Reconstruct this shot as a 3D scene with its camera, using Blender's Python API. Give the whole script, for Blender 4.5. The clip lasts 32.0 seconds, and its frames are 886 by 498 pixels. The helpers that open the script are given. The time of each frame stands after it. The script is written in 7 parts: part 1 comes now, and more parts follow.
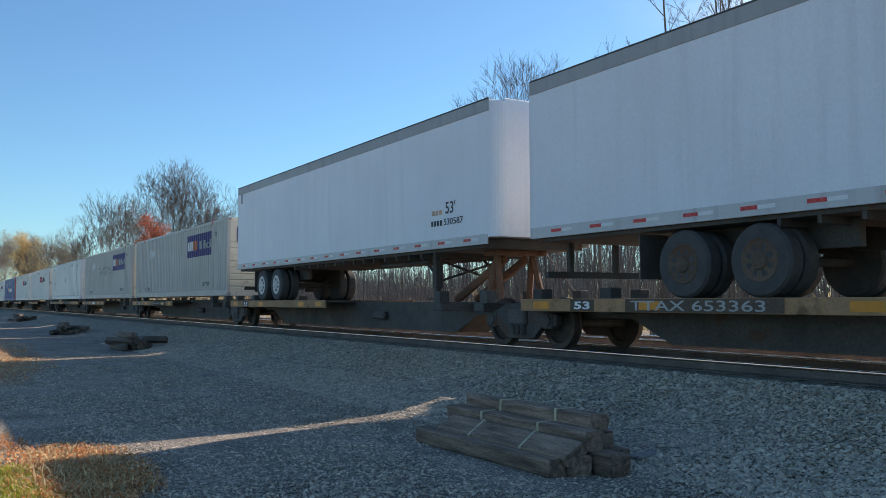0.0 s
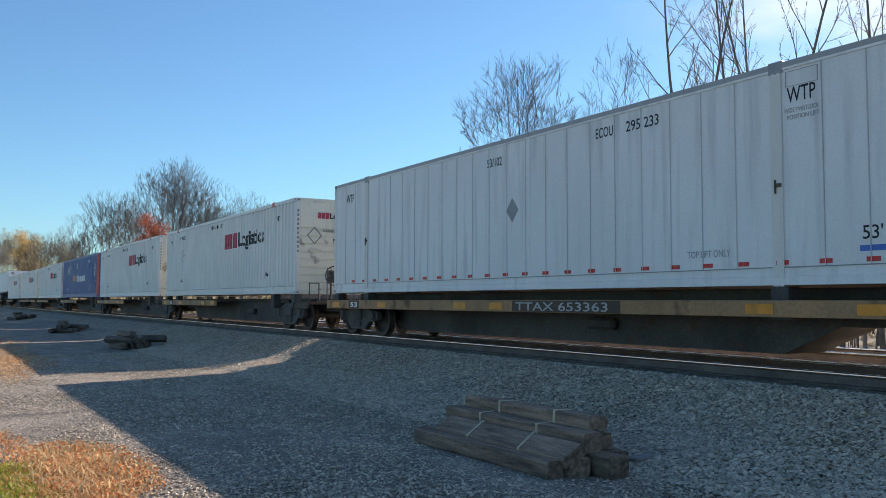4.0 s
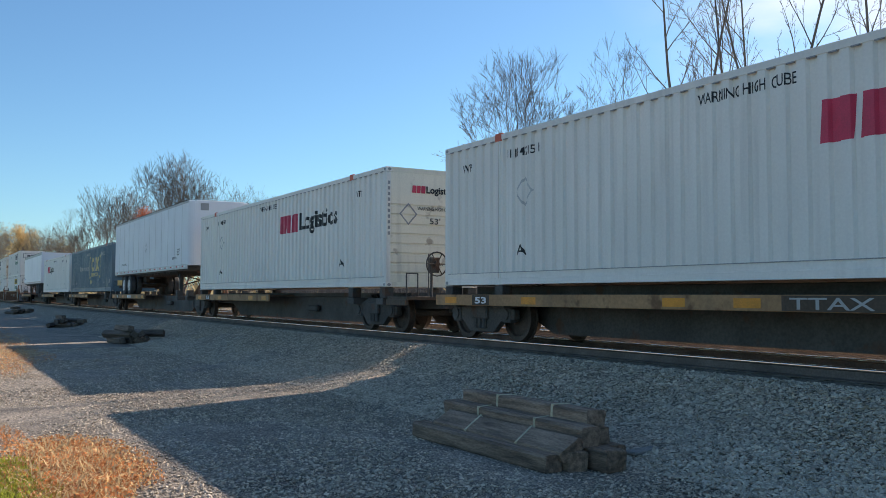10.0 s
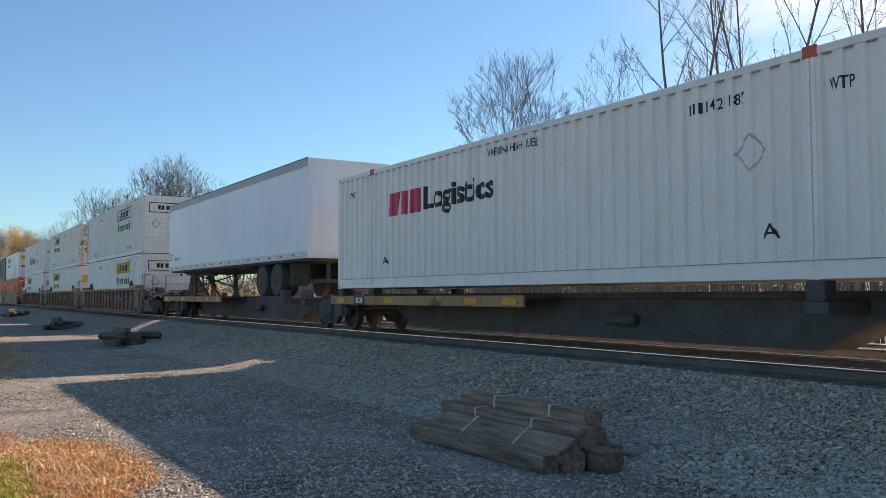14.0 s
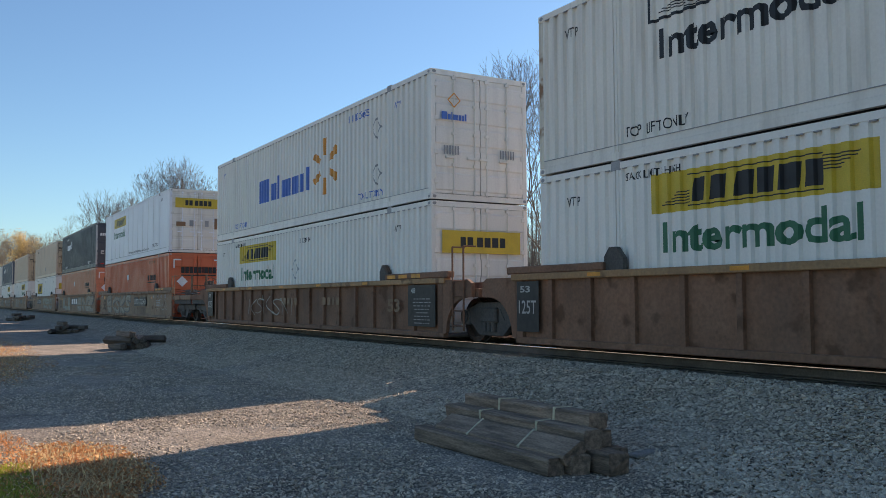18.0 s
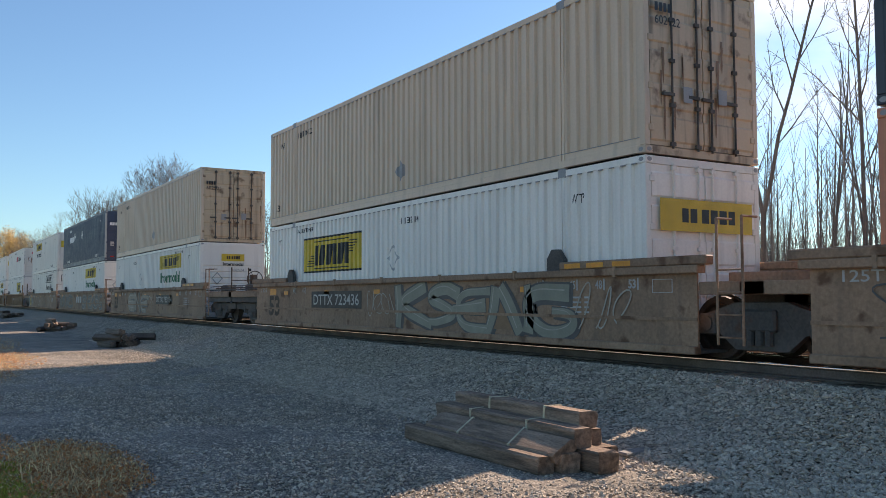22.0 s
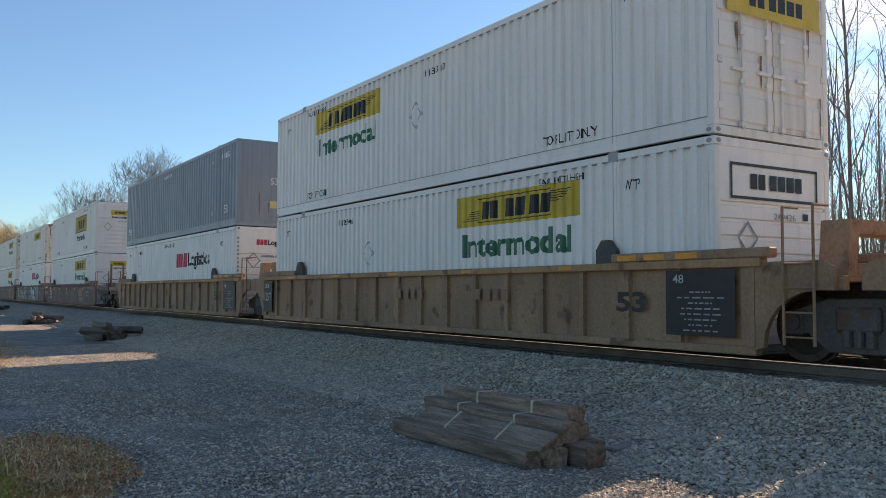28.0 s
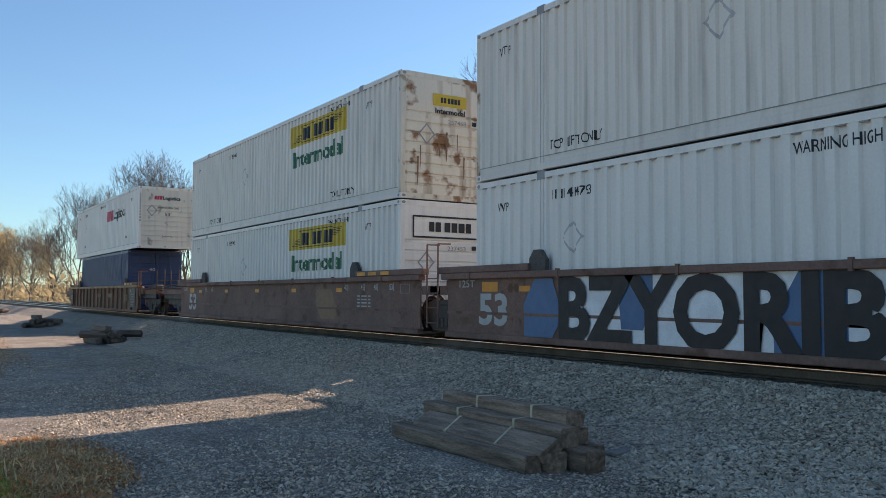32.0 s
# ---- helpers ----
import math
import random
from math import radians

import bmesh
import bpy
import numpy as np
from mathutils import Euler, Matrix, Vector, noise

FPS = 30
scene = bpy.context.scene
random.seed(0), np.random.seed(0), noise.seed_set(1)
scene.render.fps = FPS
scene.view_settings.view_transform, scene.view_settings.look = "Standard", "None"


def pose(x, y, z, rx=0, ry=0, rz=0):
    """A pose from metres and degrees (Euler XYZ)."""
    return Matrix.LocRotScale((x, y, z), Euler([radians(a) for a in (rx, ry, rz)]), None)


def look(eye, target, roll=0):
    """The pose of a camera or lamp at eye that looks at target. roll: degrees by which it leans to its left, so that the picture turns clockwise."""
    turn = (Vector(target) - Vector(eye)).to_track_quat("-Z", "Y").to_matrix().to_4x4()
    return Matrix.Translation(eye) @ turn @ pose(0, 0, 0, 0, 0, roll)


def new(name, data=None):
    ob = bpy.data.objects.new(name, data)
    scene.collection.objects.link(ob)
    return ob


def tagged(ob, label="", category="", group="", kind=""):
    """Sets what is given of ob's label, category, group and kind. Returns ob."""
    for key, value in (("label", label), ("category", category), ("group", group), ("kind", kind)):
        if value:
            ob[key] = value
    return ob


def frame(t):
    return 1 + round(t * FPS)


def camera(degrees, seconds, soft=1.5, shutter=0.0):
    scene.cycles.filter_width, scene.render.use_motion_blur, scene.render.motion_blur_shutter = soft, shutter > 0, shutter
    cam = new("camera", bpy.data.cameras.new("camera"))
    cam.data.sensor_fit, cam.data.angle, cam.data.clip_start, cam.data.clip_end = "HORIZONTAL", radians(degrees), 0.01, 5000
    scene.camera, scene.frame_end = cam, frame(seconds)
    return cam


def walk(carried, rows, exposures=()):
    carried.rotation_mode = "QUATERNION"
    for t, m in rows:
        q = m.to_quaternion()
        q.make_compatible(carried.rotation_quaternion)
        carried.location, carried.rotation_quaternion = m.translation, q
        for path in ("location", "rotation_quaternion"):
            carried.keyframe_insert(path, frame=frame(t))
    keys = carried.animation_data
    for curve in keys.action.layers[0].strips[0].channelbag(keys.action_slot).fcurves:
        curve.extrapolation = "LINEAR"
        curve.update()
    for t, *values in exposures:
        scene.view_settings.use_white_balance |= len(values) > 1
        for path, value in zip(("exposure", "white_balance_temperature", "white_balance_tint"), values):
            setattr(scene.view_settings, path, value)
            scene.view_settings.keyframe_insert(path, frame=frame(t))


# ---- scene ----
CAM_Z, TRACK_Y, RAIL_Z = 1.72, 10.705, 0.835
cam = camera(54.37, 32.0, 0.6)
PATH = [
    (0, 59.18, 3.41, 0.21), (0.5, 59.20, 3.46, 0.13), (1, 59.20, 3.51, 0.08), (1.5, 59.22, 3.58, -0.01),
    (2, 59.19, 3.56, -0.12), (2.5, 59.16, 3.53, -0.18), (3, 59.13, 3.53, -0.21), (3.5, 59.10, 3.53, -0.18),
    (4, 59.14, 3.46, -0.14), (4.5, 59.16, 3.43, -0.18), (6.5, 59.29, 3.38, -0.18), (7, 59.26, 3.35, -0.13),
    (7.5, 59.24, 3.32, -0.13), (8, 59.23, 3.26, -0.15), (8.5, 59.18, 3.20, -0.11), (9, 59.12, 3.13, -0.08),
    (9.5, 59.06, 3.10, -0.12), (10, 59.01, 3.09, -0.14), (10.5, 58.93, 3.09, -0.15), (11, 58.87, 3.10, -0.15),
    (11.5, 58.82, 3.06, -0.11), (12, 58.81, 3.05, -0.09), (12.5, 58.80, 3.05, -0.05), (13, 58.77, 3.06, -0.00),
    (13.5, 58.78, 3.11, 0.03), (15.5, 58.79, 3.29, 0.11), (16, 58.72, 3.33, 0.23), (16.5, 58.69, 3.34, 0.28),
    (17, 58.84, 3.37, 0.27), (17.5, 58.95, 3.39, 0.25), (18, 59.08, 3.34, 0.26), (18.5, 59.24, 3.29, 0.28),
    (19, 59.30, 3.29, 0.26), (19.5, 59.31, 3.26, 0.25), (20, 59.25, 3.27, 0.23), (20.5, 59.10, 3.25, 0.19),
    (21, 58.91, 3.33, 0.17), (21.5, 58.65, 3.28, 0.14), (22, 58.47, 3.23, 0.10), (22.5, 58.26, 3.21, 0.05),
    (23, 58.12, 3.18, 0.01), (23.5, 57.90, 3.17, -0.02), (24, 57.79, 3.13, -0.07), (24.5, 57.85, 3.11, -0.08),
    (26.5, 57.89, 3.02, -0.02), (27, 57.83, 3.01, -0.03), (27.5, 57.78, 2.94, -0.11), (28, 57.71, 2.87, -0.16),
    (28.5, 57.72, 2.88, -0.16), (29, 57.75, 2.90, -0.14), (29.5, 57.75, 2.94, -0.14), (30, 57.67, 2.93, -0.12),
    (30.5, 57.65, 2.95, -0.07), (31, 57.66, 3.01, -0.06), (31.5, 57.70, 3.07, -0.13), (32, 57.69, 3.15, -0.29),
]
walk(cam, [(t, pose(0, 0, CAM_Z, 90 + p, r, y)) for t, y, p, r in PATH], [(0, 0.30, 7350, 15), (9, 0.30, 7450, 15), (16, 0.36, 8250, 21), (18.5, 0.38, 8300, 22), (21.2, 0.52, 8350, 22), (23, 0.40, 8350, 22), (24, 0.50, 8450, 22), (24.8, 0.42, 8350, 22), (26.5, 0.26, 8250, 23), (27.2, 0.30, 8250, 23), (28, 0.44, 8450, 23), (29, 0.34, 8250, 22), (31, 0.48, 8350, 22), (32, 0.46, 8250, 22)])


def travel(t):
    """Metres that the train has gone at t seconds."""
    return 15.09 * t + 0.0665 * t * t - 0.000222 * t ** 3


# ---- sky and sun ----
SUN_AZ, SUN_EL = 18.0, 32.7
world = bpy.data.worlds.new("sky")
scene.world = world
world.use_nodes = True
wn, wl = world.node_tree.nodes, world.node_tree.links
sky = wn.new("ShaderNodeTexSky")
sky.sky_type = "NISHITA"
sky.sun_disc = False
sky.sun_elevation = radians(SUN_EL)
sky.sun_rotation = radians(-SUN_AZ)
sky.air_density, sky.dust_density, sky.ozone_density = 1.0, 0.3, 3.0
wn["Background"].inputs["Strength"].default_value = 0.116
wc = wn.new("ShaderNodeTexCoord")
wm = wn.new("ShaderNodeMapping")
wm.inputs["Scale"].default_value = (2.2, 2.2, 7.0)
wno = wn.new("ShaderNodeTexNoise")
wno.inputs["Scale"].default_value, wno.inputs["Detail"].default_value = 1.6, 6
wr = wn.new("ShaderNodeMapRange")
wr.inputs["From Min"].default_value, wr.inputs["From Max"].default_value = 0.42, 0.66
wr.inputs["To Max"].default_value = 0.85
wx = wn.new("ShaderNodeMix")
wx.data_type = "RGBA"
wx.inputs[7].default_value = (9.0, 9.4, 10.0, 1)
wl.new(wc.outputs["Generated"], wm.inputs["Vector"])
wl.new(wm.outputs["Vector"], wno.inputs["Vector"])
wl.new(wno.outputs["Fac"], wr.inputs["Value"])
wd = wn.new("ShaderNodeVectorMath")
wd.operation = "DOT_PRODUCT"
wd.inputs[1].default_value = (-math.sin(radians(SUN_AZ)) * math.cos(radians(SUN_EL)), math.cos(radians(SUN_AZ)) * math.cos(radians(SUN_EL)), math.sin(radians(SUN_EL)))
wk = wn.new("ShaderNodeMapRange")
wk.inputs["From Min"].default_value, wk.inputs["From Max"].default_value = 0.86, 0.97
wp = wn.new("ShaderNodeMath")
wp.operation = "MULTIPLY"
wl.new(wc.outputs["Generated"], wd.inputs[0])
wl.new(wd.outputs["Value"], wk.inputs["Value"])
wl.new(wk.outputs["Result"], wp.inputs[0])
wl.new(wr.outputs["Result"], wp.inputs[1])
wl.new(wp.outputs[0], wx.inputs[0])
wb = wn.new("ShaderNodeVectorMath")
wb.operation = "MULTIPLY"
wb.inputs[1].default_value = (0.575, 0.93, 1.14)
wl.new(sky.outputs["Color"], wb.inputs[0])
wl.new(wb.outputs[0], wx.inputs[6])
wl.new(wx.outputs[2], wn["Background"].inputs["Color"])

sun_data = bpy.data.lights.new("sun", "SUN")
sun_data.energy, sun_data.angle, sun_data.color = 5.0, radians(0.53), (1.0, 0.965, 0.91)
sun_ob = new("sun", sun_data)
sun_dir = Vector((-math.sin(radians(SUN_AZ)) * math.cos(radians(SUN_EL)), math.cos(radians(SUN_AZ)) * math.cos(radians(SUN_EL)), math.sin(radians(SUN_EL))))
sun_ob.matrix_basis = look(sun_dir * 60, (0, 0, 0))


# ---- materials ----
def surface(name, base, rough=0.6, metal=0.0, vary=0.15, coarse=1.2, fine=40.0, bump=0.1, rust=0.0, rust_col=(0.11, 0.045, 0.02), streak=0.0, streak_col=(0.06, 0.05, 0.045), spread=0.06, stretch=(1, 1, 1), island=False, thin=0.0, cells=0.0):
    m = bpy.data.materials.new(name)
    m.use_nodes = True
    n, l = m.node_tree.nodes, m.node_tree.links
    bsdf = n["Principled BSDF"]
    bsdf.inputs["Metallic"].default_value = metal
    tc, info = n.new("ShaderNodeTexCoord"), n.new("ShaderNodeObjectInfo")
    off = n.new("ShaderNodeVectorMath")
    off.operation = "MULTIPLY_ADD"
    off.inputs[1].default_value = stretch
    shift = n.new("ShaderNodeVectorMath")
    shift.operation = "SCALE"
    shift.inputs["Scale"].default_value = 37.0
    l.new(info.outputs["Random"], shift.inputs[0])
    l.new(tc.outputs["Object"], off.inputs[0])
    l.new(shift.outputs[0], off.inputs[2])

    def noise_tex(scale, detail=4.0, vec=None):
        t = n.new("ShaderNodeTexNoise")
        t.inputs["Scale"].default_value, t.inputs["Detail"].default_value = scale, detail
        l.new(vec or off.outputs[0], t.inputs["Vector"])
        return t.outputs["Fac"]

    def ramp(sock, a, b, lo, hi):
        t = n.new("ShaderNodeMapRange")
        for k, v in (("From Min", a), ("From Max", b), ("To Min", lo), ("To Max", hi)):
            t.inputs[k].default_value = v
        l.new(sock, t.inputs["Value"])
        return t.outputs["Result"]

    def mul(a, b):
        t = n.new("ShaderNodeMath")
        t.operation = "MULTIPLY"
        l.new(a, t.inputs[0])
        l.new(b, t.inputs[1])
        return t.outputs[0]

    def mix(fac, a, b):
        t = n.new("ShaderNodeMix")
        t.data_type = "RGBA"
        l.new(fac, t.inputs[0])
        for k, v in ((6, a), (7, b)):
            if isinstance(v, tuple):
                t.inputs[k].default_value = (*v, 1)
            else:
                l.new(v, t.inputs[k])
        return t.outputs[2]

    big = ramp(noise_tex(coarse, 5), 0.3, 0.7, 1 - vary, 1 + vary)
    small = ramp(noise_tex(fine, 3), 0.3, 0.7, 1 - vary * 0.7, 1 + vary * 0.7)
    if island:
        geo = n.new("ShaderNodeNewGeometry")
        each = ramp(geo.outputs["Random Per Island"], 0, 1, 1 - spread, 1 + spread)
    else:
        each = ramp(info.outputs["Random"], 0, 1, 1 - spread, 1 + spread)
    tone = mul(mul(big, small), each)
    if cells:
        vor = n.new("ShaderNodeTexVoronoi")
        vor.inputs["Scale"].default_value = cells
        l.new(off.outputs[0], vor.inputs["Vector"])
        sep = n.new("ShaderNodeSeparateColor")
        l.new(vor.outputs["Color"], sep.inputs[0])
        # cells darken towards their edges: shade between the stones, put into the colour
        tone = mul(mul(tone, ramp(sep.outputs[0], 0, 1, 0.45, 1.5)), ramp(vor.outputs["Distance"], 0.25, 0.75, 1.1, 0.45))
    scale = n.new("ShaderNodeVectorMath")
    scale.operation = "SCALE"
    scale.inputs[0].default_value = base
    l.new(tone, scale.inputs["Scale"])
    col = scale.outputs[0]
    if streak:
        mp = n.new("ShaderNodeMapping")
        mp.inputs["Scale"].default_value = (5.0, 5.0, 0.35)
        l.new(off.outputs[0], mp.inputs["Vector"])
        s1 = ramp(noise_tex(1.0, 6, mp.outputs[0]), 0.5, 0.75, 0, streak)
        s2 = ramp(noise_tex(0.5, 3), 0.35, 0.65, 0.2, 1)
        col = mix(mul(s1, s2), col, streak_col)
    if rust:
        r1 = ramp(noise_tex(2.3, 9), 0.62 - 0.12 * rust, 0.70 - 0.1 * rust, 0, min(1, 0.5 + rust))
        col = mix(r1, col, rust_col)
    l.new(col, bsdf.inputs["Base Color"])
    l.new(ramp(noise_tex(coarse * 3, 4), 0.3, 0.7, max(0.03, rough - 0.1), min(1, rough + 0.1)), bsdf.inputs["Roughness"])
    if thin:
        tl, ms = n.new("ShaderNodeBsdfTranslucent"), n.new("ShaderNodeMixShader")
        ms.inputs[0].default_value = thin
        l.new(col, tl.inputs["Color"])
        l.new(bsdf.outputs[0], ms.inputs[1])
        l.new(tl.outputs[0], ms.inputs[2])
        l.new(ms.outputs[0], n["Material Output"].inputs["Surface"])
    if bump:
        b = n.new("ShaderNodeBump")
        b.inputs["Strength"].default_value, b.inputs["Distance"].default_value = bump, 0.01
        l.new(noise_tex(fine, 5), b.inputs["Height"])
        l.new(b.outputs["Normal"], bsdf.inputs["Normal"])
    return m


M = {}


def paint(key, col, streak=0.25, rust=0.0, rough=0.45, **kw):
    M[key] = surface(key, col, rough, 0.0, 0.05, 0.5, 25, 0.03, rust=rust, streak=streak, **kw)


paint("white", (0.82, 0.78, 0.71), 0.22)
paint("white_dirty", (0.78, 0.735, 0.655), 0.45, 0.0, streak_col=(0.16, 0.11, 0.07))
paint("cream", (0.80, 0.74, 0.60), 0.3, 0.05)
paint("rusty_white", (0.74, 0.67, 0.54), 0.95, 0.55, streak_col=(0.30, 0.16, 0.07), rust_col=(0.27, 0.12, 0.045))
paint("grey_beige", (0.52, 0.485, 0.435), 0.35)
paint("tan", (0.69, 0.52, 0.38), 0.4, 0.0)
paint("tan_end", (0.56, 0.41, 0.27), 0.98, 0.25, streak_col=(0.05, 0.03, 0.02))
paint("navy", (0.036, 0.06, 0.105), 0.15)
paint("black_blue", (0.048, 0.056, 0.07), 0.15)
paint("royal", (0.045, 0.115, 0.30), 0.3)
paint("seam_grey", (0.56, 0.545, 0.515), 0.3)
paint("rail_grey", (0.40, 0.39, 0.375), 0.3)
paint("alu_rail", (0.58, 0.575, 0.56), 0.35)
paint("deep_blue", (0.02, 0.055, 0.14), 0.3)
paint("teal", (0.062, 0.142, 0.195), 0.25)
paint("orange", (0.66, 0.145, 0.06), 0.25)
paint("orange_faded", (0.64, 0.235, 0.13), 0.3)
paint("steel_grey", (0.27, 0.30, 0.32), 0.3)
paint("red_post", (0.62, 0.10, 0.04), 0.3)
paint("alu_white", (0.80, 0.81, 0.83), 0.12)
paint("panel_white", (0.79, 0.78, 0.745), 0.35)
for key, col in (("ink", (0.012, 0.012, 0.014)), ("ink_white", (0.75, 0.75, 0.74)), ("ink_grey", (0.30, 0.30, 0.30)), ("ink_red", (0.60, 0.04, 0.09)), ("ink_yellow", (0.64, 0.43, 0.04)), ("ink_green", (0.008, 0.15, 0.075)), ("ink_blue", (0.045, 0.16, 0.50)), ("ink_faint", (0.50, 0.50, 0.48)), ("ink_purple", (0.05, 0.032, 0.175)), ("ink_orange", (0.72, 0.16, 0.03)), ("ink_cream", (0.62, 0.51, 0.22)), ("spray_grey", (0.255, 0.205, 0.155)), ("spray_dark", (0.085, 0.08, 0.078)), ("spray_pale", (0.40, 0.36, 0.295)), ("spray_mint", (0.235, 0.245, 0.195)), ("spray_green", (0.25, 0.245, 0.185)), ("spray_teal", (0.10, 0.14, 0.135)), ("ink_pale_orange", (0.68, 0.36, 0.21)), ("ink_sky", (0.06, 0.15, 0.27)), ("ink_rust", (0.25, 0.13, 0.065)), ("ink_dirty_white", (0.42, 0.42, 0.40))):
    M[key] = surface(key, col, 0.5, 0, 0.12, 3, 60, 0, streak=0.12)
M["tape_red"] = surface("tape_red", (0.60, 0.02, 0.02), 0.3, 0, 0.1, 5, 60, 0)
M["amber"] = surface("amber", (0.75, 0.27, 0.02), 0.4, 0, 0.15, 4, 60, 0, streak=0.3)
M["well_maroon"] = surface("well_maroon", (0.2, 0.105, 0.078), 0.7, 0, 0.25, 0.7, 20, 0.15, rust=0.3, streak=0.3)
M["well_rust"] = surface("well_rust", (0.225, 0.105, 0.06), 0.75, 0, 0.25, 0.7, 20, 0.15, rust=0.3, streak=0.4)
M["well_tan"] = surface("well_tan", (0.31, 0.182, 0.112), 0.7, 0, 0.25, 0.6, 20, 0.15, rust=0.35, streak=0.4)
M["well_yellow"] = surface("well_yellow", (0.33, 0.19, 0.105), 0.7, 0, 0.25, 0.6, 20, 0.15, rust=0.3, streak=0.5)
M["channel_tan"] = surface("channel_tan", (0.4, 0.215, 0.1), 0.7, 0, 0.2, 0.8, 20, 0.15, rust=0.25, streak=0.4)
M["car_black"] = surface("car_black", (0.082, 0.074, 0.066), 0.75, 0, 0.3, 1.0, 25, 0.2, rust=0.15)
M["car_brown"] = surface("car_brown", (0.105, 0.07, 0.046), 0.75, 0, 0.3, 0.8, 25, 0.2, rust=0.3, streak=0.3)
M["wheel_steel"] = surface("wheel_steel", (0.085, 0.066, 0.054), 0.6, 0.5, 0.3, 3, 40, 0.2)
M["wheel_rim"] = surface("wheel_rim", (0.45, 0.44, 0.42), 0.35, 1.0, 0.1, 3, 40, 0.05)
M["rail_side"] = surface("rail_side", (0.16, 0.125, 0.105), 0.8, 0.2, 0.3, 2, 40, 0.2)
M["rail_top"] = surface("rail_top", (0.85, 0.83, 0.80), 0.05, 1.0, 0.06, 2, 60, 0.02)
M["rubber"] = surface("rubber", (0.075, 0.072, 0.068), 0.8, 0, 0.2, 4, 60, 0.3)
M["hub_white"] = surface("hub_white", (0.62, 0.60, 0.56), 0.4, 0, 0.1, 4, 60, 0.05, streak=0.3)
M["tie_wood"] = surface("tie_wood", (0.25, 0.165, 0.115), 0.9, 0, 0.5, 3, 30, 0.8, stretch=(0.6, 6, 6), spread=0.25)
M["track_tie"] = surface("track_tie", (0.30, 0.245, 0.195), 0.95, 0, 0.35, 3, 30, 0.8, stretch=(0.6, 6, 6), spread=0.15)
M["dark_tie"] = surface("dark_tie", (0.17, 0.125, 0.095), 0.9, 0, 0.45, 3, 30, 0.8, stretch=(0.6, 6, 6), spread=0.3)
M["tie_cut"] = surface("tie_cut", (0.56, 0.47, 0.32), 0.85, 0, 0.2, 6, 60, 0.3)
M["grey_wood"] = surface("grey_wood", (0.27, 0.25, 0.23), 0.9, 0, 0.3, 6, 50, 0.4)
M["ground_dirt"] = surface("ground_dirt", (0.36, 0.28, 0.19), 0.95, 0, 0.3, 0.25, 40, 0.8, cells=40)
M["gravel"] = surface("gravel", (0.325, 0.268, 0.214), 0.95, 0, 0.32, 1.3, 75, 1.0, cells=46)
M["ballast"] = surface("ballast", (0.4, 0.32, 0.243), 0.95, 0, 0.3, 3.0, 40, 0.9, cells=30)
# ballast on the far side, with sunlight put into a lighter, warmer colour
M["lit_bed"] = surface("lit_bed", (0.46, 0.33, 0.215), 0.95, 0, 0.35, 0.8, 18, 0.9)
M["stone"] = surface("stone", (0.505, 0.418, 0.325), 0.85, 0, 0.2, 6, 70, 0.3, spread=0.3, island=True)
M["pebble"] = surface("pebble", (0.5, 0.41, 0.315), 0.9, 0, 0.25, 6, 70, 0.3, spread=0.42, island=True)
M["dry_grass"] = surface("dry_grass", (0.62, 0.27, 0.11), 0.8, 0, 0.3, 2, 20, 0, spread=0.4, island=True, thin=0.45)
M["straw"] = surface("straw", (0.72, 0.53, 0.29), 0.8, 0, 0.3, 2, 20, 0, spread=0.4, island=True, thin=0.45)
M["green_grass"] = surface("green_grass", (0.36, 0.37, 0.055), 0.7, 0, 0.3, 2, 20, 0, spread=0.4, island=True, thin=0.45)
M["bark"] = surface("bark", (0.15, 0.132, 0.115), 0.9, 0, 0.25, 2, 25, 0.5)
M["twig"] = surface("twig", (0.148, 0.13, 0.115), 0.9, 0, 0.2, 2, 25, 0)
M["sapling"] = surface("sapling", (0.17, 0.155, 0.138), 0.9, 0, 0.25, 0.4, 25, 0, spread=0.45, island=True)
M["leaf_red"] = surface("leaf_red", (0.42, 0.12, 0.06), 0.6, 0, 0.25, 0.8, 10, 0, spread=0.5, island=True, thin=0.4)
M["leaf_yellow"] = surface("leaf_yellow", (0.6, 0.43, 0.19), 0.6, 0, 0.2, 0.5, 10, 0, spread=0.4, island=True, thin=0.5)
M["leaf_brown"] = surface("leaf_brown", (0.37, 0.3, 0.175), 0.7, 0, 0.2, 0.5, 10, 0, spread=0.4, island=True, thin=0.5)


# ---- mesh helpers ----
def finish(bm, name):
    me = bpy.data.meshes.new(name)
    bm.normal_update()
    bm.to_mesh(me)
    bm.free()
    me.materials.append(None)
    return me


def put(name, me, mat, parent=None, label="", m=None):
    """One object on a mesh, with its own material in the slot."""
    ob = new(name, me)
    ob.material_slots[0].link = "OBJECT"
    ob.material_slots[0].material = mat
    if parent is not None:
        ob.parent = parent
    if m is not None:
        ob.matrix_basis = m
    return tagged(ob, label)


def part(name, bm, mat, parent, label="", m=None):
    return put(name, finish(bm, name), mat, parent, label, m)


def thing(name, label, category, group="", kind="", m=None):
    ob = tagged(new(name), label, category, group, kind)
    ob.empty_display_size = 0.3
    if m is not None:
        ob.matrix_basis = m
    return ob


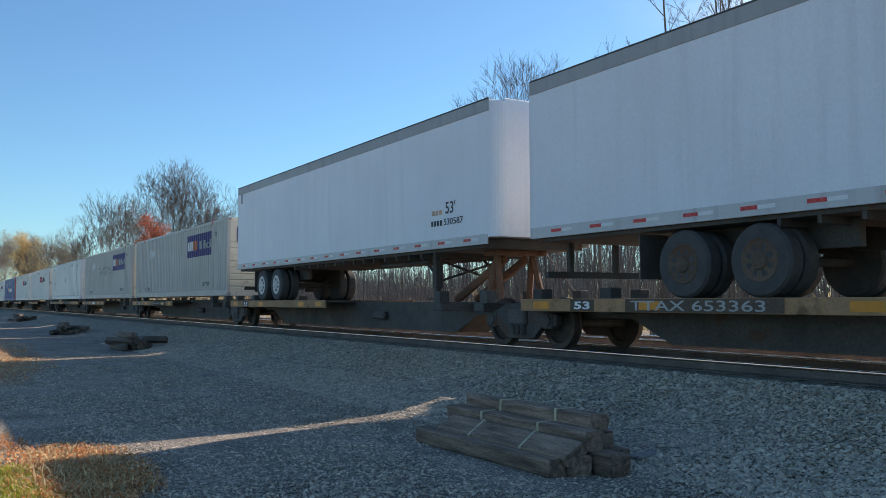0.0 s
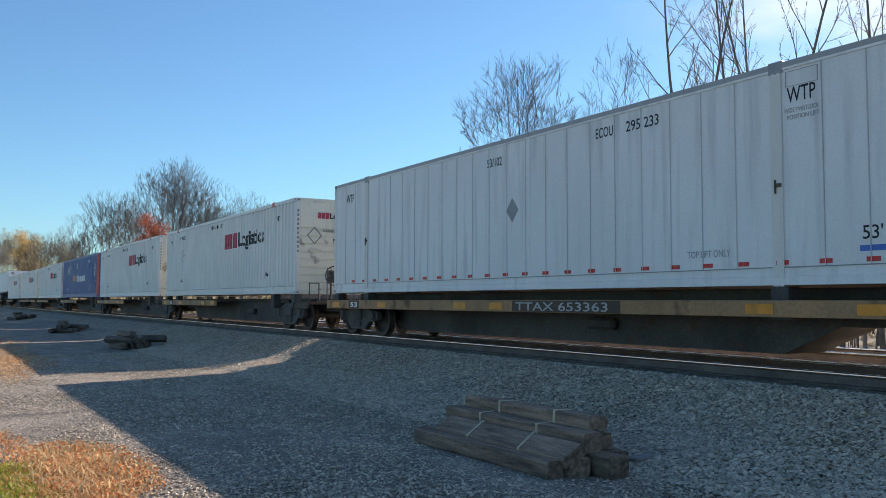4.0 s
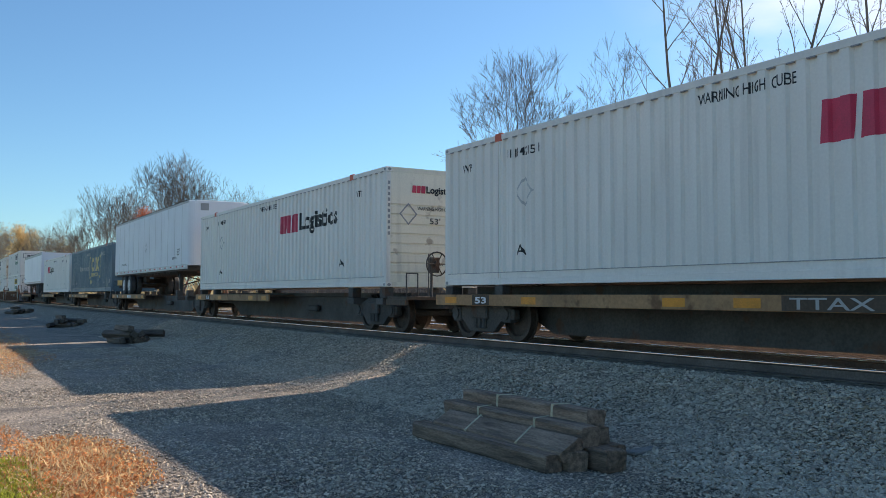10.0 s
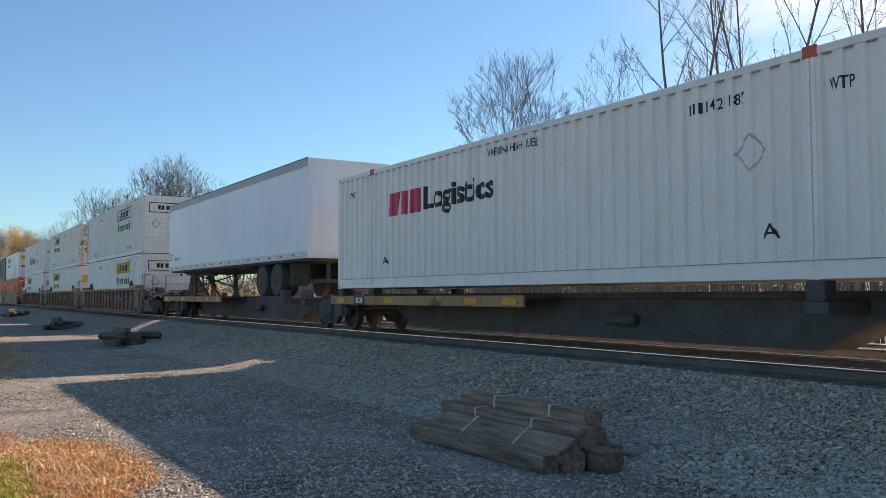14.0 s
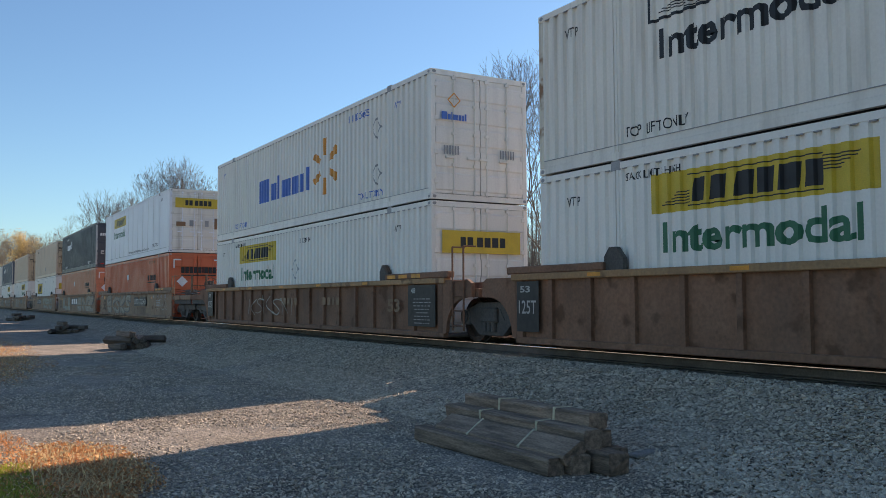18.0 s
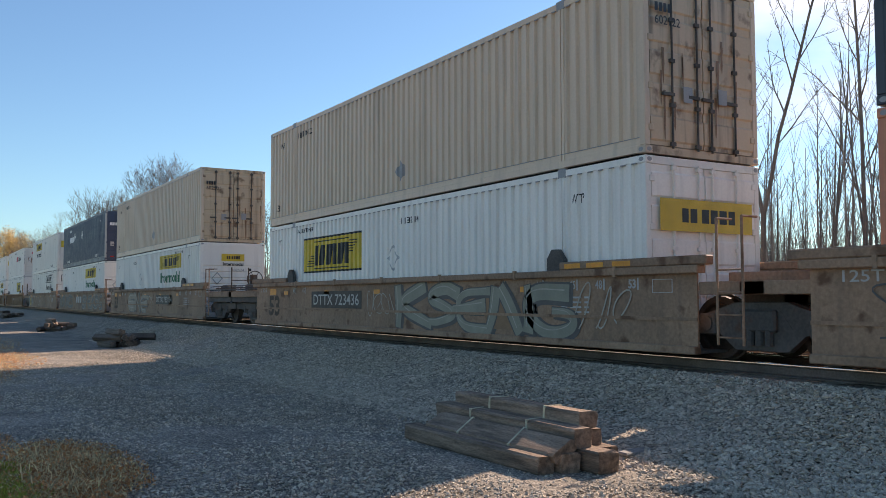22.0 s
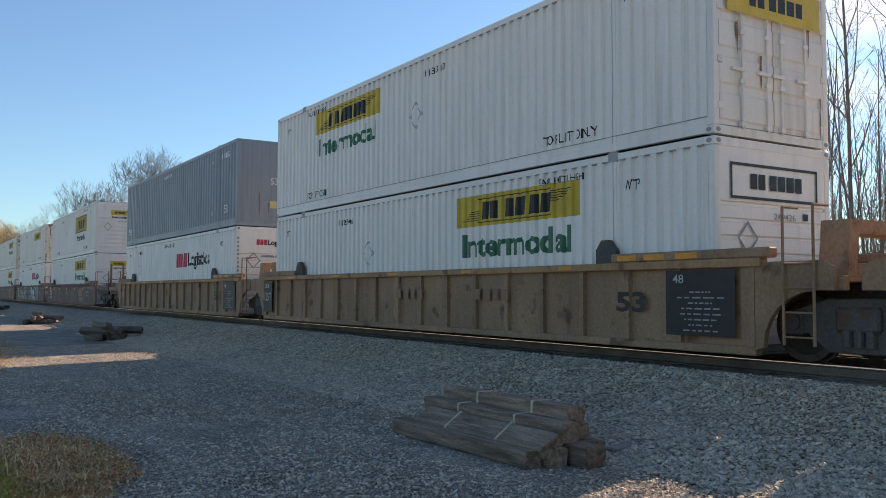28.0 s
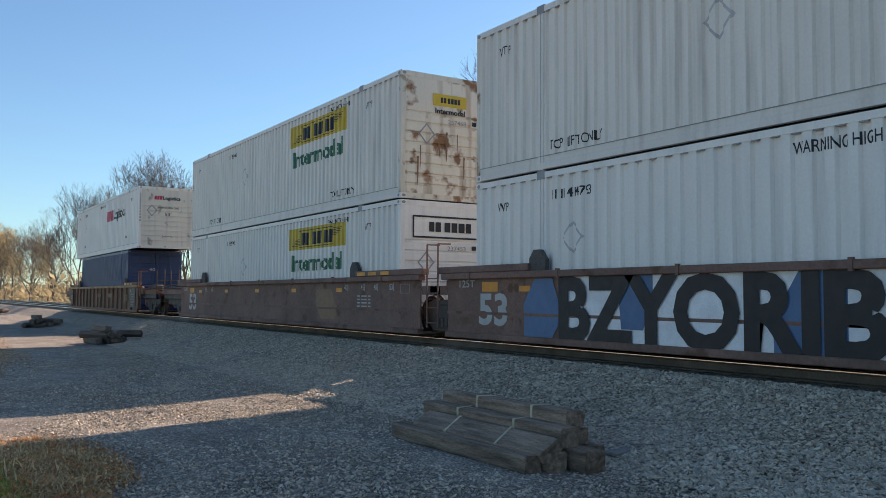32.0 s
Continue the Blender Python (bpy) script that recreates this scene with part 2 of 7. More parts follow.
def box(bm, x0, x1, y0, y1, z0, z1, bevel=0.0):
    v = [bm.verts.new(p) for p in ((x0, y0, z0), (x1, y0, z0), (x1, y1, z0), (x0, y1, z0), (x0, y0, z1), (x1, y0, z1), (x1, y1, z1), (x0, y1, z1))]
    f = [bm.faces.new([v[i] for i in q]) for q in ((3, 2, 1, 0), (4, 5, 6, 7), (0, 1, 5, 4), (1, 2, 6, 5), (2, 3, 7, 6), (3, 0, 4, 7))]
    if bevel:
        bmesh.ops.bevel(bm, geom=list({e for q in f for e in q.edges}), offset=bevel, segments=1, affect="EDGES")
    return v


def boxes(rows, bevel=0.0):
    bm = bmesh.new()
    for r in rows:
        box(bm, *r, bevel)
    return bm


def rod(bm, a, b, r, sides=8, r2=None):
    a, b = Vector(a), Vector(b)
    turn = (b - a).to_track_quat("Z", "Y").to_matrix()
    rings = []
    for p, rad in ((a, r), (b, r if r2 is None else r2)):
        rings.append([bm.verts.new(p + turn @ Vector((math.cos(k * math.tau / sides) * rad, math.sin(k * math.tau / sides) * rad, 0))) for k in range(sides)])
    for k in range(sides):
        j = (k + 1) % sides
        bm.faces.new((rings[0][k], rings[0][j], rings[1][j], rings[1][k]))
    bm.faces.new(rings[0][::-1])
    bm.faces.new(rings[1])


def lathe(bm, profile, axis_at, sides=24, caps=True):
    """A round body about the y axis through axis_at; profile: (y, radius)."""
    ax, ay, az = axis_at
    rings = [[bm.verts.new((ax + r * math.cos(k * math.tau / sides), ay + y, az + r * math.sin(k * math.tau / sides))) for k in range(sides)] for y, r in profile]
    for a, b in zip(rings, rings[1:]):
        for k in range(sides):
            j = (k + 1) % sides
            bm.faces.new((a[k], a[j], b[j], b[k]))
    if caps:
        bm.faces.new(rings[0][::-1])
        bm.faces.new(rings[-1])


def extrude_poly(bm, pts, y0, y1):
    """A flat outline in x, z made solid from y0 to y1."""
    a = [bm.verts.new((x, y0, z)) for x, z in pts]
    b = [bm.verts.new((x, y1, z)) for x, z in pts]
    n = len(pts)
    bm.faces.new(a)
    bm.faces.new(b[::-1])
    for i in range(n):
        j = (i + 1) % n
        bm.faces.new((a[j], a[i], b[i], b[j]))


CACHE = {}


def cached(key, make):
    if key not in CACHE:
        CACHE[key] = make()
    return CACHE[key]


# ---- lettering and flat marks ----
HEAVY = ("Logistics", "Intermodal", "INTERMODAL", "53")


def glyphs(text, bold=0.008):
    """Outline of a line of text as unit square points and faces."""
    bold = max(bold, 0.03) if text in HEAVY else bold

    def make():
        cu = bpy.data.curves.new("text", "FONT")
        cu.body, cu.resolution_u, cu.offset = text, 3, bold
        ob = new("text", cu)
        me = bpy.data.meshes.new_from_object(ob.evaluated_get(bpy.context.evaluated_depsgraph_get()))
        v = np.array([p.co[:2] for p in me.vertices])
        f = [tuple(p.vertices) for p in me.polygons]
        bpy.data.objects.remove(ob)
        bpy.data.curves.remove(cu)
        bpy.data.meshes.remove(me)
        lo, hi = v.min(0), v.max(0)
        return (v - lo) / (hi - lo), f
    return cached(("glyphs", text, bold), make)

# all lettering is outlined once, before the place fills up
for bold, texts in (
        (0.008, (
            '53', 'TTAX 653363', 'ALL PURPOSE SPINE CAR', 'TTAX 55461', "53'", '530587', 'TOP LIFT ONLY', 'WTP', 'ECOU', '295 233',
            '53/102', 'Logistics', '420525', 'WARNING HIGH CUBE', 'A', '24,000 lbs', '421674', '89191', 'DA', '410813', '421511', '425959',
            'AIR-RIDE EQUIPPED', '100708', 'INTERMODAL', 'How tomorrow moves', '632432', 'WARNING', 'HIGH CUBE', '421187', '100195',
            '48', '125T', '40', '45', 'DTTX 723436', 'DTTX 733134', 'DTTX 789523', 'Intermodal', 'STACK LIMIT 3 HIGH', '253504', '287615',
            '291564', '246522', '319154', '035655', '30 Pallets (48"X40") Refrigerated Container', '635374', '302134', '602122', '302524',
            '602501', '252664', '231456', '262514', '334011', '422411', '249426', '333153', '425821', '253', '320131', '333115', '414793',
            '255107', '237453', '257468', '412530', 'WIDE TWISTLOCK', 'DTTX 787358', 'POSITION LIFT', 'STACKING THREE HIGH ONLY',
        )),
        (0.0, (
            'MultiModal',
        )),
        (0.04, (
            'BZYORI', 'BRUTA',
        )),
):
    for text in texts:
        glyphs(text, bold)


def blocks(widths, gap=0.25, slant=0.0, tall=()):
    """Plain upright blocks in a row: a mark drawn as shapes."""
    x, v, f = 0.0, [], []
    for i, w in enumerate(widths):
        if w > 0:
            k, h = len(v), tall[i] if tall else 1
            v += [(x, 0), (x + w, 0), (x + w + slant * h, h), (x + slant * h, h)]
            f.append((k, k + 1, k + 2, k + 3))
        x += abs(w) + gap
    v = np.array(v, float)
    lo, hi = v.min(0), v.max(0)
    return (v - lo) / (hi - lo), f


def ring_poly(pts, thick):
    """A closed outline of some thickness, in unit coordinates."""
    n, c = len(pts), np.mean(pts, 0)
    outer = np.array(pts, float)
    inner = c + (outer - c) * (1 - thick)
    return np.vstack([outer, inner]), [(i, (i + 1) % n, n + (i + 1) % n, n + i) for i in range(n)]


UNIT = (np.array([(0, 0), (1, 0), (1, 1), (0, 1)], float), [(0, 1, 2, 3)])
DIAMOND = (np.array([(0.5, 0), (1, 0.5), (0.5, 1), (0, 0.5)], float), [(0, 1, 2, 3)])
DIAMOND_RING = ring_poly([(0.5, 0), (1, 0.5), (0.5, 1), (0, 0.5)], 0.2)
FRAME_RING = ring_poly([(0, 0), (1, 0), (1, 1), (0, 1)], 0.07)


def squiggle(seed, n, loops=1.4, thick=0.035):
    """A row of looping spray-paint strokes in the unit square."""
    rng = random.Random(seed)
    v, f = [], []
    for i in range(n):
        cx, ph = (i + 0.5) / n, rng.random() * 6.28
        ax, ay, fx, fy = 0.55 / n * rng.uniform(0.7, 1.2), rng.uniform(0.3, 0.48), rng.uniform(0.8, loops + 0.6), rng.uniform(0.6, 1.6)
        pts = [(cx + ax * math.sin(fx * u * 4.2 + ph), 0.5 + ay * math.cos(fy * u * 4.2 + ph * 1.7)) for u in [k / 15 for k in range(16)]]
        k0 = len(v)
        for a, b in zip(pts, pts[1:] + [(2 * pts[-1][0] - pts[-2][0], 2 * pts[-1][1] - pts[-2][1])]):
            dx, dy = b[0] - a[0], b[1] - a[1]
            q = math.hypot(dx * n, dy) + 1e-6
            v += [(a[0] - dy / q * thick / n * 2, a[1] + dx * n / q * thick), (a[0] + dy / q * thick / n * 2, a[1] - dx * n / q * thick)]
        f += [(k0 + 2 * j, k0 + 2 * j + 1, k0 + 2 * j + 3, k0 + 2 * j + 2) for j in range(15)]
    return np.array(v), f


def blobs(seed, n):
    """Fat uneven letter-like shapes side by side."""
    rng = random.Random(seed)
    v, f = [], []
    for i in range(n):
        x0, x1 = (i + 0.06) / n, (i + 0.94) / n
        k = len(v)
        w = x1 - x0
        v += [(x0 + w * rng.uniform(0, 0.3), 0), (x1 - w * rng.uniform(0, 0.3), 0), (x1, rng.uniform(0.35, 0.65)), (x1 - w * rng.uniform(0, 0.35), 1), (x0 + w * rng.uniform(0, 0.35), 1), (x0, rng.uniform(0.35, 0.65))]
        f.append(tuple(range(k, k + 6)))
    return np.array(v), f


# ---- shipping containers ----
LEN, WID, HGT, POST = 16.154, 2.591, 2.896, 1.981
BAYS = ((0.12, POST - 0.07), (POST + 0.07, LEN - POST - 0.07), (LEN - POST + 0.07, LEN - 0.12))
PITCH = {"wide": 0.30, "fine": 0.245, "flat": 1.22, "panel": 0.61}


def wave(kind, d):
    """How far the side sheet lies behind the frame's face, d metres from the near end."""
    for a, b in BAYS:
        if a <= d <= b:
            n = max(1, round((b - a) / PITCH[kind]))
            u = (d - a) / (b - a) * n % 1.0
            u = min(u, 1 - u)
            if kind in ("flat", "panel"):
                return 0.016 if u > 0.02 else 0.009
            low, high = 0.008, 0.056
            return low if u < 0.22 else high if u > 0.32 else low + (high - low) * (u - 0.22) / 0.10
    return -0.003


def wave_breaks(kind):
    out = []
    for a, b in BAYS:
        n = max(1, round((b - a) / PITCH[kind]))
        p = (b - a) / n
        cuts = (0.02, 0.024, 0.976, 0.98) if kind in ("flat", "panel") else (0.22, 0.32, 0.68, 0.78)
        out += [a + 1e-4] + [a + p * (i + c) for i in range(n) for c in cuts] + [b - 1e-4]
    return out


def side_mesh(kind, far):
    def make():
        bm = bmesh.new()
        s = 1 if far else -1
        for a, b in BAYS:
            ds = [d for d in wave_breaks(kind) if a <= d <= b]
            top, bot = [], []
            for d in ds:
                y = s * (WID / 2 - wave(kind, d))
                top.append(bm.verts.new((-d, y, 2.80)))
                bot.append(bm.verts.new((-d, y, 0.24)))
            back = [bm.verts.new((-d, s * (WID / 2 - 0.07), z)) for d, z in ((ds[0], 0.24), (ds[-1], 0.24), (ds[-1], 2.80), (ds[0], 2.80))]
            for i in range(len(ds) - 1):
                q = (bot[i], bot[i + 1], top[i + 1], top[i])
                bm.faces.new(q[::-1] if not far else q)
            bm.faces.new(back if not far else back[::-1])
        return finish(bm, "side_panel")
    return cached(("side", kind, far), make)


def groove_shade_mesh(kind):
    """Dark dashes for the shade in the groove ends just under the top rail."""
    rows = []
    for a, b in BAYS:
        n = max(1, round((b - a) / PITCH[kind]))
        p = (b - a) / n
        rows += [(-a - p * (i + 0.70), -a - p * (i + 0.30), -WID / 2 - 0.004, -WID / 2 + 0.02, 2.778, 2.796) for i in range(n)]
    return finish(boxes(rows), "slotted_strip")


def stamp(shape, d0, d1, z0, z1, kind):
    """A flat mark laid on the corrugated near side from d0 (left) to d1 (right)."""
    v, f = shape
    bm = bmesh.new()
    vs = [bm.verts.new((-d0 + (d0 - d1) * x, 0, z0 + (z1 - z0) * y)) for x, y in v]
    for q in f:
        try:
            bm.faces.new([vs[i] for i in q])
        except ValueError:
            pass
    if kind:
        for d in wave_breaks(kind):
            if d1 < d < d0:
                bmesh.ops.bisect_plane(bm, geom=bm.verts[:] + bm.edges[:] + bm.faces[:], plane_co=(-d, 0, 0), plane_no=(1, 0, 0), dist=1e-6)
        eps = 1e-5
        for q in bm.verts:
            q.co.y = -WID / 2 + min(wave(kind, -q.co.x - eps), wave(kind, -q.co.x + eps)) - 0.004
    else:
        for q in bm.verts:
            q.co.y = -0.004
    for q in bm.faces:
        q.normal_update()
        if q.normal.y > 0:
            q.normal_flip()
    return finish(bm, "marking")


def end_stamp(shape, y0, y1, z0, z1, x=0.006):
    """A flat mark on the end that faces +x, from y0 (left) to y1 (right)."""
    v, f = shape
    bm = bmesh.new()
    vs = [bm.verts.new((x, y0 + (y1 - y0) * p, z0 + (z1 - z0) * q)) for p, q in v]
    for q in f:
        try:
            bm.faces.new([vs[i] for i in q])
        except ValueError:
            pass
    for q in bm.faces:
        q.normal_update()
        if q.normal.x < 0:
            q.normal_flip()
    return finish(bm, "marking")


def rib_end_mesh():
    """Front end with level pressed ribs."""
    bm = bmesh.new()
    zs, xs, z = [0.12], [-0.03], 0.30
    while z < 1.95:
        for dz, x in ((0, -0.012), (0.02, -0.045), (0.05, -0.045), (0.07, -0.012)):
            zs.append(z + dz)
            xs.append(x)
        z += 0.235
    zs += [2.78]
    xs += [-0.012]
    xs[0] = -0.012
    h = WID / 2 - 0.115
    a = [bm.verts.new((x, -h, z)) for x, z in zip(xs, zs)]
    b = [bm.verts.new((x, h, z)) for x, z in zip(xs, zs)]
    for i in range(len(a) - 1):
        bm.faces.new((a[i], b[i], b[i + 1], a[i + 1]))
    c = [bm.verts.new(p) for p in ((-0.08, -h, 0.12), (-0.08, h, 0.12), (-0.08, h, 2.78), (-0.08, -h, 2.78))]
    bm.faces.new(c[::-1])
    return finish(bm, "front_end")


def door_mesh(side):
    """One door leaf with pressed panels; side -1 or 1."""
    bm = bmesh.new()
    y0, y1 = (-WID / 2 + 0.125, -0.012) if side < 0 else (0.012, WID / 2 - 0.125)
    prof = [(-0.08, 0.14), (-0.022, 0.14)]
    for i in range(5):
        z = 0.20 + i * 0.515
        prof += [(-0.022, z), (-0.003, z + 0.03), (-0.003, z + 0.37), (-0.022, z + 0.40)]
    prof += [(-0.022, 2.77), (-0.08, 2.77)]
    a, b = [[bm.verts.new((x, y, z)) for x, z in prof] for y in (y0, y1)]
    for i in range(len(prof)):
        j = (i + 1) % len(prof)
        bm.faces.new((a[i], b[i], b[j], a[j]))
    bm.faces.new(a)
    bm.faces.new(b[::-1])
    bmesh.ops.recalc_face_normals(bm, faces=bm.faces[:])
    return finish(bm, "door")


def plain_end_mesh():
    """Front end with upright pressed grooves, one sheet."""
    bm = bmesh.new()
    h = WID / 2 - 0.115
    prof = [(-0.08, -h), (-0.022, -h)]
    for y in np.arange(-1.1, 1.05, 0.16):
        prof += [(-0.022, y), (-0.006, y + 0.015), (-0.006, y + 0.07), (-0.022, y + 0.085)]
    prof += [(-0.022, h), (-0.08, h)]
    a, b = [[bm.verts.new((x, y, z)) for x, y in prof] for z in (0.12, 2.78)]
    for i in range(len(prof)):
        j = (i + 1) % len(prof)
        bm.faces.new((a[i], a[j], b[j], b[i]))
    bm.faces.new(a[::-1])
    bm.faces.new(b)
    bmesh.ops.recalc_face_normals(bm, faces=bm.faces[:])
    return finish(bm, "front_end")


def post_mesh(d, y0, y1, s):
    """An upright channel: two flanges and a web between them."""
    bm = bmesh.new()
    o, i = (y0, y1) if s < 0 else (y1, y0)
    w = o + 0.02 if s < 0 else o - 0.02
    prof = [(-d - 0.07, i), (-d - 0.07, o), (-d - 0.012, o), (-d - 0.012, w), (-d + 0.012, w), (-d + 0.012, o), (-d + 0.07, o), (-d + 0.07, i)]
    a, b = [[bm.verts.new((x, y, z)) for x, y in prof] for z in (0.0, HGT - 0.1)]
    for k in range(8):
        j = (k + 1) % 8
        bm.faces.new((a[k], a[j], b[j], b[k]))
    bm.faces.new(a)
    bm.faces.new(b)
    bmesh.ops.recalc_face_normals(bm, faces=bm.faces[:])
    return finish(bm, "lift_post")


def lock_rod_mesh(y):
    bm = bmesh.new()
    rod(bm, (0.022, y, 0.10), (0.022, y, 2.80), 0.018, 6)
    for z in (0.14, 0.75, 1.45, 2.1, 2.70):
        box(bm, -0.003, 0.042, y - 0.05, y + 0.05, z, z + 0.06)
    box(bm, 0.01, 0.05, y - 0.22, y + 0.03, 0.92, 0.97)
    return finish(bm, "lock_rod")


def frame_meshes():
    out = {}
    h = WID / 2
    for tag, x0, x1, y0, y1 in (("nl", -0.12, 0, -h, -h + 0.12), ("nr", -0.12, 0, h - 0.12, h), ("fl", -LEN, -LEN + 0.12, -h, -h + 0.12), ("fr", -LEN, -LEN + 0.12, h - 0.12, h)):
        out["corner_post", tag] = finish(boxes([(x0, x1, y0, y1, 0.12, HGT - 0.12)], 0.012), "corner_post")
    for tag, d, s in (("n", POST, -1), ("f", LEN - POST, -1), ("nn", POST, 1), ("ff", LEN - POST, 1)):
        y = (-h - 0.003, -h + 0.06) if s < 0 else (h - 0.06, h + 0.003)
        out["lift_post", tag] = post_mesh(d, *y, s)
        out["lift_casting", tag] = finish(boxes([(-d - 0.11, -d + 0.11, y[0] - 0.004, y[1], HGT - 0.13, HGT + 0.03)], 0.01), "lift_casting")
    for s in (-1, 1):
        y = (-h - 0.002, -h + 0.09) if s < 0 else (h - 0.09, h + 0.002)
        out["top_rail", s] = finish(boxes([(-LEN + 0.12, -0.12, *y, 2.795, HGT)]), "top_rail")
        bm = bmesh.new()
        o, q = (y[0], 0.012) if s < 0 else (y[1], -0.012)
        i = y[1] if s < 0 else y[0]
        ring = [[bm.verts.new((x, py, pz)) for py, pz in ((o, 0.015), (i, 0.015), (i, 0.245), (o + q, 0.245), (o + q, 0.135), (o, 0.125))] for x in (-LEN + 0.12, -0.12)]
        for k in range(6):
            bm.faces.new((ring[0][k], ring[0][(k + 1) % 6], ring[1][(k + 1) % 6], ring[1][k]))
        bm.faces.new(ring[0])
        bm.faces.new(ring[1])
        bmesh.ops.recalc_face_normals(bm, faces=bm.faces[:])
        out["bottom_rail", s] = finish(bm, "bottom_rail")
    for i, (x, y, z) in enumerate((x, y, z) for x in (-0.178, -LEN - 0.003) for y in (-h - 0.003, h - 0.159) for z in (0, HGT - 0.118)):
        out["corner_casting", i] = finish(boxes([(x, x + 0.181, y, y + 0.162, z, z + 0.12)], 0.012), "corner_casting")
    out["roof", 0] = finish(boxes([(-LEN + 0.1, -0.1, -h + 0.09, h - 0.09, 2.83, 2.872)]), "roof")
    out["floor", 0] = finish(boxes([(-LEN + 0.1, -0.1, -h + 0.09, h - 0.09, 0.10, 0.16)]), "underframe")
    out["header", 0] = finish(boxes([(-0.1, -0.004, -h + 0.118, h - 0.118, 2.775, HGT)]), "end_header")
    out["sill", 0] = finish(boxes([(-0.1, -0.004, -h + 0.118, h - 0.118, 0.0, 0.125)]), "end_sill")
    out["back", 0] = finish(boxes([(-LEN + 0.01, -LEN + 0.06, -h + 0.118, h - 0.118, 0, HGT - 0.02)]), "end_panel")
    return out


def hole_mesh():
    """A rounded dark slot, facing -y."""
    bm = bmesh.new()
    v = [bm.verts.new((0.05 * math.cos(a) if abs(math.cos(a)) > 0.1 else 0.0, -0.001, 0.034 * math.sin(a))) for a in [i * math.tau / 14 for i in range(14)]]
    bm.faces.new(v)
    return finish(bm, "casting_hole")


def streaks(c, seed, n, x=0.0065, y0=-1.1, y1=1.1):
    """Rust runs down an end wall: narrow tapered stains."""
    r = random.Random(seed)
    for _ in range(n):
        y, top, h, w = r.uniform(y0, y1), r.uniform(0.5, 2.0), r.uniform(0.25, 0.9), r.uniform(0.02, 0.09)
        top = max(top, h + 0.1)
        k = 7
        side = [(0.5 + 0.5 * r.uniform(0.5, 1) * (i / k) ** 0.4, i / k) for i in range(k + 1)]
        other = [(0.5 - 0.5 * r.uniform(0.5, 1) * (i / k) ** 0.4, i / k) for i in range(k, -1, -1)]
        put("rust_streak", end_stamp((np.array(side + other), [tuple(range(2 * k + 2))]), y, y + w, top - h, top, x), M["ink_rust"], c, "brown rust streak")


TRAIN = []  # (thing, offset along the train, height over the rail)


def container(name_label, kind, body, end, near_end, place, z, frame_mat=None, end_mat=None, casting=None, length_ok=True):
    """A 53 foot box. near_end: 'rib', 'door' or 'plain'. Returns the thing."""
    c = thing("shipping_container", name_label, "container", "containers of the train")
    fm = cached("frame", frame_meshes)
    frame_mat = frame_mat or body
    end_mat = end_mat or end
    put("side_panel", side_mesh(kind, False), body, c)
    put("side_panel", side_mesh(kind, True), body, c)
    # dark dashes painted in as the shade where the grooves meet the rail
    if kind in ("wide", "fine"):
        tagged(put("slotted_strip", cached(("slots", kind), lambda: groove_shade_mesh(kind)), M["ink_grey"], c, "dark dashes drawn as shade under the top rail"), kind="stuff")
    put("joint", cached("joint", lambda: finish(boxes([(-LEN + 0.13, -0.13, -WID / 2 - 0.0035, -WID / 2 + 0.012, 0.238, 0.250)]), "joint")), M["ink_grey"], c, "grimy joint over the bottom rail")
    if kind in ("panel", "flat"):
        for a, b in BAYS:
            n = max(1, round((b - a) / PITCH[kind]))
            w = 0.006
            me = cached(("seam", kind), lambda: finish(boxes([(-w, w, -0.006, 0.012, 0.245, 2.795)]), "seam"))
            for i in range(1, n):
                put("seam", me, M["seam_grey"], c, "", pose(-a - (b - a) * i / n, -WID / 2 + 0.010, 0))
    for (nm, tag), me in fm.items():
        if nm == "roof":
            put("roof", me, body, c)
        elif nm == "floor":
            put("underframe", me, M["car_black"], c)
        elif nm == "lift_casting":
            put("lift_casting", me, casting or M["ink_grey"], c)
        elif nm == "corner_casting":
            cast = put("corner_casting", me, body, c)
            hx, hy, hz = [(x, y, h) for x in (-0.09, -LEN + 0.09) for y in (-WID / 2, WID / 2) for h in (0.06, HGT - 0.058)][tag]
            if hy < 0:
                put("casting_hole", cached("hole", hole_mesh), M["ink_grey"], cast, "dark slot of the corner casting", pose(hx, hy - 0.004, hz))
            if hx > -1:
                put("casting_hole", cached("hole", hole_mesh), M["ink_grey"], cast, "dark slot of the corner casting", pose(0.004, hy - math.copysign(0.08, hy), hz, 0, 0, 90))
        elif nm == "corner_post":
            put("corner_post", me, frame_mat, c)
        elif nm in ("header", "sill"):
            put("end_" + nm, me, end_mat, c)
        elif nm == "back":
            put("end_panel", me, body, c)
        else:
            put(nm, me, body, c)
    if near_end == "rib":
        put("front_end", cached("rib_end", rib_end_mesh), end_mat, c)
    elif near_end == "plain":
        put("front_end", cached("plain_end", plain_end_mesh), end_mat, c)
    else:
        for s in (-1, 1):
            d = put("door", cached(("door", s), lambda: door_mesh(s)), end_mat, c)
            hinge = cached("hinge", lambda: finish(boxes([(-0.02, 0.012, -0.055, 0.055, -0.05, 0.05)], 0.008), "hinge"))
            for z0 in (0.40, 1.05, 1.80, 2.55):
                put("hinge", hinge, end_mat, d, "", pose(0, s * (WID / 2 - 0.13), z0))
            for y in (0.16, 0.72):
                put("lock_rod", cached(("rod", s, y), lambda: lock_rod_mesh(s * y)), M["car_black"] if end_mat in (M["rusty_white"], M["tan_end"]) else frame_mat, d, "galvanised lock rod")
    TRAIN.append((c, place, z))
    return c


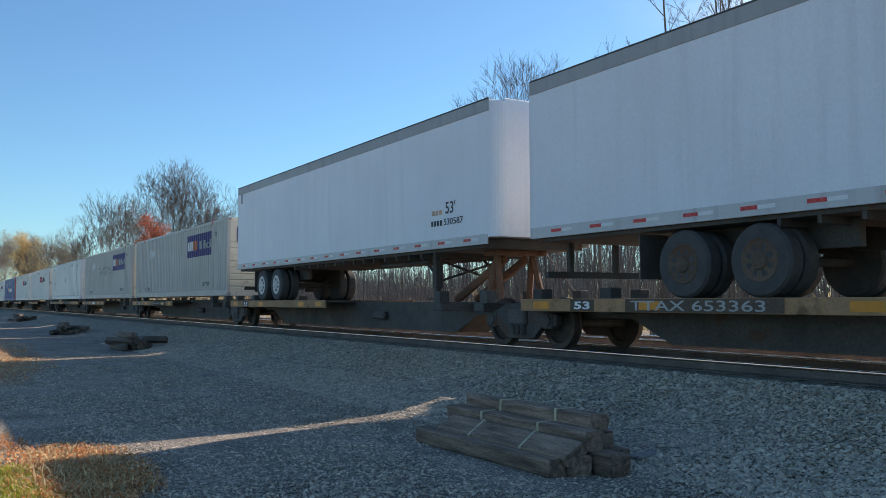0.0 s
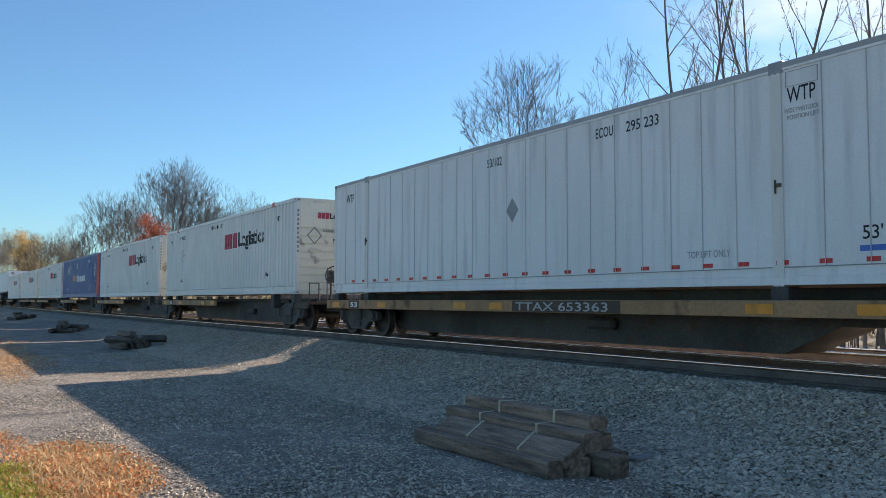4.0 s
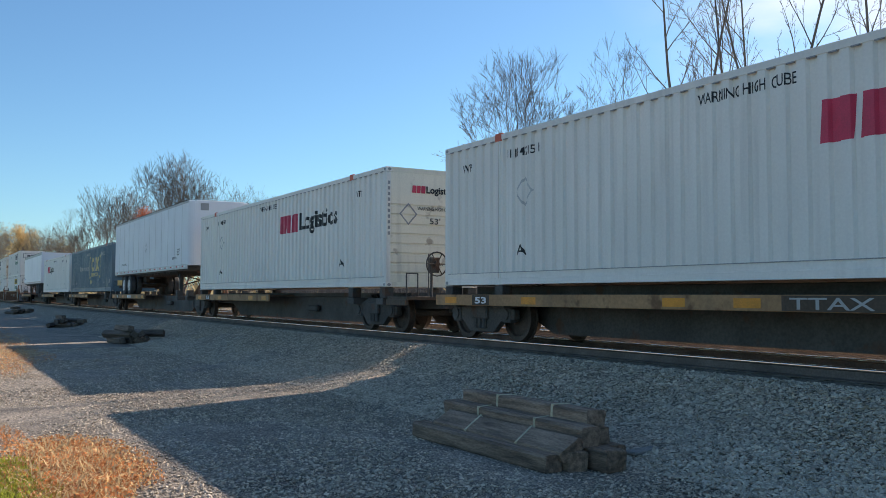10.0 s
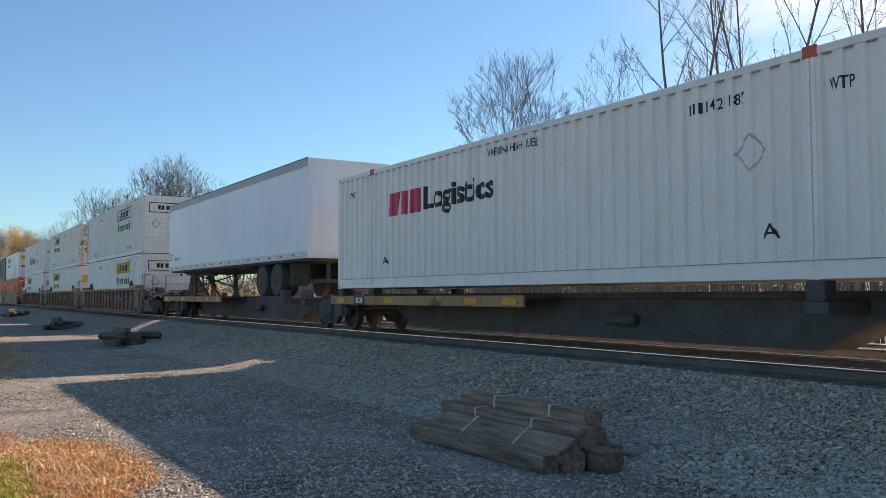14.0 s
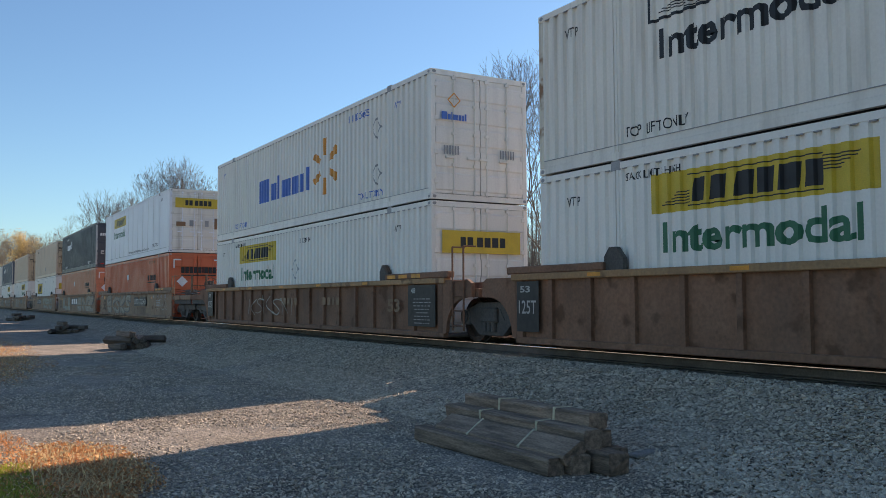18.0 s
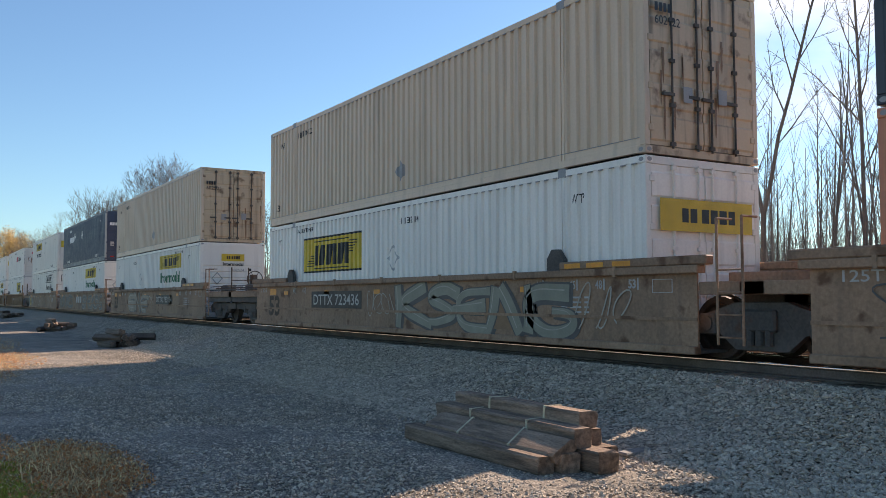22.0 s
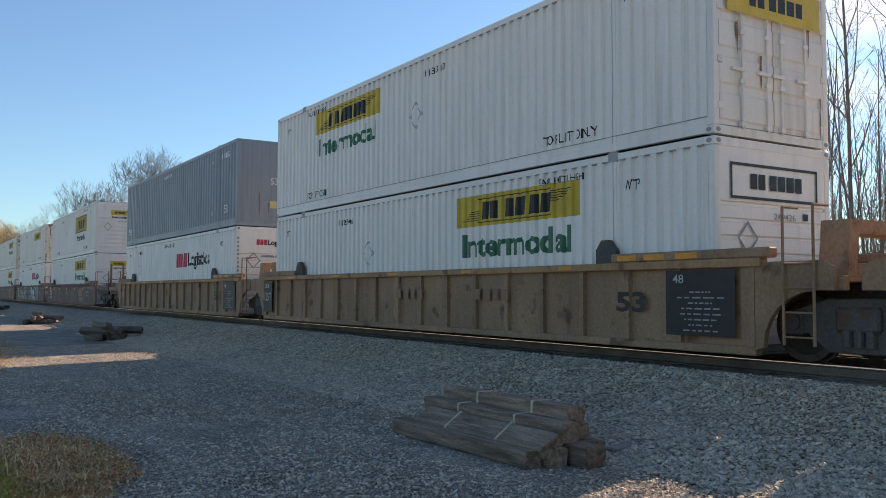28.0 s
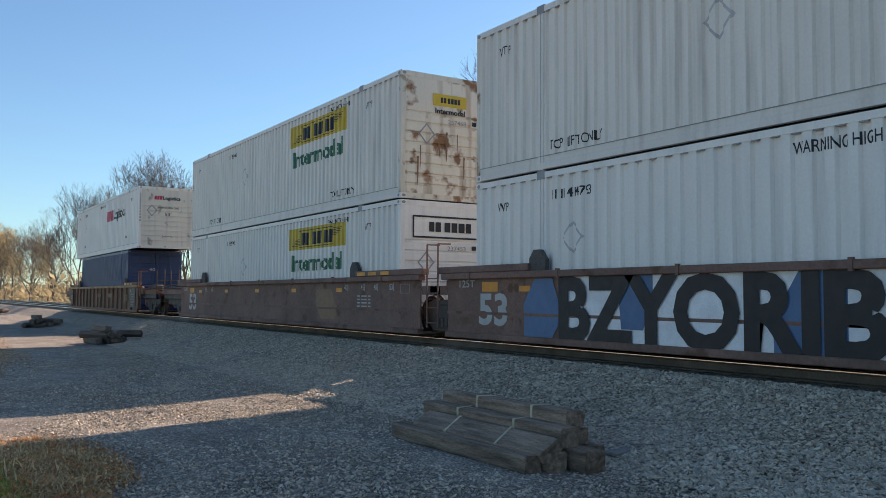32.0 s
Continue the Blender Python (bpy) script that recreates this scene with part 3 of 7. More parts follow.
def mark(c, name, shape, d0, d1, z0, z1, mat, kind, key=None, label=""):
    me = cached(("mark", key, d0, d1, z0, z1, kind), lambda: stamp(shape, d0, d1, z0, z1, kind)) if key else stamp(shape, d0, d1, z0, z1, kind)
    return put(name, me, M[mat], c, label)


def words(c, text, d0, z0, h, mat, kind, squeeze=0.62, name="lettering"):
    w = len(text) * h * squeeze
    return mark(c, name, glyphs(text), d0, d0 - w, z0, z0 + h, mat, kind, text, text + " lettering")


def end_mark(c, name, shape, y0, y1, z0, z1, mat, key=None, label="", x=0.006):
    me = cached(("end", key, y0, y1, z0, z1, x), lambda: end_stamp(shape, y0, y1, z0, z1, x)) if key else end_stamp(shape, y0, y1, z0, z1, x)
    return put(name, me, M[mat], c, label)


# ---- ground ----
def ground_z(y):
    return np.interp(y, (-400, -6, 0, 6.3, 7.9, 9.05, 9.3, 12.1, 12.7, 13.3, 16.3, 18.0, 20, 900), (-0.6, -0.15, 0.0, -0.02, 0.17, 0.60, 0.648, 0.652, 0.58, 0.648, 0.648, 0.15, 0.0, -0.4))


def build_ground():
    xs = np.concatenate([np.linspace(-900, -120, 14), np.linspace(-110, -36, 38), np.linspace(-35, 0, 141), np.linspace(2, 60, 16), np.linspace(100, 500, 5)])
    ys = np.concatenate([np.linspace(-500, -40, 6), np.linspace(-30, -1, 16), np.linspace(-0.75, 18, 151), np.linspace(19, 60, 22), np.linspace(80, 1200, 10)])
    nx, ny = len(xs), len(ys)
    co = []
    for x in xs:
        for y in ys:
            z = ground_z(y)
            if -40 < x < 4 and -2 < y < 9.0:
                z += 0.03 * noise.noise((x * 0.45, y * 0.45, 0)) + 0.012 * noise.noise((x * 2.1, y * 2.1, 3))
            co.append((x, y, z))
    faces, idx = [], []
    for i in range(nx - 1):
        for j in range(ny - 1):
            faces.append((i * ny + j, (i + 1) * ny + j, (i + 1) * ny + j + 1, i * ny + j + 1))
            x, y = (xs[i] + xs[i + 1]) / 2, (ys[j] + ys[j + 1]) / 2
            edge = 0.9 + 0.5 * noise.noise((x * 0.3, 0, 7)) + max(0, (-18 - x)) * 0.03
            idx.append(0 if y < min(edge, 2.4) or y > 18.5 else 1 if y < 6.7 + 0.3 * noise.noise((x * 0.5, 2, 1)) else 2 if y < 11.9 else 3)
    me = bpy.data.meshes.new("ground")
    me.from_pydata(co, [], faces)
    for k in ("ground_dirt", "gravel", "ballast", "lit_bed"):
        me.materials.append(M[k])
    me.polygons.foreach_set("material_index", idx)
    me.polygons.foreach_set("use_smooth", [True] * len(faces))
    tagged(new("ground", me), "grey gravel service road, ballast bed and brown verge", "ground", kind="structure")


build_ground()


def scatter_stones(name, mat, label, n, xr, yr, rmin, rmax, seed, lift=0.3, chip=False):
    """Loose angular stones lying on the ground, joined."""
    r = np.random.RandomState(seed)
    base = np.array([(-1, -1, -1), (1, -1, -1), (1, 1, -1), (-1, 1, -1), (-1, -1, 1), (1, -1, 1), (1, 1, 1), (-1, 1, 1)], float) * 0.6
    quad = np.array([(3, 2, 1, 0), (4, 5, 6, 7), (0, 1, 5, 4), (1, 2, 6, 5), (2, 3, 7, 6), (3, 0, 4, 7)])
    if chip:
        base = np.array([(1, 0, 0), (0, 1, 0), (-1, 0, 0), (0, -1, 0), (0, 0, 0.8), (0, 0, -0.8)], float)
        quad = np.array([(0, 1, 4), (1, 2, 4), (2, 3, 4), (3, 0, 4), (1, 0, 5), (2, 1, 5), (3, 2, 5), (0, 3, 5)])
    nv = len(base)
    x = xr[1] - (xr[1] - xr[0]) * r.rand(n) ** 1.6
    y = yr[0] + (yr[1] - yr[0]) * r.rand(n)
    z = ground_z(y)
    s = rmin + (rmax - rmin) * r.rand(n) ** 2
    co = base[None] * (1 + 0.35 * r.randn(n, nv, 3)) * s[:, None, None] * np.stack([1 + 0.4 * r.rand(n), 1 + 0.4 * r.rand(n), 0.7 + 0.3 * r.rand(n)], 1)[:, None]
    a = r.rand(n) * 6.283
    t = r.randn(n) * 0.4
    ca, sa, ct, st = np.cos(a), np.sin(a), np.cos(t), np.sin(t)
    X, Y, Z = co[..., 0], co[..., 1], co[..., 2]
    Y, Z = Y * ct[:, None] - Z * st[:, None], Y * st[:, None] + Z * ct[:, None]
    X, Y = X * ca[:, None] - Y * sa[:, None], X * sa[:, None] + Y * ca[:, None]
    co = np.stack([X + x[:, None], Y + y[:, None], Z + (z + s * lift)[:, None]], -1).reshape(-1, 3)
    f = (quad[None] + nv * np.arange(n)[:, None, None]).reshape(-1, quad.shape[1])
    me = bpy.data.meshes.new(name)
    me.from_pydata(co.tolist(), [], f.tolist())
    me.materials.append(M[mat])
    tagged(new(name, me), label, "gravel", kind="stuff")


scatter_stones("ballast_stones", "stone", "loose angular grey ballast stones on the track shoulder", 66000, (-38, -3.5), (6.2, 9.42), 0.013, 0.032, 1, 0.3, True)
scatter_stones("gravel_stones", "pebble", "small grey gravel pebbles on the service road", 110000, (-30, -3.5), (0.1, 6.8), 0.006, 0.021, 2, 0.32, True)


# ---- track ----
def build_track(ty, label, ties):
    t = thing("track", label, "track", kind="structure", m=pose(0, ty, 0))
    x0, x1 = -700, 60
    for s in (-1, 1):
        y = s * 0.755
        bm = bmesh.new()
        prof = [(-0.075, 0), (0.075, 0), (0.075, 0.012), (0.012, 0.03), (0.010, 0.125), (0.034, 0.14), (0.034, 0.168), (-0.034, 0.168), (-0.034, 0.14), (-0.010, 0.125), (-0.012, 0.03), (-0.075, 0.012)]
        a = [bm.verts.new((x0, y + p, RAIL_Z - 0.175 + q)) for p, q in prof]
        b = [bm.verts.new((x1, y + p, RAIL_Z - 0.175 + q)) for p, q in prof]
        for i in range(len(prof)):
            j = (i + 1) % len(prof)
            bm.faces.new((a[i], a[j], b[j], b[i]))
        bmesh.ops.recalc_face_normals(bm, faces=bm.faces[:])
        r = part("rail", bm, M["rail_side"], t, "rusty steel rail")
        c = 0.018
        arc = [(0.0355 - c + c * math.cos(q), RAIL_Z - c + c * math.sin(q)) for q in [math.radians(10 + 13.3 * i) for i in range(7)]]
        prof = [(0.0355, RAIL_Z - 0.024)] + arc + [(-p, q) for p, q in arc[::-1]] + [(-0.0355, RAIL_Z - 0.024)]
        bm = bmesh.new()
        a, b = [[bm.verts.new((x, y + p, q)) for p, q in prof] for x in (x0, x1)]
        for i in range(len(prof)):
            j = (i + 1) % len(prof)
            bm.faces.new((a[i], a[j], b[j], b[i]))
        bmesh.ops.recalc_face_normals(bm, faces=bm.faces[:])
        part("rail_head", bm, M["rail_top"], r, "polished rail head")
    tie = cached("tie", lambda: finish(boxes([(-0.115, 0.115, -1.30, 1.30, 0.49, 0.66)], 0.012), "tie"))
    rng = random.Random(3)
    for i in range(ties):
        put("tie", tie, M["track_tie"], t, "", pose(-58 + i * 0.53 + rng.uniform(-0.03, 0.03), rng.uniform(-0.04, 0.04), 0, 0, 0, rng.uniform(-0.8, 0.8)))
    far = [(-58 - i * 0.53 - 0.115, -58 - i * 0.53 + 0.115, -1.3, 1.3, 0.49, 0.66) for i in range(1, 320)]
    tagged(part("far_ties", boxes(far), M["track_tie"], t), kind="stuff")


build_track(TRACK_Y, "railway track with shiny worn rails on dark wooden ties", 120)
build_track(TRACK_Y + 4.05, "second railway track with rusty rails behind the train", 100)


# ---- stacks of old ties ----
def tie_stack(label, at, turn, rows):
    s = thing("tie_stack", label, "tie stack", "stacks of old ties", m=pose(*at, 0, 0, turn))
    me = cached("old_tie", lambda: finish(boxes([(-0.62, 0.62, -0.115, 0.115, -0.10, 0.10)], 0.018), "tie"))
    cut = cached("tie_band", lambda: finish(boxes([(-0.028, 0.028, -0.129, 0.129, -0.109, 0.109)], 0.006), "band"))
    for x, y, z, roll, yaw, bands in rows:
        o = put("tie", me, M["dark_tie"], s, "", pose(x, y, z, roll, 0, yaw))
        for b in bands:
            put("band", cut, M["tie_cut"], o, "pale worn band across the tie", pose(b, 0, 0, 0, 0, 2))
    return s


def near_stack():
    """Old ties piled three high: x0, x1, y, z, width, height, roll, bands."""
    s = thing("tie_stack", "stack of weathered brown wooden railway ties on the gravel", "tie stack", "stacks of old ties", m=pose(-8.0, 5.7, 0))
    rng = random.Random(5)
    for x0, x1, y, z, w, h, roll, turn, bands in (
            (-9.36, -6.75, 5.305, 0.085, 0.23, 0.18, 0, 0.4, ()), (-9.20, -6.66, 5.565, 0.095, 0.23, 0.20, 0, -0.5, ()),
            (-9.05, -6.45, 5.835, 0.105, 0.26, 0.22, 0, 0.8, ()), (-9.20, -6.72, 6.12, 0.095, 0.23, 0.20, 0, 0, ()),
            (-9.12, -6.70, 5.50, 0.205, 0.30, 0.13, 29, 0.6, (-8.42, -7.45)), (-9.38, -6.72, 5.775, 0.312, 0.225, 0.195, 2, 0.2, (-8.62, -7.53)),
            (-9.15, -6.85, 6.02, 0.285, 0.25, 0.165, 0, -0.6, ()), (-9.27, -6.92, 6.00, 0.455, 0.265, 0.165, -3, 0.3, (-8.52, -7.50))):
        cx, hl = (x0 + x1) / 2, (x1 - x0) / 2
        bm = bmesh.new()
        n = 9
        rings = []
        for i in range(n):
            u = -hl + 2 * hl * i / (n - 1)
            dy, dz = rng.uniform(-0.006, 0.006), rng.uniform(-0.006, 0.003)
            c = 0.022
            rings.append([bm.verts.new((u + (rng.uniform(-0.02, 0.02) if i in (0, n - 1) else 0), p * (w / 2) + dy + q * c, r * (h / 2) + dz + t * c)) for p, q, r, t in ((-1, 1, -1, 0), (1, -1, -1, 0), (1, 0, -1, 1), (1, 0, 1, -1), (1, -1, 1, 0), (-1, 1, 1, 0), (-1, 0, 1, -1), (-1, 0, -1, 1))])
        for p, q in zip(rings, rings[1:]):
            for k in range(8):
                j = (k + 1) % 8
                bm.faces.new((p[k], p[j], q[j], q[k]))
        bm.faces.new(rings[0][::-1])
        bm.faces.new(rings[-1])
        bmesh.ops.recalc_face_normals(bm, faces=bm.faces[:])
        o = part("tie", bm, M["tie_wood"], s, "", pose(cx + 8.0, y - 5.7, z, roll, 0, turn))
        for bx in bands:
            part("band", boxes([(-0.016, 0.016, -w / 2 - 0.007, w / 2 + 0.007, -h / 2 - 0.006, h / 2 + 0.006)], 0.004), M["tie_cut"], o, "pale strap across the tie", pose(bx - cx, 0, 0, 0, 0, rng.uniform(4, 12)))


near_stack()
rng = random.Random(21)
for at, turn in (((-32.3, 6.4, 0.0), 12), ((-49.8, 6.5, 0.0), -6), ((-82.0, 7.0, 0.05), 3)):
    rows = []
    for k in range(9):
        lay = k // 4
        rows.append((rng.uniform(-0.3, 0.3), (k % 4) * 0.34 - 0.5 + rng.uniform(-0.06, 0.06) + lay * 0.12, 0.115 + lay * 0.21, rng.uniform(-40, 40), rng.uniform(-55, 55), ()))
    tie_stack("jumbled heap of old dark railway ties beside the track", at, turn, rows)
o = put("loose_plank", finish(boxes([(-0.32, 0.32, -0.07, 0.07, 0, 0.04)], 0.012), "loose_plank"), M["grey_wood"], None, "", pose(-6.98, 6.80, 0.03, 4, 0, 98))
tagged(o, "short broken grey weathered plank on the gravel", "plank")


# ---- grass ----
def grass(name, mat, label, n, spots, h0, h1, seed, lean=0.6):
    """Thin bent blades in tufts; spots: x, y, radius, radius."""
    r = np.random.RandomState(seed)
    k = r.randint(0, len(spots), n)
    sp = np.array(spots)[k]
    a, q = r.rand(n) * 6.283, np.sqrt(r.rand(n))
    x, y = sp[:, 0] + sp[:, 2] * q * np.cos(a), sp[:, 1] + sp[:, 3] * q * np.sin(a)
    z = ground_z(y)
    h = (h0 + (h1 - h0) * r.rand(n)) * (1 - 0.5 * q ** 2)
    b, w = r.rand(n) * 6.283, 0.004 + 0.005 * r.rand(n)
    dx, dy = np.cos(b), np.sin(b)
    t = lean * (0.3 + r.rand(n))
    co = np.zeros((n, 5, 3))
    for i, (u, side) in enumerate(((0, -1), (0, 1), (0.55, 1), (0.55, -1), (1, 0))):
        co[:, i, 0] = x + dx * h * t * u ** 1.6 - dy * w * side * (1 - 0.4 * u)
        co[:, i, 1] = y + dy * h * t * u ** 1.6 + dx * w * side * (1 - 0.4 * u)
        co[:, i, 2] = z + h * (u - 0.25 * t * u * u)
    base = 5 * np.arange(n)[:, None]
    f = (base + np.array([[0, 1, 2, 3]])).tolist() + (base + np.array([[3, 2, 4]])).tolist()
    me = bpy.data.meshes.new(name)
    me.from_pydata(co.reshape(-1, 3).tolist(), [], f)
    me.materials.append(M[mat])
    tagged(new(name, me), label, "grass", kind="stuff")


near_tuft = [(-10.2, 1.45, 0.9, 0.45), (-9.4, 1.55, 0.8, 0.45), (-9.9, 1.2, 1.2, 0.5), (-8.6, 1.45, 0.6, 0.45), (-8.9, 1.1, 0.9, 0.4), (-8.0, 1.2, 0.6, 0.35)]
verge = [(-23.5, 1.4, 3.0, 0.7), (-27, 2.1, 3.0, 0.9), (-32, 2.0, 4.0, 1.0), (-38, 2.2, 5, 1.2), (-20, 0.6, 3, 0.5), (-47, 2.6, 6, 1.2), (-60, 2.5, 9, 2.0), (-14, 0.55, 2.0, 0.35), (-11.8, 0.75, 1.0, 0.35)]
grass("dry_grass", "dry_grass", "orange-brown dry grass tufts along the gravel edge", 6500, near_tuft + verge, 0.03, 0.12, 5, 1.8)
grass("straw_grass", "straw", "pale straw-coloured dead grass stems", 1500, near_tuft + verge[:4], 0.08, 0.24, 6, 1.3)
grass("green_grass", "green_grass", "short green grass at the verge", 6000, [(-8.9, 0.75, 0.9, 0.35), (-8.2, 0.9, 0.7, 0.3), (-12, 0.3, 3, 0.5), (-17, 0.5, 4, 0.4), (-9.5, 0.8, 0.7, 0.3)], 0.03, 0.12, 7, 0.8)


def litter(name, mat, label, n, spots, size, seed):
    """Fallen curled leaves lying about."""
    r = np.random.RandomState(seed)
    sp = np.array(spots)[r.randint(0, len(spots), n)]
    a, q = r.rand(n) * 6.283, r.rand(n) ** 0.75
    x, y = sp[:, 0] + sp[:, 2] * 1.25 * q * np.cos(a), sp[:, 1] + sp[:, 3] * 1.25 * q * np.sin(a)
    c = np.stack([x, y, ground_z(y) + 0.015 + 0.05 * r.rand(n)], 1)
    u = r.randn(n, 3) * (1, 1, 0.45)
    u /= np.linalg.norm(u, axis=1)[:, None]
    v = np.cross(u, r.randn(n, 3) * (0.4, 0.4, 1))
    v /= np.linalg.norm(v, axis=1)[:, None]
    s = (size * (0.5 + r.rand(n)))[:, None]
    co = np.stack([c - u * s, c + v * s * 0.6 - (0, 0, 0.008), c + u * s, c - v * s * 0.6 + (0, 0, 0.008)], 1).reshape(-1, 3)
    me = bpy.data.meshes.new(name)
    me.from_pydata(co.tolist(), [], np.arange(4 * n).reshape(-1, 4).tolist())
    me.materials.append(M[mat])
    tagged(new(name, me), label, "leaves", kind="stuff")


litter("leaf_litter", "dry_grass", "fallen orange-brown leaves on the verge", 13000, near_tuft + verge[:4], 0.015, 8)
litter("pale_litter", "straw", "fallen pale tan leaves on the verge", 9000, near_tuft + verge[:4], 0.014, 9)


# ---- trees ----
def tube(co, faces, pts, radii, sides):
    """A tapered tube along points."""
    base = len(co)
    n = len(pts)
    for i, (p, r) in enumerate(zip(pts, radii)):
        d = (pts[min(i + 1, n - 1)] - pts[max(i - 1, 0)])
        d.normalize()
        u = d.orthogonal().normalized()
        v = d.cross(u)
        for k in range(sides):
            a = k * math.tau / sides
            q = p + (u * math.cos(a) + v * math.sin(a)) * r
            co.append((q.x, q.y, q.z))
    for i in range(n - 1):
        for k in range(sides):
            j = (k + 1) % sides
            faces.append((base + i * sides + k, base + i * sides + j, base + (i + 1) * sides + j, base + (i + 1) * sides + k))


def grow(seed, height, radius, first, counts, angle, up=0.25, forks=0, splay=0.24, thin=0.004, wander=1.0, reach=(0.52, 0.56), stem=0.0):
    """A bare tree: trunk and limb meshes, and the twig ends."""
    rng = random.Random(seed)
    trunk, limbs, tips = ([], []), ([], []), []

    def shoot(start, direction, length, r, level):
        n = (9, 6, 4, 3)[level]
        pts, d, p = [start.copy()], direction.normalized(), start.copy()
        for i in range(n):
            wob = (0.045, 0.11, 0.15, 0.18)[level] * wander
            d = (d + Vector((rng.gauss(0, wob), rng.gauss(0, wob), rng.gauss(0, wob * 0.5) + (up * 0.35 if level else 0.05)))).normalized()
            p = p + d * (length / n)
            pts.append(p.copy())
        radii = [max(thin, r * (1 - 0.85 * i / n)) for i in range(n + 1)]
        tube(*(trunk if level == 0 else limbs), pts, radii, (7, 5, 3, 3)[level])
        if level + 1 < len(counts) + 1 and level < len(counts):
            for c in range(counts[level]):
                f = (first if level == 0 else 0.15) + (1 - (first if level == 0 else 0.15)) * (c + rng.random()) / counts[level] * 0.97
                i = min(int(f * n), n - 1)
                q = pts[i].lerp(pts[i + 1], f * n - i)
                t = (pts[i + 1] - pts[i]).normalized()
                side = t.orthogonal().normalized()
                side.rotate(Euler((0, 0, 0)))
                side = Matrix.Rotation(rng.random() * math.tau, 3, t) @ side
                a = math.radians(angle * rng.uniform(0.7, 1.3))
                nd = t * math.cos(a) + side * math.sin(a)
                nl = length * reach[min(level, 1)] * (1.05 - 0.65 * f) * rng.uniform(0.7, 1.2)
                shoot(q, nd, nl, radii[i] * (0.50 if level == 0 else 0.5), level + 1)
        else:
            tips.append(pts[-1])
            tips.append(pts[len(pts) // 2])

    if forks:
        base = Vector((0, 0, height * stem))
        if stem:
            tube(*trunk, [Vector((0, 0, -0.2)), Vector((0.05, 0.03, height * stem * 0.5)), base], [radius * 1.1, radius, radius * 0.92], 8)
        for k in range(forks):
            a = k * math.tau / forks + rng.random()
            shoot(base, Vector((math.cos(a) * splay, math.sin(a) * splay, 1)), height * (1 - stem) * rng.uniform(0.8, 1.0), radius * 0.8, 0)
    else:
        shoot(Vector((0, 0, -0.2)), Vector((rng.gauss(0, 0.04), rng.gauss(0, 0.04), 1)), height, radius, 0)
    out = []
    for co, faces in (trunk, limbs):
        me = bpy.data.meshes.new("wood")
        me.from_pydata(co, [], faces)
        me.polygons.foreach_set("use_smooth", [True] * len(faces))
        me.materials.append(None)
        out.append(me)
    return out[0], out[1], tips


def spread(seed, height, radius, trunk_part, levels, ratio, angle, rise, thin, twigs=2, lead=0.5):
    """A bare tree that forks again and again into finer ascending twigs."""
    rng = random.Random(seed)
    trunk, limbs, tips = ([], []), ([], []), []
    total = sum(ratio ** i for i in range(levels))
    unit = height * (1 - trunk_part) / total / 0.86

    def fork(p, d, length, r, level):
        pts, q = [p], p
        n = 3 if level < levels - 1 else 2
        for i in range(n):
            d = (d + Vector((rng.gauss(0, 0.07), rng.gauss(0, 0.07), rng.gauss(0, 0.04) + rise))).normalized()
            q = q + d * (length / n)
            pts.append(q)
        r1 = max(thin, r * 0.72)
        tube(*limbs, pts, [max(thin, r + (r1 - r) * i / n) for i in range(n + 1)], 5 if level < 2 else 3)
        if level >= levels - 3:
            for _ in range(twigs):
                f = rng.uniform(0.2, 2.0) if n == 3 else rng.uniform(0.2, 1.8)
                b = pts[int(f)].lerp(pts[int(f) + 1], f % 1)
                a = rng.random() * math.tau
                e = b + (d * 0.9 + Vector((math.cos(a), math.sin(a), 0.25)) * 0.55) * length * rng.uniform(0.4, 0.8)
                tube(*limbs, [b, b.lerp(e, 0.55) + Vector((0, 0, -0.02)), e], [thin, thin, thin * 0.7], 3)
                tips.append(e)
        if level == levels - 1:
            tips.append(q)
            return
        side = Matrix.Rotation(rng.random() * math.tau, 3, d) @ d.orthogonal().normalized()
        m = 3 if (level == 0 or rng.random() < 0.22) else 2
        for k in range(m):
            s = Matrix.Rotation(k * math.tau / m + rng.uniform(-0.4, 0.4), 3, d) @ side
            a = math.radians(angle) * (rng.uniform(0.25, 0.7) if k == 0 and rng.random() < lead else rng.uniform(0.8, 1.25))
            nd = d * math.cos(a) + s * math.sin(a)
            fork(q, nd, length * ratio * rng.uniform(0.82, 1.15) * (0.5 + 0.5 * max(0.0, nd.z)), r * (0.74 if k == 0 else 0.62), level + 1)

    base, pts = Vector((0, 0, -0.2)), [Vector((0, 0, -0.2))]
    for i in range(4):
        pts.append(pts[-1] + Vector((rng.gauss(0, 0.02), rng.gauss(0, 0.02), 0.25)) * height * trunk_part)
    tube(*trunk, pts, [radius * (1.15 - 0.06 * i) for i in range(5)], 8)
    m = 3 + rng.randrange(2)
    turn = rng.random() * math.tau
    for k in range(m):
        a = turn + k * math.tau / m + rng.uniform(-0.3, 0.3)
        tilt = math.radians(angle * rng.uniform(0.5, 1.25))
        fork(pts[-1] - Vector((0, 0, 0.03)), Vector((math.cos(a) * math.sin(tilt), math.sin(a) * math.sin(tilt), math.cos(tilt))), unit * rng.uniform(0.85, 1.15), radius * 0.6, 0)
    fit = height / max(p[2] for p in limbs[0])
    tips = [p * fit for p in tips]
    out = []
    for co, faces in (trunk, limbs):
        me = bpy.data.meshes.new("wood")
        me.from_pydata([(x * fit, y * fit, z * fit) for x, y, z in co], [], faces)
        me.materials.append(None)
        out.append(me)
    return out[0], out[1], tips


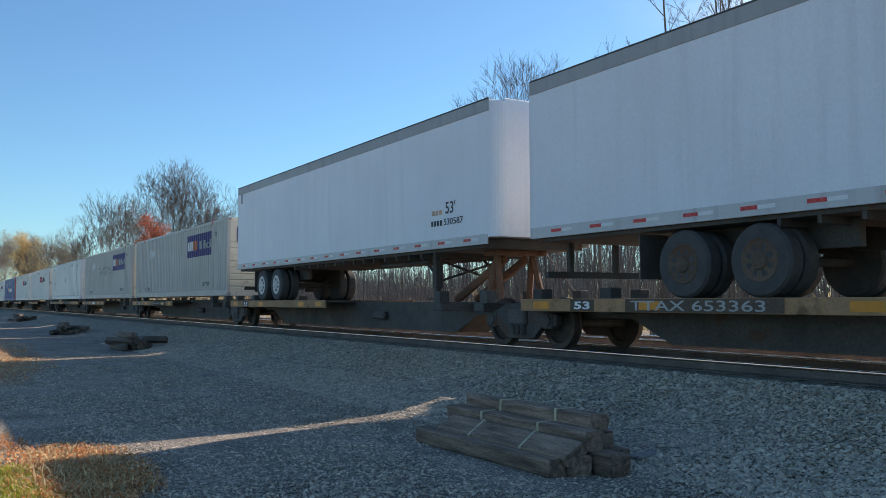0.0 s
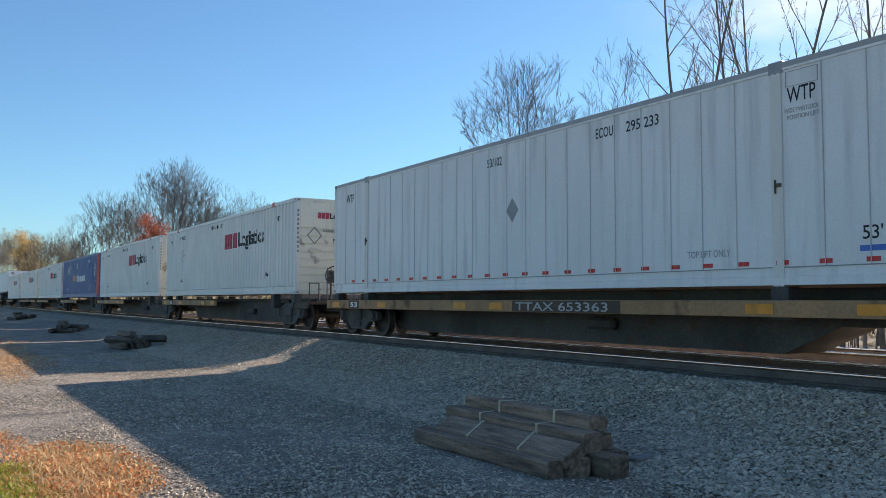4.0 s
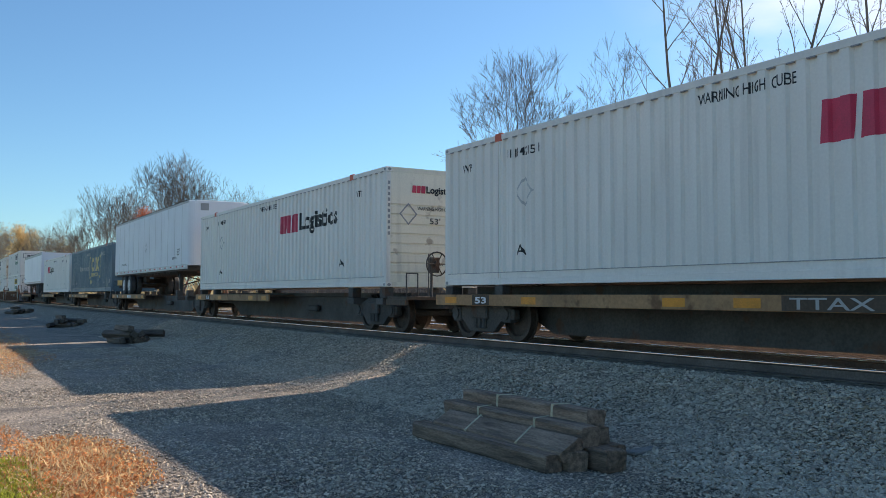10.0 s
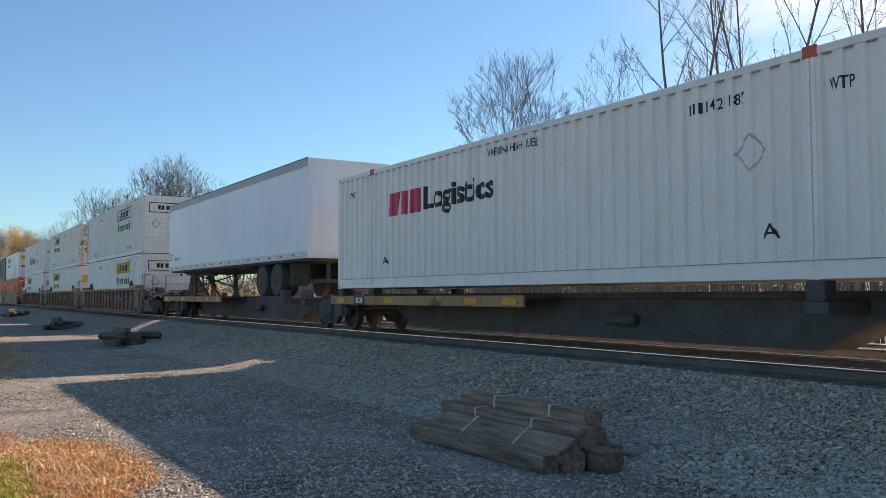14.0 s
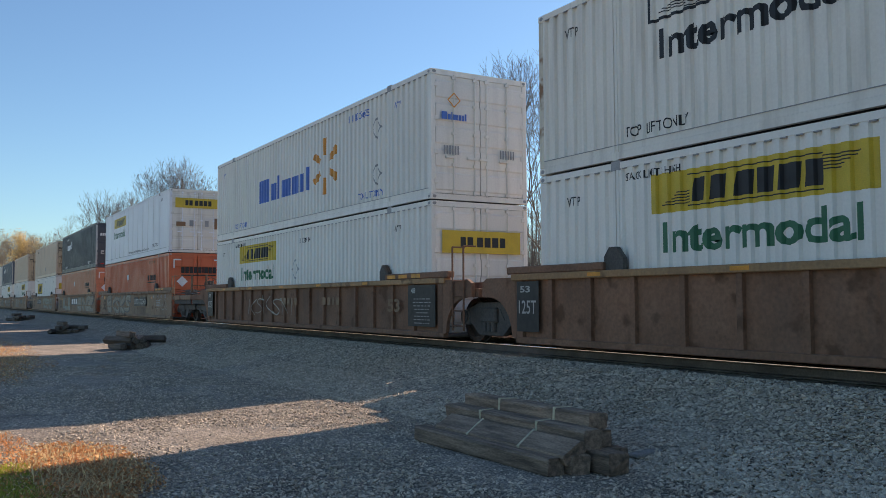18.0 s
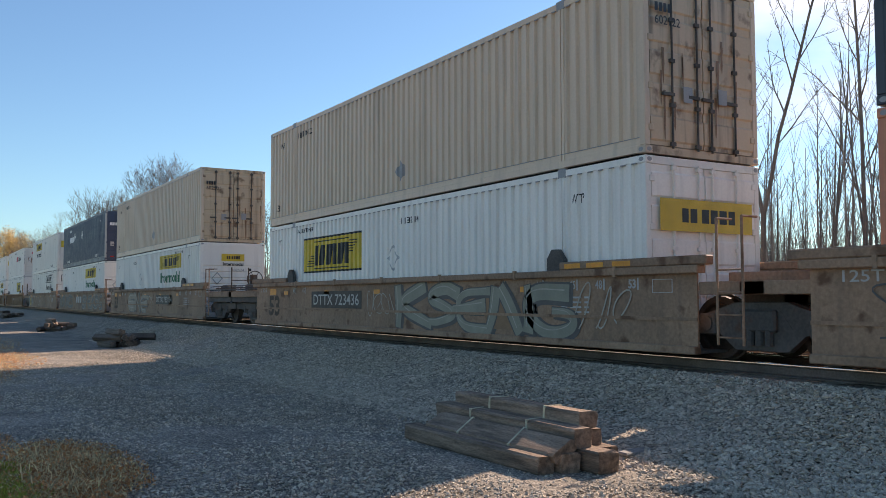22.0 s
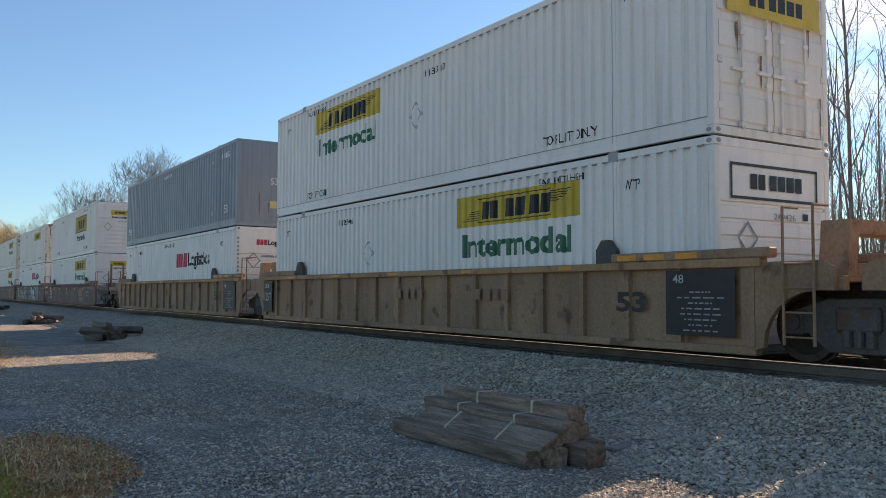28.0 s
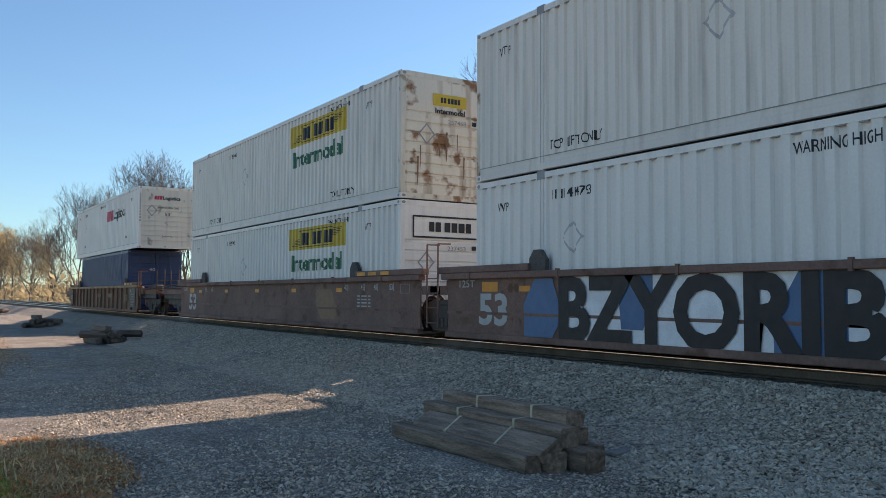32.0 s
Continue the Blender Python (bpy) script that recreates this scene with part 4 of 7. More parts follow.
def leaf_mesh(tips, per, spread, size, seed, low=0.0):
    r = np.random.RandomState(seed)
    t = np.array([tuple(p) for p in tips if p.z > low])
    c = np.repeat(t, per, 0) + r.randn(len(t) * per, 3) * spread
    n = len(c)
    u, v = r.randn(n, 3), r.randn(n, 3)
    u /= np.linalg.norm(u, axis=1)[:, None]
    v -= u * (u * v).sum(1)[:, None]
    v /= np.linalg.norm(v, axis=1)[:, None]
    s = (size * (0.6 + 0.8 * r.rand(n)))[:, None]
    co = np.stack([c - u * s, c + v * s * 0.6, c + u * s, c - v * s * 0.6], 1).reshape(-1, 3)
    f = np.arange(4 * n).reshape(-1, 4)
    me = bpy.data.meshes.new("leaves")
    me.from_pydata(co.tolist(), [], f.tolist())
    me.materials.append(None)
    return me


VARIANTS = {
    "tall": [grow(s, 17.0, 0.095, 0.28, (14, 7, 4), 33, 0.14, thin=0.006, wander=0.75, reach=(0.32, 0.40)) for s in (1, 2, 3)],
    "fork": [grow(s, 17.0, 0.095, 0.14, (11, 7, 4), 32, 0.14, forks=2, splay=0.22, thin=0.006, wander=0.8, reach=(0.34, 0.40), stem=0.26) for s in (4, 5)],
    "crown": [spread(s, 14.0, 0.10, 0.40, 7, 0.84, 22, 0.045, 0.007, 2) for s in (11, 12, 13)],
    "round": [spread(s, 12.6, 0.17, 0.15, 8, 0.86, 25, 0.055, 0.0085, 2) for s in (6, 7, 8)],
    "leafy": [grow(s, 11.0, 0.18, 0.2, (18, 7, 3), 50, 0.25, thin=0.012) for s in (9, 10)],
}


def tree(form, k, x, y, scale, turn, label, leaves=None, group="bare trees beyond the track"):
    tr_, li, tips = VARIANTS[form][k % len(VARIANTS[form])]
    m = pose(x, y, ground_z(y), 0, 0, turn) @ Matrix.Scale(scale, 4)
    t = thing("tree", label, "tree", group)
    t.matrix_basis = m
    put("trunk", tr_, M["bark"], t)
    put("crown", li, M["twig"], t, "bare branches and twigs")
    if leaves:
        key, per, spread, size = leaves
        put("leaves", cached((form, k, leaves), lambda: leaf_mesh(tips, per, spread, size, 31 + k)), M[key], t, key.split("_")[1] + " autumn leaves")
    return t


def at_angle(px_yaw, dist):
    """A place on the ground at a bearing (degrees from +y towards -x) and a distance."""
    a = radians(px_yaw)
    return -math.sin(a) * dist, math.cos(a) * dist


BARE = "tall bare leafless deciduous tree with grey bark"
# grove far along the track
for yaw, dist, sc, form, k in ((82.0, 146, 1.24, "round", 0), (80.6, 121, 1.33, "round", 1), (79.3, 102, 1.12, "round", 2), (77.5, 94, 1.34, "round", 1), (75.7, 96, 1.40, "round", 2), (74.2, 99, 1.26, "round", 0), (72.2, 118, 1.34, "round", 2), (70.4, 122, 1.28, "round", 1), (83.2, 168, 1.18, "round", 2), (84.6, 215, 1.40, "round", 0), (86.0, 290, 1.80, "round", 1), (87.2, 410, 2.3, "round", 2)):
    tree(form, k, *at_angle(yaw, dist), sc, yaw * 37, BARE)
tree("leafy", 0, *at_angle(77.6, 84), 0.76, 20, "tree with orange-red autumn leaves among bare trees", ("leaf_red", 9, 0.30, 0.10), "autumn trees")
for yaw, dist, sc, k, key in ((84.9, 228, 1.42, 0, "leaf_yellow"), (84.2, 200, 1.20, 1, "leaf_brown"), (86.2, 300, 1.75, 1, "leaf_brown"), (83.2, 170, 0.97, 0, "leaf_brown"), (87.4, 440, 2.3, 1, "leaf_brown"), (82.3, 150, 0.82, 1, "leaf_brown")):
    tree("leafy", k, *at_angle(yaw, dist), sc, yaw * 51, "tree with %s autumn leaves at the far bend" % ("golden yellow" if "yellow" in key else "pale brown"), (key, 5 if "brown" in key else 10, 0.42, 0.12), "autumn trees")
# trees behind the train
for yaw, dist, sc, form, k in ((54.3, 47, 1.14, "crown", 0), (52.0, 46, 1.08, "crown", 2), (48.9, 47, 1.14, "crown", 2), (46.6, 44, 0.62, "tall", 2), (43.0, 34, 1.08, "fork", 1), (40.9, 35, 1.0, "tall", 1), (39.2, 36, 0.98, "tall", 0), (38.0, 32, 1.02, "fork", 0), (34.8, 38, 0.8, "tall", 2), (32.2, 31, 0.98, "tall", 0), (29.0, 33, 1.0, "fork", 1)):
    tree(form, k, *at_angle(yaw, dist), sc, yaw * 71, BARE)
# one half-fallen stem leans over towards the far end
lean_x, lean_y = at_angle(48.4, 36)
leaning = tree("tall", 1, lean_x, lean_y, 0.6, 15, "leaning half-fallen bare tree with grey bark")
leaning.matrix_basis = Matrix.Translation((lean_x, lean_y, -0.1)) @ Matrix.Rotation(radians(33), 4, Vector((math.sin(radians(48.4)), -math.cos(radians(48.4)), 0))) @ Matrix.Scale(0.6, 4)


def saplings(n, seed):
    """The dense young wood behind: thin leaning stems with a few side shoots, joined."""
    r = random.Random(seed)
    co, faces = [], []
    for _ in range(n):
        y = 25 + 55 * r.random() ** 1.1
        x = r.uniform(-5 - y * 2.6, 6 - y * 0.35)
        pole = r.random() < 0.24
        h = r.uniform(5.5, 9.0) * (1.0 if x > -y * 1.45 else 0.5) if not pole else r.uniform(6.5, 10.5) if x > -y * 0.80 else r.uniform(5.5, 8.5)
        p, d = Vector((x, y, ground_z(y) - 0.1)), Vector((r.gauss(0, 0.07), r.gauss(0, 0.07), 2 if pole else 1)).normalized()
        pts = [p]
        for i in range(4):
            d = (d + Vector((r.gauss(0, 0.05), r.gauss(0, 0.05), 0)) * (0.5 if pole else 1)).normalized()
            pts.append(pts[-1] + d * h / 4)
        rad = r.uniform(0.040, 0.075) if pole else r.uniform(0.013, 0.034)
        tube(co, faces, pts, [rad * (1 - 0.2 * i) for i in range(5)], 4)
        for i in range(14):
            f = r.uniform(0.8, 3.95)
            q = pts[int(f)].lerp(pts[int(f) + 1], f % 1)
            a = r.random() * math.tau
            e = q + Vector((math.cos(a) * 0.5, math.sin(a) * 0.5, 0.9)) * h * r.uniform(0.08, 0.2)
            tube(co, faces, [q, q.lerp(e, 0.5) + Vector((0, 0, -0.04)), e], [max(0.007, min(0.02, rad * 0.35)), 0.007, 0.005], 3)
    me = bpy.data.meshes.new("young_wood")
    me.from_pydata(co, [], faces)
    me.materials.append(M["sapling"])
    tagged(new("young_wood", me), "dense thicket of pale bare young stems beyond the track", "woods", kind="stuff")


saplings(3200, 9)


def far_hedge(name, mat, label, n, seed, xr, y0, y1, top, tall, big=1.0):
    """A tangled belt of brush that closes the distance: thin upright slivers or small leaves."""
    r = np.random.RandomState(seed)
    x, y = r.uniform(*xr, n), r.uniform(y0, y1, n)
    z = ground_z(y) + r.rand(n) ** 1.3 * top * (0.75 + 0.25 * np.sin(x * 0.21) + 0.2 * np.sin(x * 0.9))
    s = r.uniform(0.3, 1.1, n) if tall else r.uniform(0.12, 0.4, n) * big
    u = np.stack([r.randn(n) * 0.25, r.randn(n) * 0.25, np.ones(n)], 1) if tall else r.randn(n, 3)
    u *= (s / np.linalg.norm(u, axis=1))[:, None]
    a = r.rand(n) * 6.283
    v = np.stack([np.cos(a), np.sin(a), np.zeros(n)], 1) * (0.026 if tall else (s * 0.5)[:, None])
    p = np.stack([x, y, z], 1)
    co = np.stack([p - u, p + v, p + u, p - v], 1).reshape(-1, 3)
    me = bpy.data.meshes.new(name)
    me.from_pydata(co.tolist(), [], np.arange(4 * n).reshape(-1, 4).tolist())
    me.materials.append(M[mat])
    tagged(new(name, me), label, "brush", kind="stuff")


far_hedge("brush", "sapling", "tangle of pale dead stems at the wood's edge", 95000, 17, (-200, 10), 40, 80, 6.5, True)
far_hedge("low_brush", "leaf_brown", "low brown brush under the young wood", 26000, 18, (-240, 10), 30, 85, 2.2, False)
far_hedge("far_brush", "leaf_brown", "pale brown brush beside the far track", 12000, 19, (-420, -100), 18.5, 42, 5.0, False, 2.0)


# ---- liveries ----
SPINE_Z, LOW_Z, HIGH_Z = 1.085, 0.155, 3.085
RNG = random.Random(7)


def small_print(c, kind, ink, front_near, codes=True):
    """Handling words near the lifting posts."""
    words(c, "TOP LIFT ONLY", 3.72, 0.33, 0.165, ink, kind, 0.62)
    words(c, "TOP LIFT ONLY", 13.95, 0.33, 0.165, ink, kind, 0.62)
    words(c, "WTP", 1.75, 2.30, 0.16, ink, kind, 0.7)
    words(c, "WTP", 15.45, 2.30, 0.16, ink, kind, 0.7)
    if codes:
        words(c, "STACK LIMIT 3 HIGH", 3.9 if front_near else 14.0, 2.58, 0.12, ink, kind, 0.55)


def number(c, digits, d0, z0, h, ink, kind):
    """An owner's code as bars, then its digits."""
    mark(c, "owner_code", blocks((0.42, 0.42, 0.42, 0.42), 0.62), d0, d0 - h * 2.2, z0, z0 + h, ink, kind, "code4")
    words(c, digits, d0 - h * 2.6, z0, h, ink, kind, 0.62)


def red_mark_box(place, z, digits, label, near_end="rib", body="white", end="cream", front="near"):
    k, o = "wide", 0.0 if front == "near" else 6.05
    c = container(label, k, M[body], M[end], near_end, place, z, M[body], casting=M["red_post"] if z == SPINE_Z else None)
    mark(c, "logo", blocks((0.86, 0.78, 0.9), 0.16, 0.08), 7.22 + o, 5.74 + o, 1.68, 2.22, "ink_red", k, "red_mark_box", "red logo blocks")
    mark(c, "lettering", glyphs("Logistics"), 5.60 + o, 2.88 + o, 1.56, 2.22, "ink", k, "Logistics", "black Logistics lettering")
    number(c, digits, 13.9 if front == "near" else 4.0, 2.40, 0.16, "ink", k)
    words(c, "WARNING HIGH CUBE", 9.2, 2.52, 0.16, "ink", k, 0.6)
    e = 13.65 if front == "near" else 3.2
    mark(c, "placard", DIAMOND_RING, e, e - 0.55, 1.45, 2.0, "ink_faint", k, "dr")
    mark(c, "lettering", glyphs("A"), 13.6, 13.35, 0.55, 0.75, "ink", k, "A")
    mark(c, "lettering", glyphs("A"), 2.75, 2.5, 0.55, 0.75, "ink", k, "A")
    words(c, "WTP", 1.75, 2.30, 0.16, "ink", k, 0.7)
    words(c, "WTP", 15.45, 2.30, 0.16, "ink", k, 0.7)
    if end == "white_dirty":
        streaks(c, int(digits), 9)
    if near_end == "door":
        for t, q in (("WARNING", 2.02), ("HIGH CUBE", 1.84), ("24,000 lbs", 1.50)):
            end_mark(c, "lettering", glyphs(t), -1.02, -0.40, q, q + 0.13, "ink", "rd" + t, "", 0.045)
        end_mark(c, "sign", UNIT, -0.95, -0.65, 0.95, 1.28, "ink_grey", "sq", "", 0.045)
    if near_end == "rib":
        end_mark(c, "logo", blocks((0.86, 0.78, 0.92), 0.16, 0.12), -0.60, -0.22, 2.30, 2.48, "ink_red", "red_mark_end")
        end_mark(c, "lettering", glyphs("Logistics"), -0.20, 0.62, 2.25, 2.48, "ink", "loge")
        end_mark(c, "lettering", glyphs("WARNING HIGH CUBE"), -0.45, 0.55, 1.88, 1.97, "ink", "whc")
        end_mark(c, "lettering", glyphs("53'"), -0.1, 0.2, 1.55, 1.70, "ink", "53e")
        end_mark(c, "lettering", glyphs("24,000 lbs"), -0.2, 0.28, 0.52, 0.60, "ink", "lbs")
        end_mark(c, "placard", DIAMOND_RING, -0.95, -0.45, 1.5, 2.05, "ink_grey", "dre")
        end_mark(c, "owner_code", (blocks((1,) * 10, 0.7)[0][:, ::-1], blocks((1,) * 10, 0.7)[1]), -1.26, -1.20, 1.25, 2.55, "ink_grey", "cbe", x=0.007)
    return c


def yellow_sign(c, kind, d0, d1, z0, z1, ring=False, plain=False):
    if not plain:
        mark(c, "sign", UNIT, d0, d1, z0, z1, "ink_yellow", kind, "sq", "yellow sign panel")
    w, h = d0 - d1, z1 - z0
    if ring or plain:
        t = 0.05
        for a, b, p, q in ((d0, d1, z0, z0 + t), (d0, d1, z1 - t, z1), (d0, d0 - t, z0 + t, z1 - t), (d1 + t, d1, z0 + t, z1 - t)):
            m = mark(c, "sign_border", UNIT, a, b, p, q, "ink", kind, "sq")
            m.matrix_basis = pose(0, -0.002, 0)
    parts = [mark(c, "logo", blocks((0.5, 0.62, -0.12, 0.66, 0.66, 0.7, 0.6), 0.16, 0.08), d0 - w * 0.22, d0 - w * 0.80, z0 + h * 0.20, z0 + h * 0.76, "ink", kind, "yellow_sign_box", "black logo blocks")]
    for i in range(5):
        q = z0 + h * (0.18 + 0.07 * i)
        parts.append(mark(c, "scroll_line", UNIT, d0 - w * (0.06 + 0.02 * i), d0 - w * 0.21, q, q + h * 0.028, "ink", kind, "sq"))
        q = z0 + h * (0.78 - 0.07 * i)
        parts.append(mark(c, "scroll_line", UNIT, d0 - w * 0.79, d0 - w * (0.94 - 0.02 * i), q, q + h * 0.028, "ink", kind, "sq"))
    for i in range(2):
        q = z0 + h * (0.10 if i else 0.85)
        parts.append(mark(c, "scroll_line", UNIT, d0 - w * 0.2, d0 - w * 0.8, q, q + h * 0.03, "ink", kind, "sq"))
    for p in parts:
        p.matrix_basis = pose(0, -0.003, 0)


def yellow_sign_box(place, z, label, front="near", style="yellow", near_end="rib", kind="fine", body="white", end="white", intermodal="ink_green", end_sign="yellow", digits="253504"):
    c = container(label, kind, M[body], M[end], near_end, place, z, M[end] if end == "rusty_white" else M[body])
    a, b = (6.45, 2.77) if front == "near" else (13.40, 9.74)
    if style == "framed":
        yellow_sign(c, kind, a + 0.05, b, 1.42, 2.40, ring=True)
    elif style == "framed_low":
        yellow_sign(c, kind, a + 0.05, b, 1.42, 2.40, ring=True)
        mark(c, "lettering", glyphs("Intermodal"), a - 0.45, b + 0.55, 0.92, 1.28, "ink", kind, "Im", "black Intermodal lettering")
    elif style == "sign_only":
        yellow_sign(c, kind, a, b, 1.90, 2.50)
    elif style != "none":
        yellow_sign(c, kind, a, b, 2.00, 2.60, plain=(style == "white"))
        mark(c, "lettering", glyphs("Intermodal"), a - 0.2, b + 0.22, 1.40, 1.86, intermodal, kind, "Im", "Intermodal lettering")
    small_print(c, kind, "ink", front == "near")
    number(c, digits, 12.0 if front == "near" else 7.8, 2.40, 0.14, "ink", kind)
    e = 10.6 if front == "near" else 8.4
    mark(c, "placard", DIAMOND_RING, e, e - 0.55, 1.35, 1.95, "ink_faint", kind, "dr")
    if style in ("white", "framed"):
        mark(c, "placard", DIAMOND_RING, e, e - 0.55, 0.45, 1.05, "ink_faint", kind, "dr")
    x = 0.045 if near_end == "door" else 0.006
    if end in ("rusty_white", "white_dirty"):
        streaks(c, int(digits), 7 if end == "rusty_white" else 5, 0.0065)
    if end_sign == "yellow":
        w = 0.46 if near_end == "rib" else 1.05
        q0, q1 = (2.18, 2.46) if near_end == "rib" else (1.75, 2.25)
        end_mark(c, "sign", UNIT, -w, w, q0, q1, "ink_yellow", "sq", "yellow sign panel", x)
        end_mark(c, "logo", blocks((0.7, 0.75, -0.1, 0.8, 0.8, 0.85, 0.75), 0.2), -w * 0.55, w * 0.6, q0 + (q1 - q0) * 0.28, q0 + (q1 - q0) * 0.72, "ink", "yellow_sign_end", "", x + 0.002)
        if near_end == "rib":
            end_mark(c, "lettering", glyphs("Intermodal"), -0.4, 0.42, 2.0, 2.13, "ink", "ime")
    elif end_sign == "white":
        for p in ((-0.98, 0.98, 2.05, 2.09), (-0.98, 0.98, 2.52, 2.56), (-0.98, -0.94, 2.09, 2.52), (0.94, 0.98, 2.09, 2.52)):
            end_mark(c, "sign_border", UNIT, *p, "ink", "sq", "", x)
        end_mark(c, "logo", blocks((0.7, 0.75, -0.1, 0.8, 0.8, 0.85, 0.75), 0.2), -0.55, 0.6, 2.20, 2.42, "ink", "yellow_sign_end", "", x + 0.001)
    if near_end == "rib":
        end_mark(c, "placard", DIAMOND_RING, -0.85, -0.4, 1.25, 1.75, "ink_grey", "dre2")
        words_y = glyphs(digits)
        end_mark(c, "lettering", words_y, -0.05, 0.45, 1.78, 1.88, "ink_grey", "d" + digits)
        end_mark(c, "vent", UNIT, 0.62, 0.74, 1.80, 1.90, "ink", "sq")
    return c


def tag_words(c, kind, seed, d0, d1, z0, z1, ink, n=6, thick=0.045):
    mark(c, "graffiti", squiggle(seed, n, 1.4, thick), d0, d1, z0, z1, ink, kind, "", "looping spray-paint tag")


def purple_sign_box(place, label, tagged_side=False):
    k = "wide"
    c = container(label, k, M["grey_beige"], M["cream"], "rib", place, SPINE_Z, casting=M["red_post"])
    mark(c, "sign", UNIT, 5.80, 2.12, 1.62, 2.54, "ink_purple", k, "sq", "purple sign panel")
    for p in (mark(c, "logo", blocks((0.6, 0.65, 0.7), 0.12), 5.64, 4.80, 1.90, 2.28, "ink_white", k, "fw"), mark(c, "logo", blocks((0.65, 0.7), 0.12), 4.75, 4.18, 1.90, 2.28, "ink_orange", k, "fo"),
              mark(c, "lettering", glyphs("MultiModal", 0.0), 4.02, 2.27, 1.90, 2.24, "ink_dirty_white", k, "mm", "pale MultiModal lettering")):
        p.matrix_basis = pose(0, -0.003, 0)
    words(c, "TOP LIFT ONLY", 3.45, 0.40, 0.15, "ink", k, 0.6)
    words(c, "TOP LIFT ONLY", 14.0, 0.34, 0.15, "ink", k, 0.6)
    words(c, "WTP", 1.75, 2.30, 0.16, "ink", k, 0.7)
    for d in (13.1, 12.4):
        mark(c, "placard", DIAMOND, d, d - 0.5, 1.85, 2.35, "ink_white", k, "dia")
    end_mark(c, "sign", UNIT, -0.95, 0.95, 2.0, 2.55, "ink_purple", "sq", "purple sign panel")
    end_mark(c, "logo", blocks((0.6, 0.65, 0.7), 0.12), -0.85, -0.35, 2.14, 2.40, "ink_white", "few", "", 0.008)
    end_mark(c, "logo", blocks((0.65, 0.7), 0.12), -0.32, 0.0, 2.14, 2.40, "ink_orange", "feo", "", 0.008)
    for y in (-0.75, 0.1):
        end_mark(c, "placard", DIAMOND, y, y + 0.5, 1.35, 1.85, "ink_cream", "dia")
    if tagged_side:
        tag_words(c, k, 11, 10.5, 7.45, 1.38, 2.0, "ink", 10, 0.020)
        tag_words(c, k, 12, 7.3, 6.2, 1.40, 2.0, "ink", 4, 0.020)
    return c


def plain_panel_box(place):
    k = "panel"
    c = container("white smooth-panelled container with seams and red reflectors", k, M["panel_white"], M["white"], "rib", place, SPINE_Z)
    words(c, "ECOU", 5.52, 2.48, 0.17, "ink", k, 0.62)
    words(c, "295 233", 4.80, 2.48, 0.17, "ink", k, 0.60)
    words(c, "53/102", 8.75, 2.42, 0.17, "ink", k, 0.5)
    words(c, "WTP", 1.82, 2.35, 0.20, "ink", k, 0.7)
    words(c, "WTP", 15.4, 2.35, 0.22, "ink", k, 0.7)
    mark(c, "placard", DIAMOND, 8.1, 7.7, 1.28, 1.75, "ink_grey", k, "dia")
    words(c, "53'", 0.82, 0.54, 0.17, "ink", k, 0.5)
    words(c, "TOP LIFT ONLY", 3.55, 0.42, 0.10, "ink_grey", k, 0.6)
    words(c, "WIDE TWISTLOCK", 1.86, 2.22, 0.06, "ink_grey", k, 0.6)
    words(c, "POSITION LIFT", 1.82, 2.13, 0.06, "ink_grey", k, 0.6)
    for d in (POST, LEN - POST):
        put("post_face", cached("post_face", lambda: finish(boxes([(-0.085, 0.085, -WID / 2 - 0.006, -WID / 2 - 0.002, 0.10, HGT - 0.14)]), "post_face")), M["white_dirty"], c, "grimy lifting post face", pose(-d, 0, 0))
        put("latch", cached("post_latch", lambda: finish(boxes([(-0.03, 0.07, -WID / 2 - 0.03, -WID / 2 - 0.005, 1.28, 1.33), (-0.035, -0.01, -WID / 2 - 0.03, -WID / 2 - 0.005, 1.20, 1.38)], 0.006), "latch")), M["car_brown"], c, "rusty latch", pose(-d, 0, 0))
    put("roof_edge", finish(boxes([(-LEN + 0.02, -0.02, -WID / 2 - 0.005, -WID / 2 + 0.05, HGT - 0.07, HGT + 0.006)], 0.004), "roof_edge"), M["rail_grey"], c, "grey roof edge")
    mark(c, "sign", UNIT, 0.86, 0.45, 0.40, 0.47, "ink_blue", k, "sq")
    for i in range(24):
        mark(c, "reflector", UNIT, 0.78 + i * 0.62, 0.60 + i * 0.62, 0.275, 0.335, "tape_red", k, "sq")
    mark(c, "sign_border", FRAME_RING, 1.84, 1.36, 2.56, 2.76, "ink_grey", k, "fr")
    return c


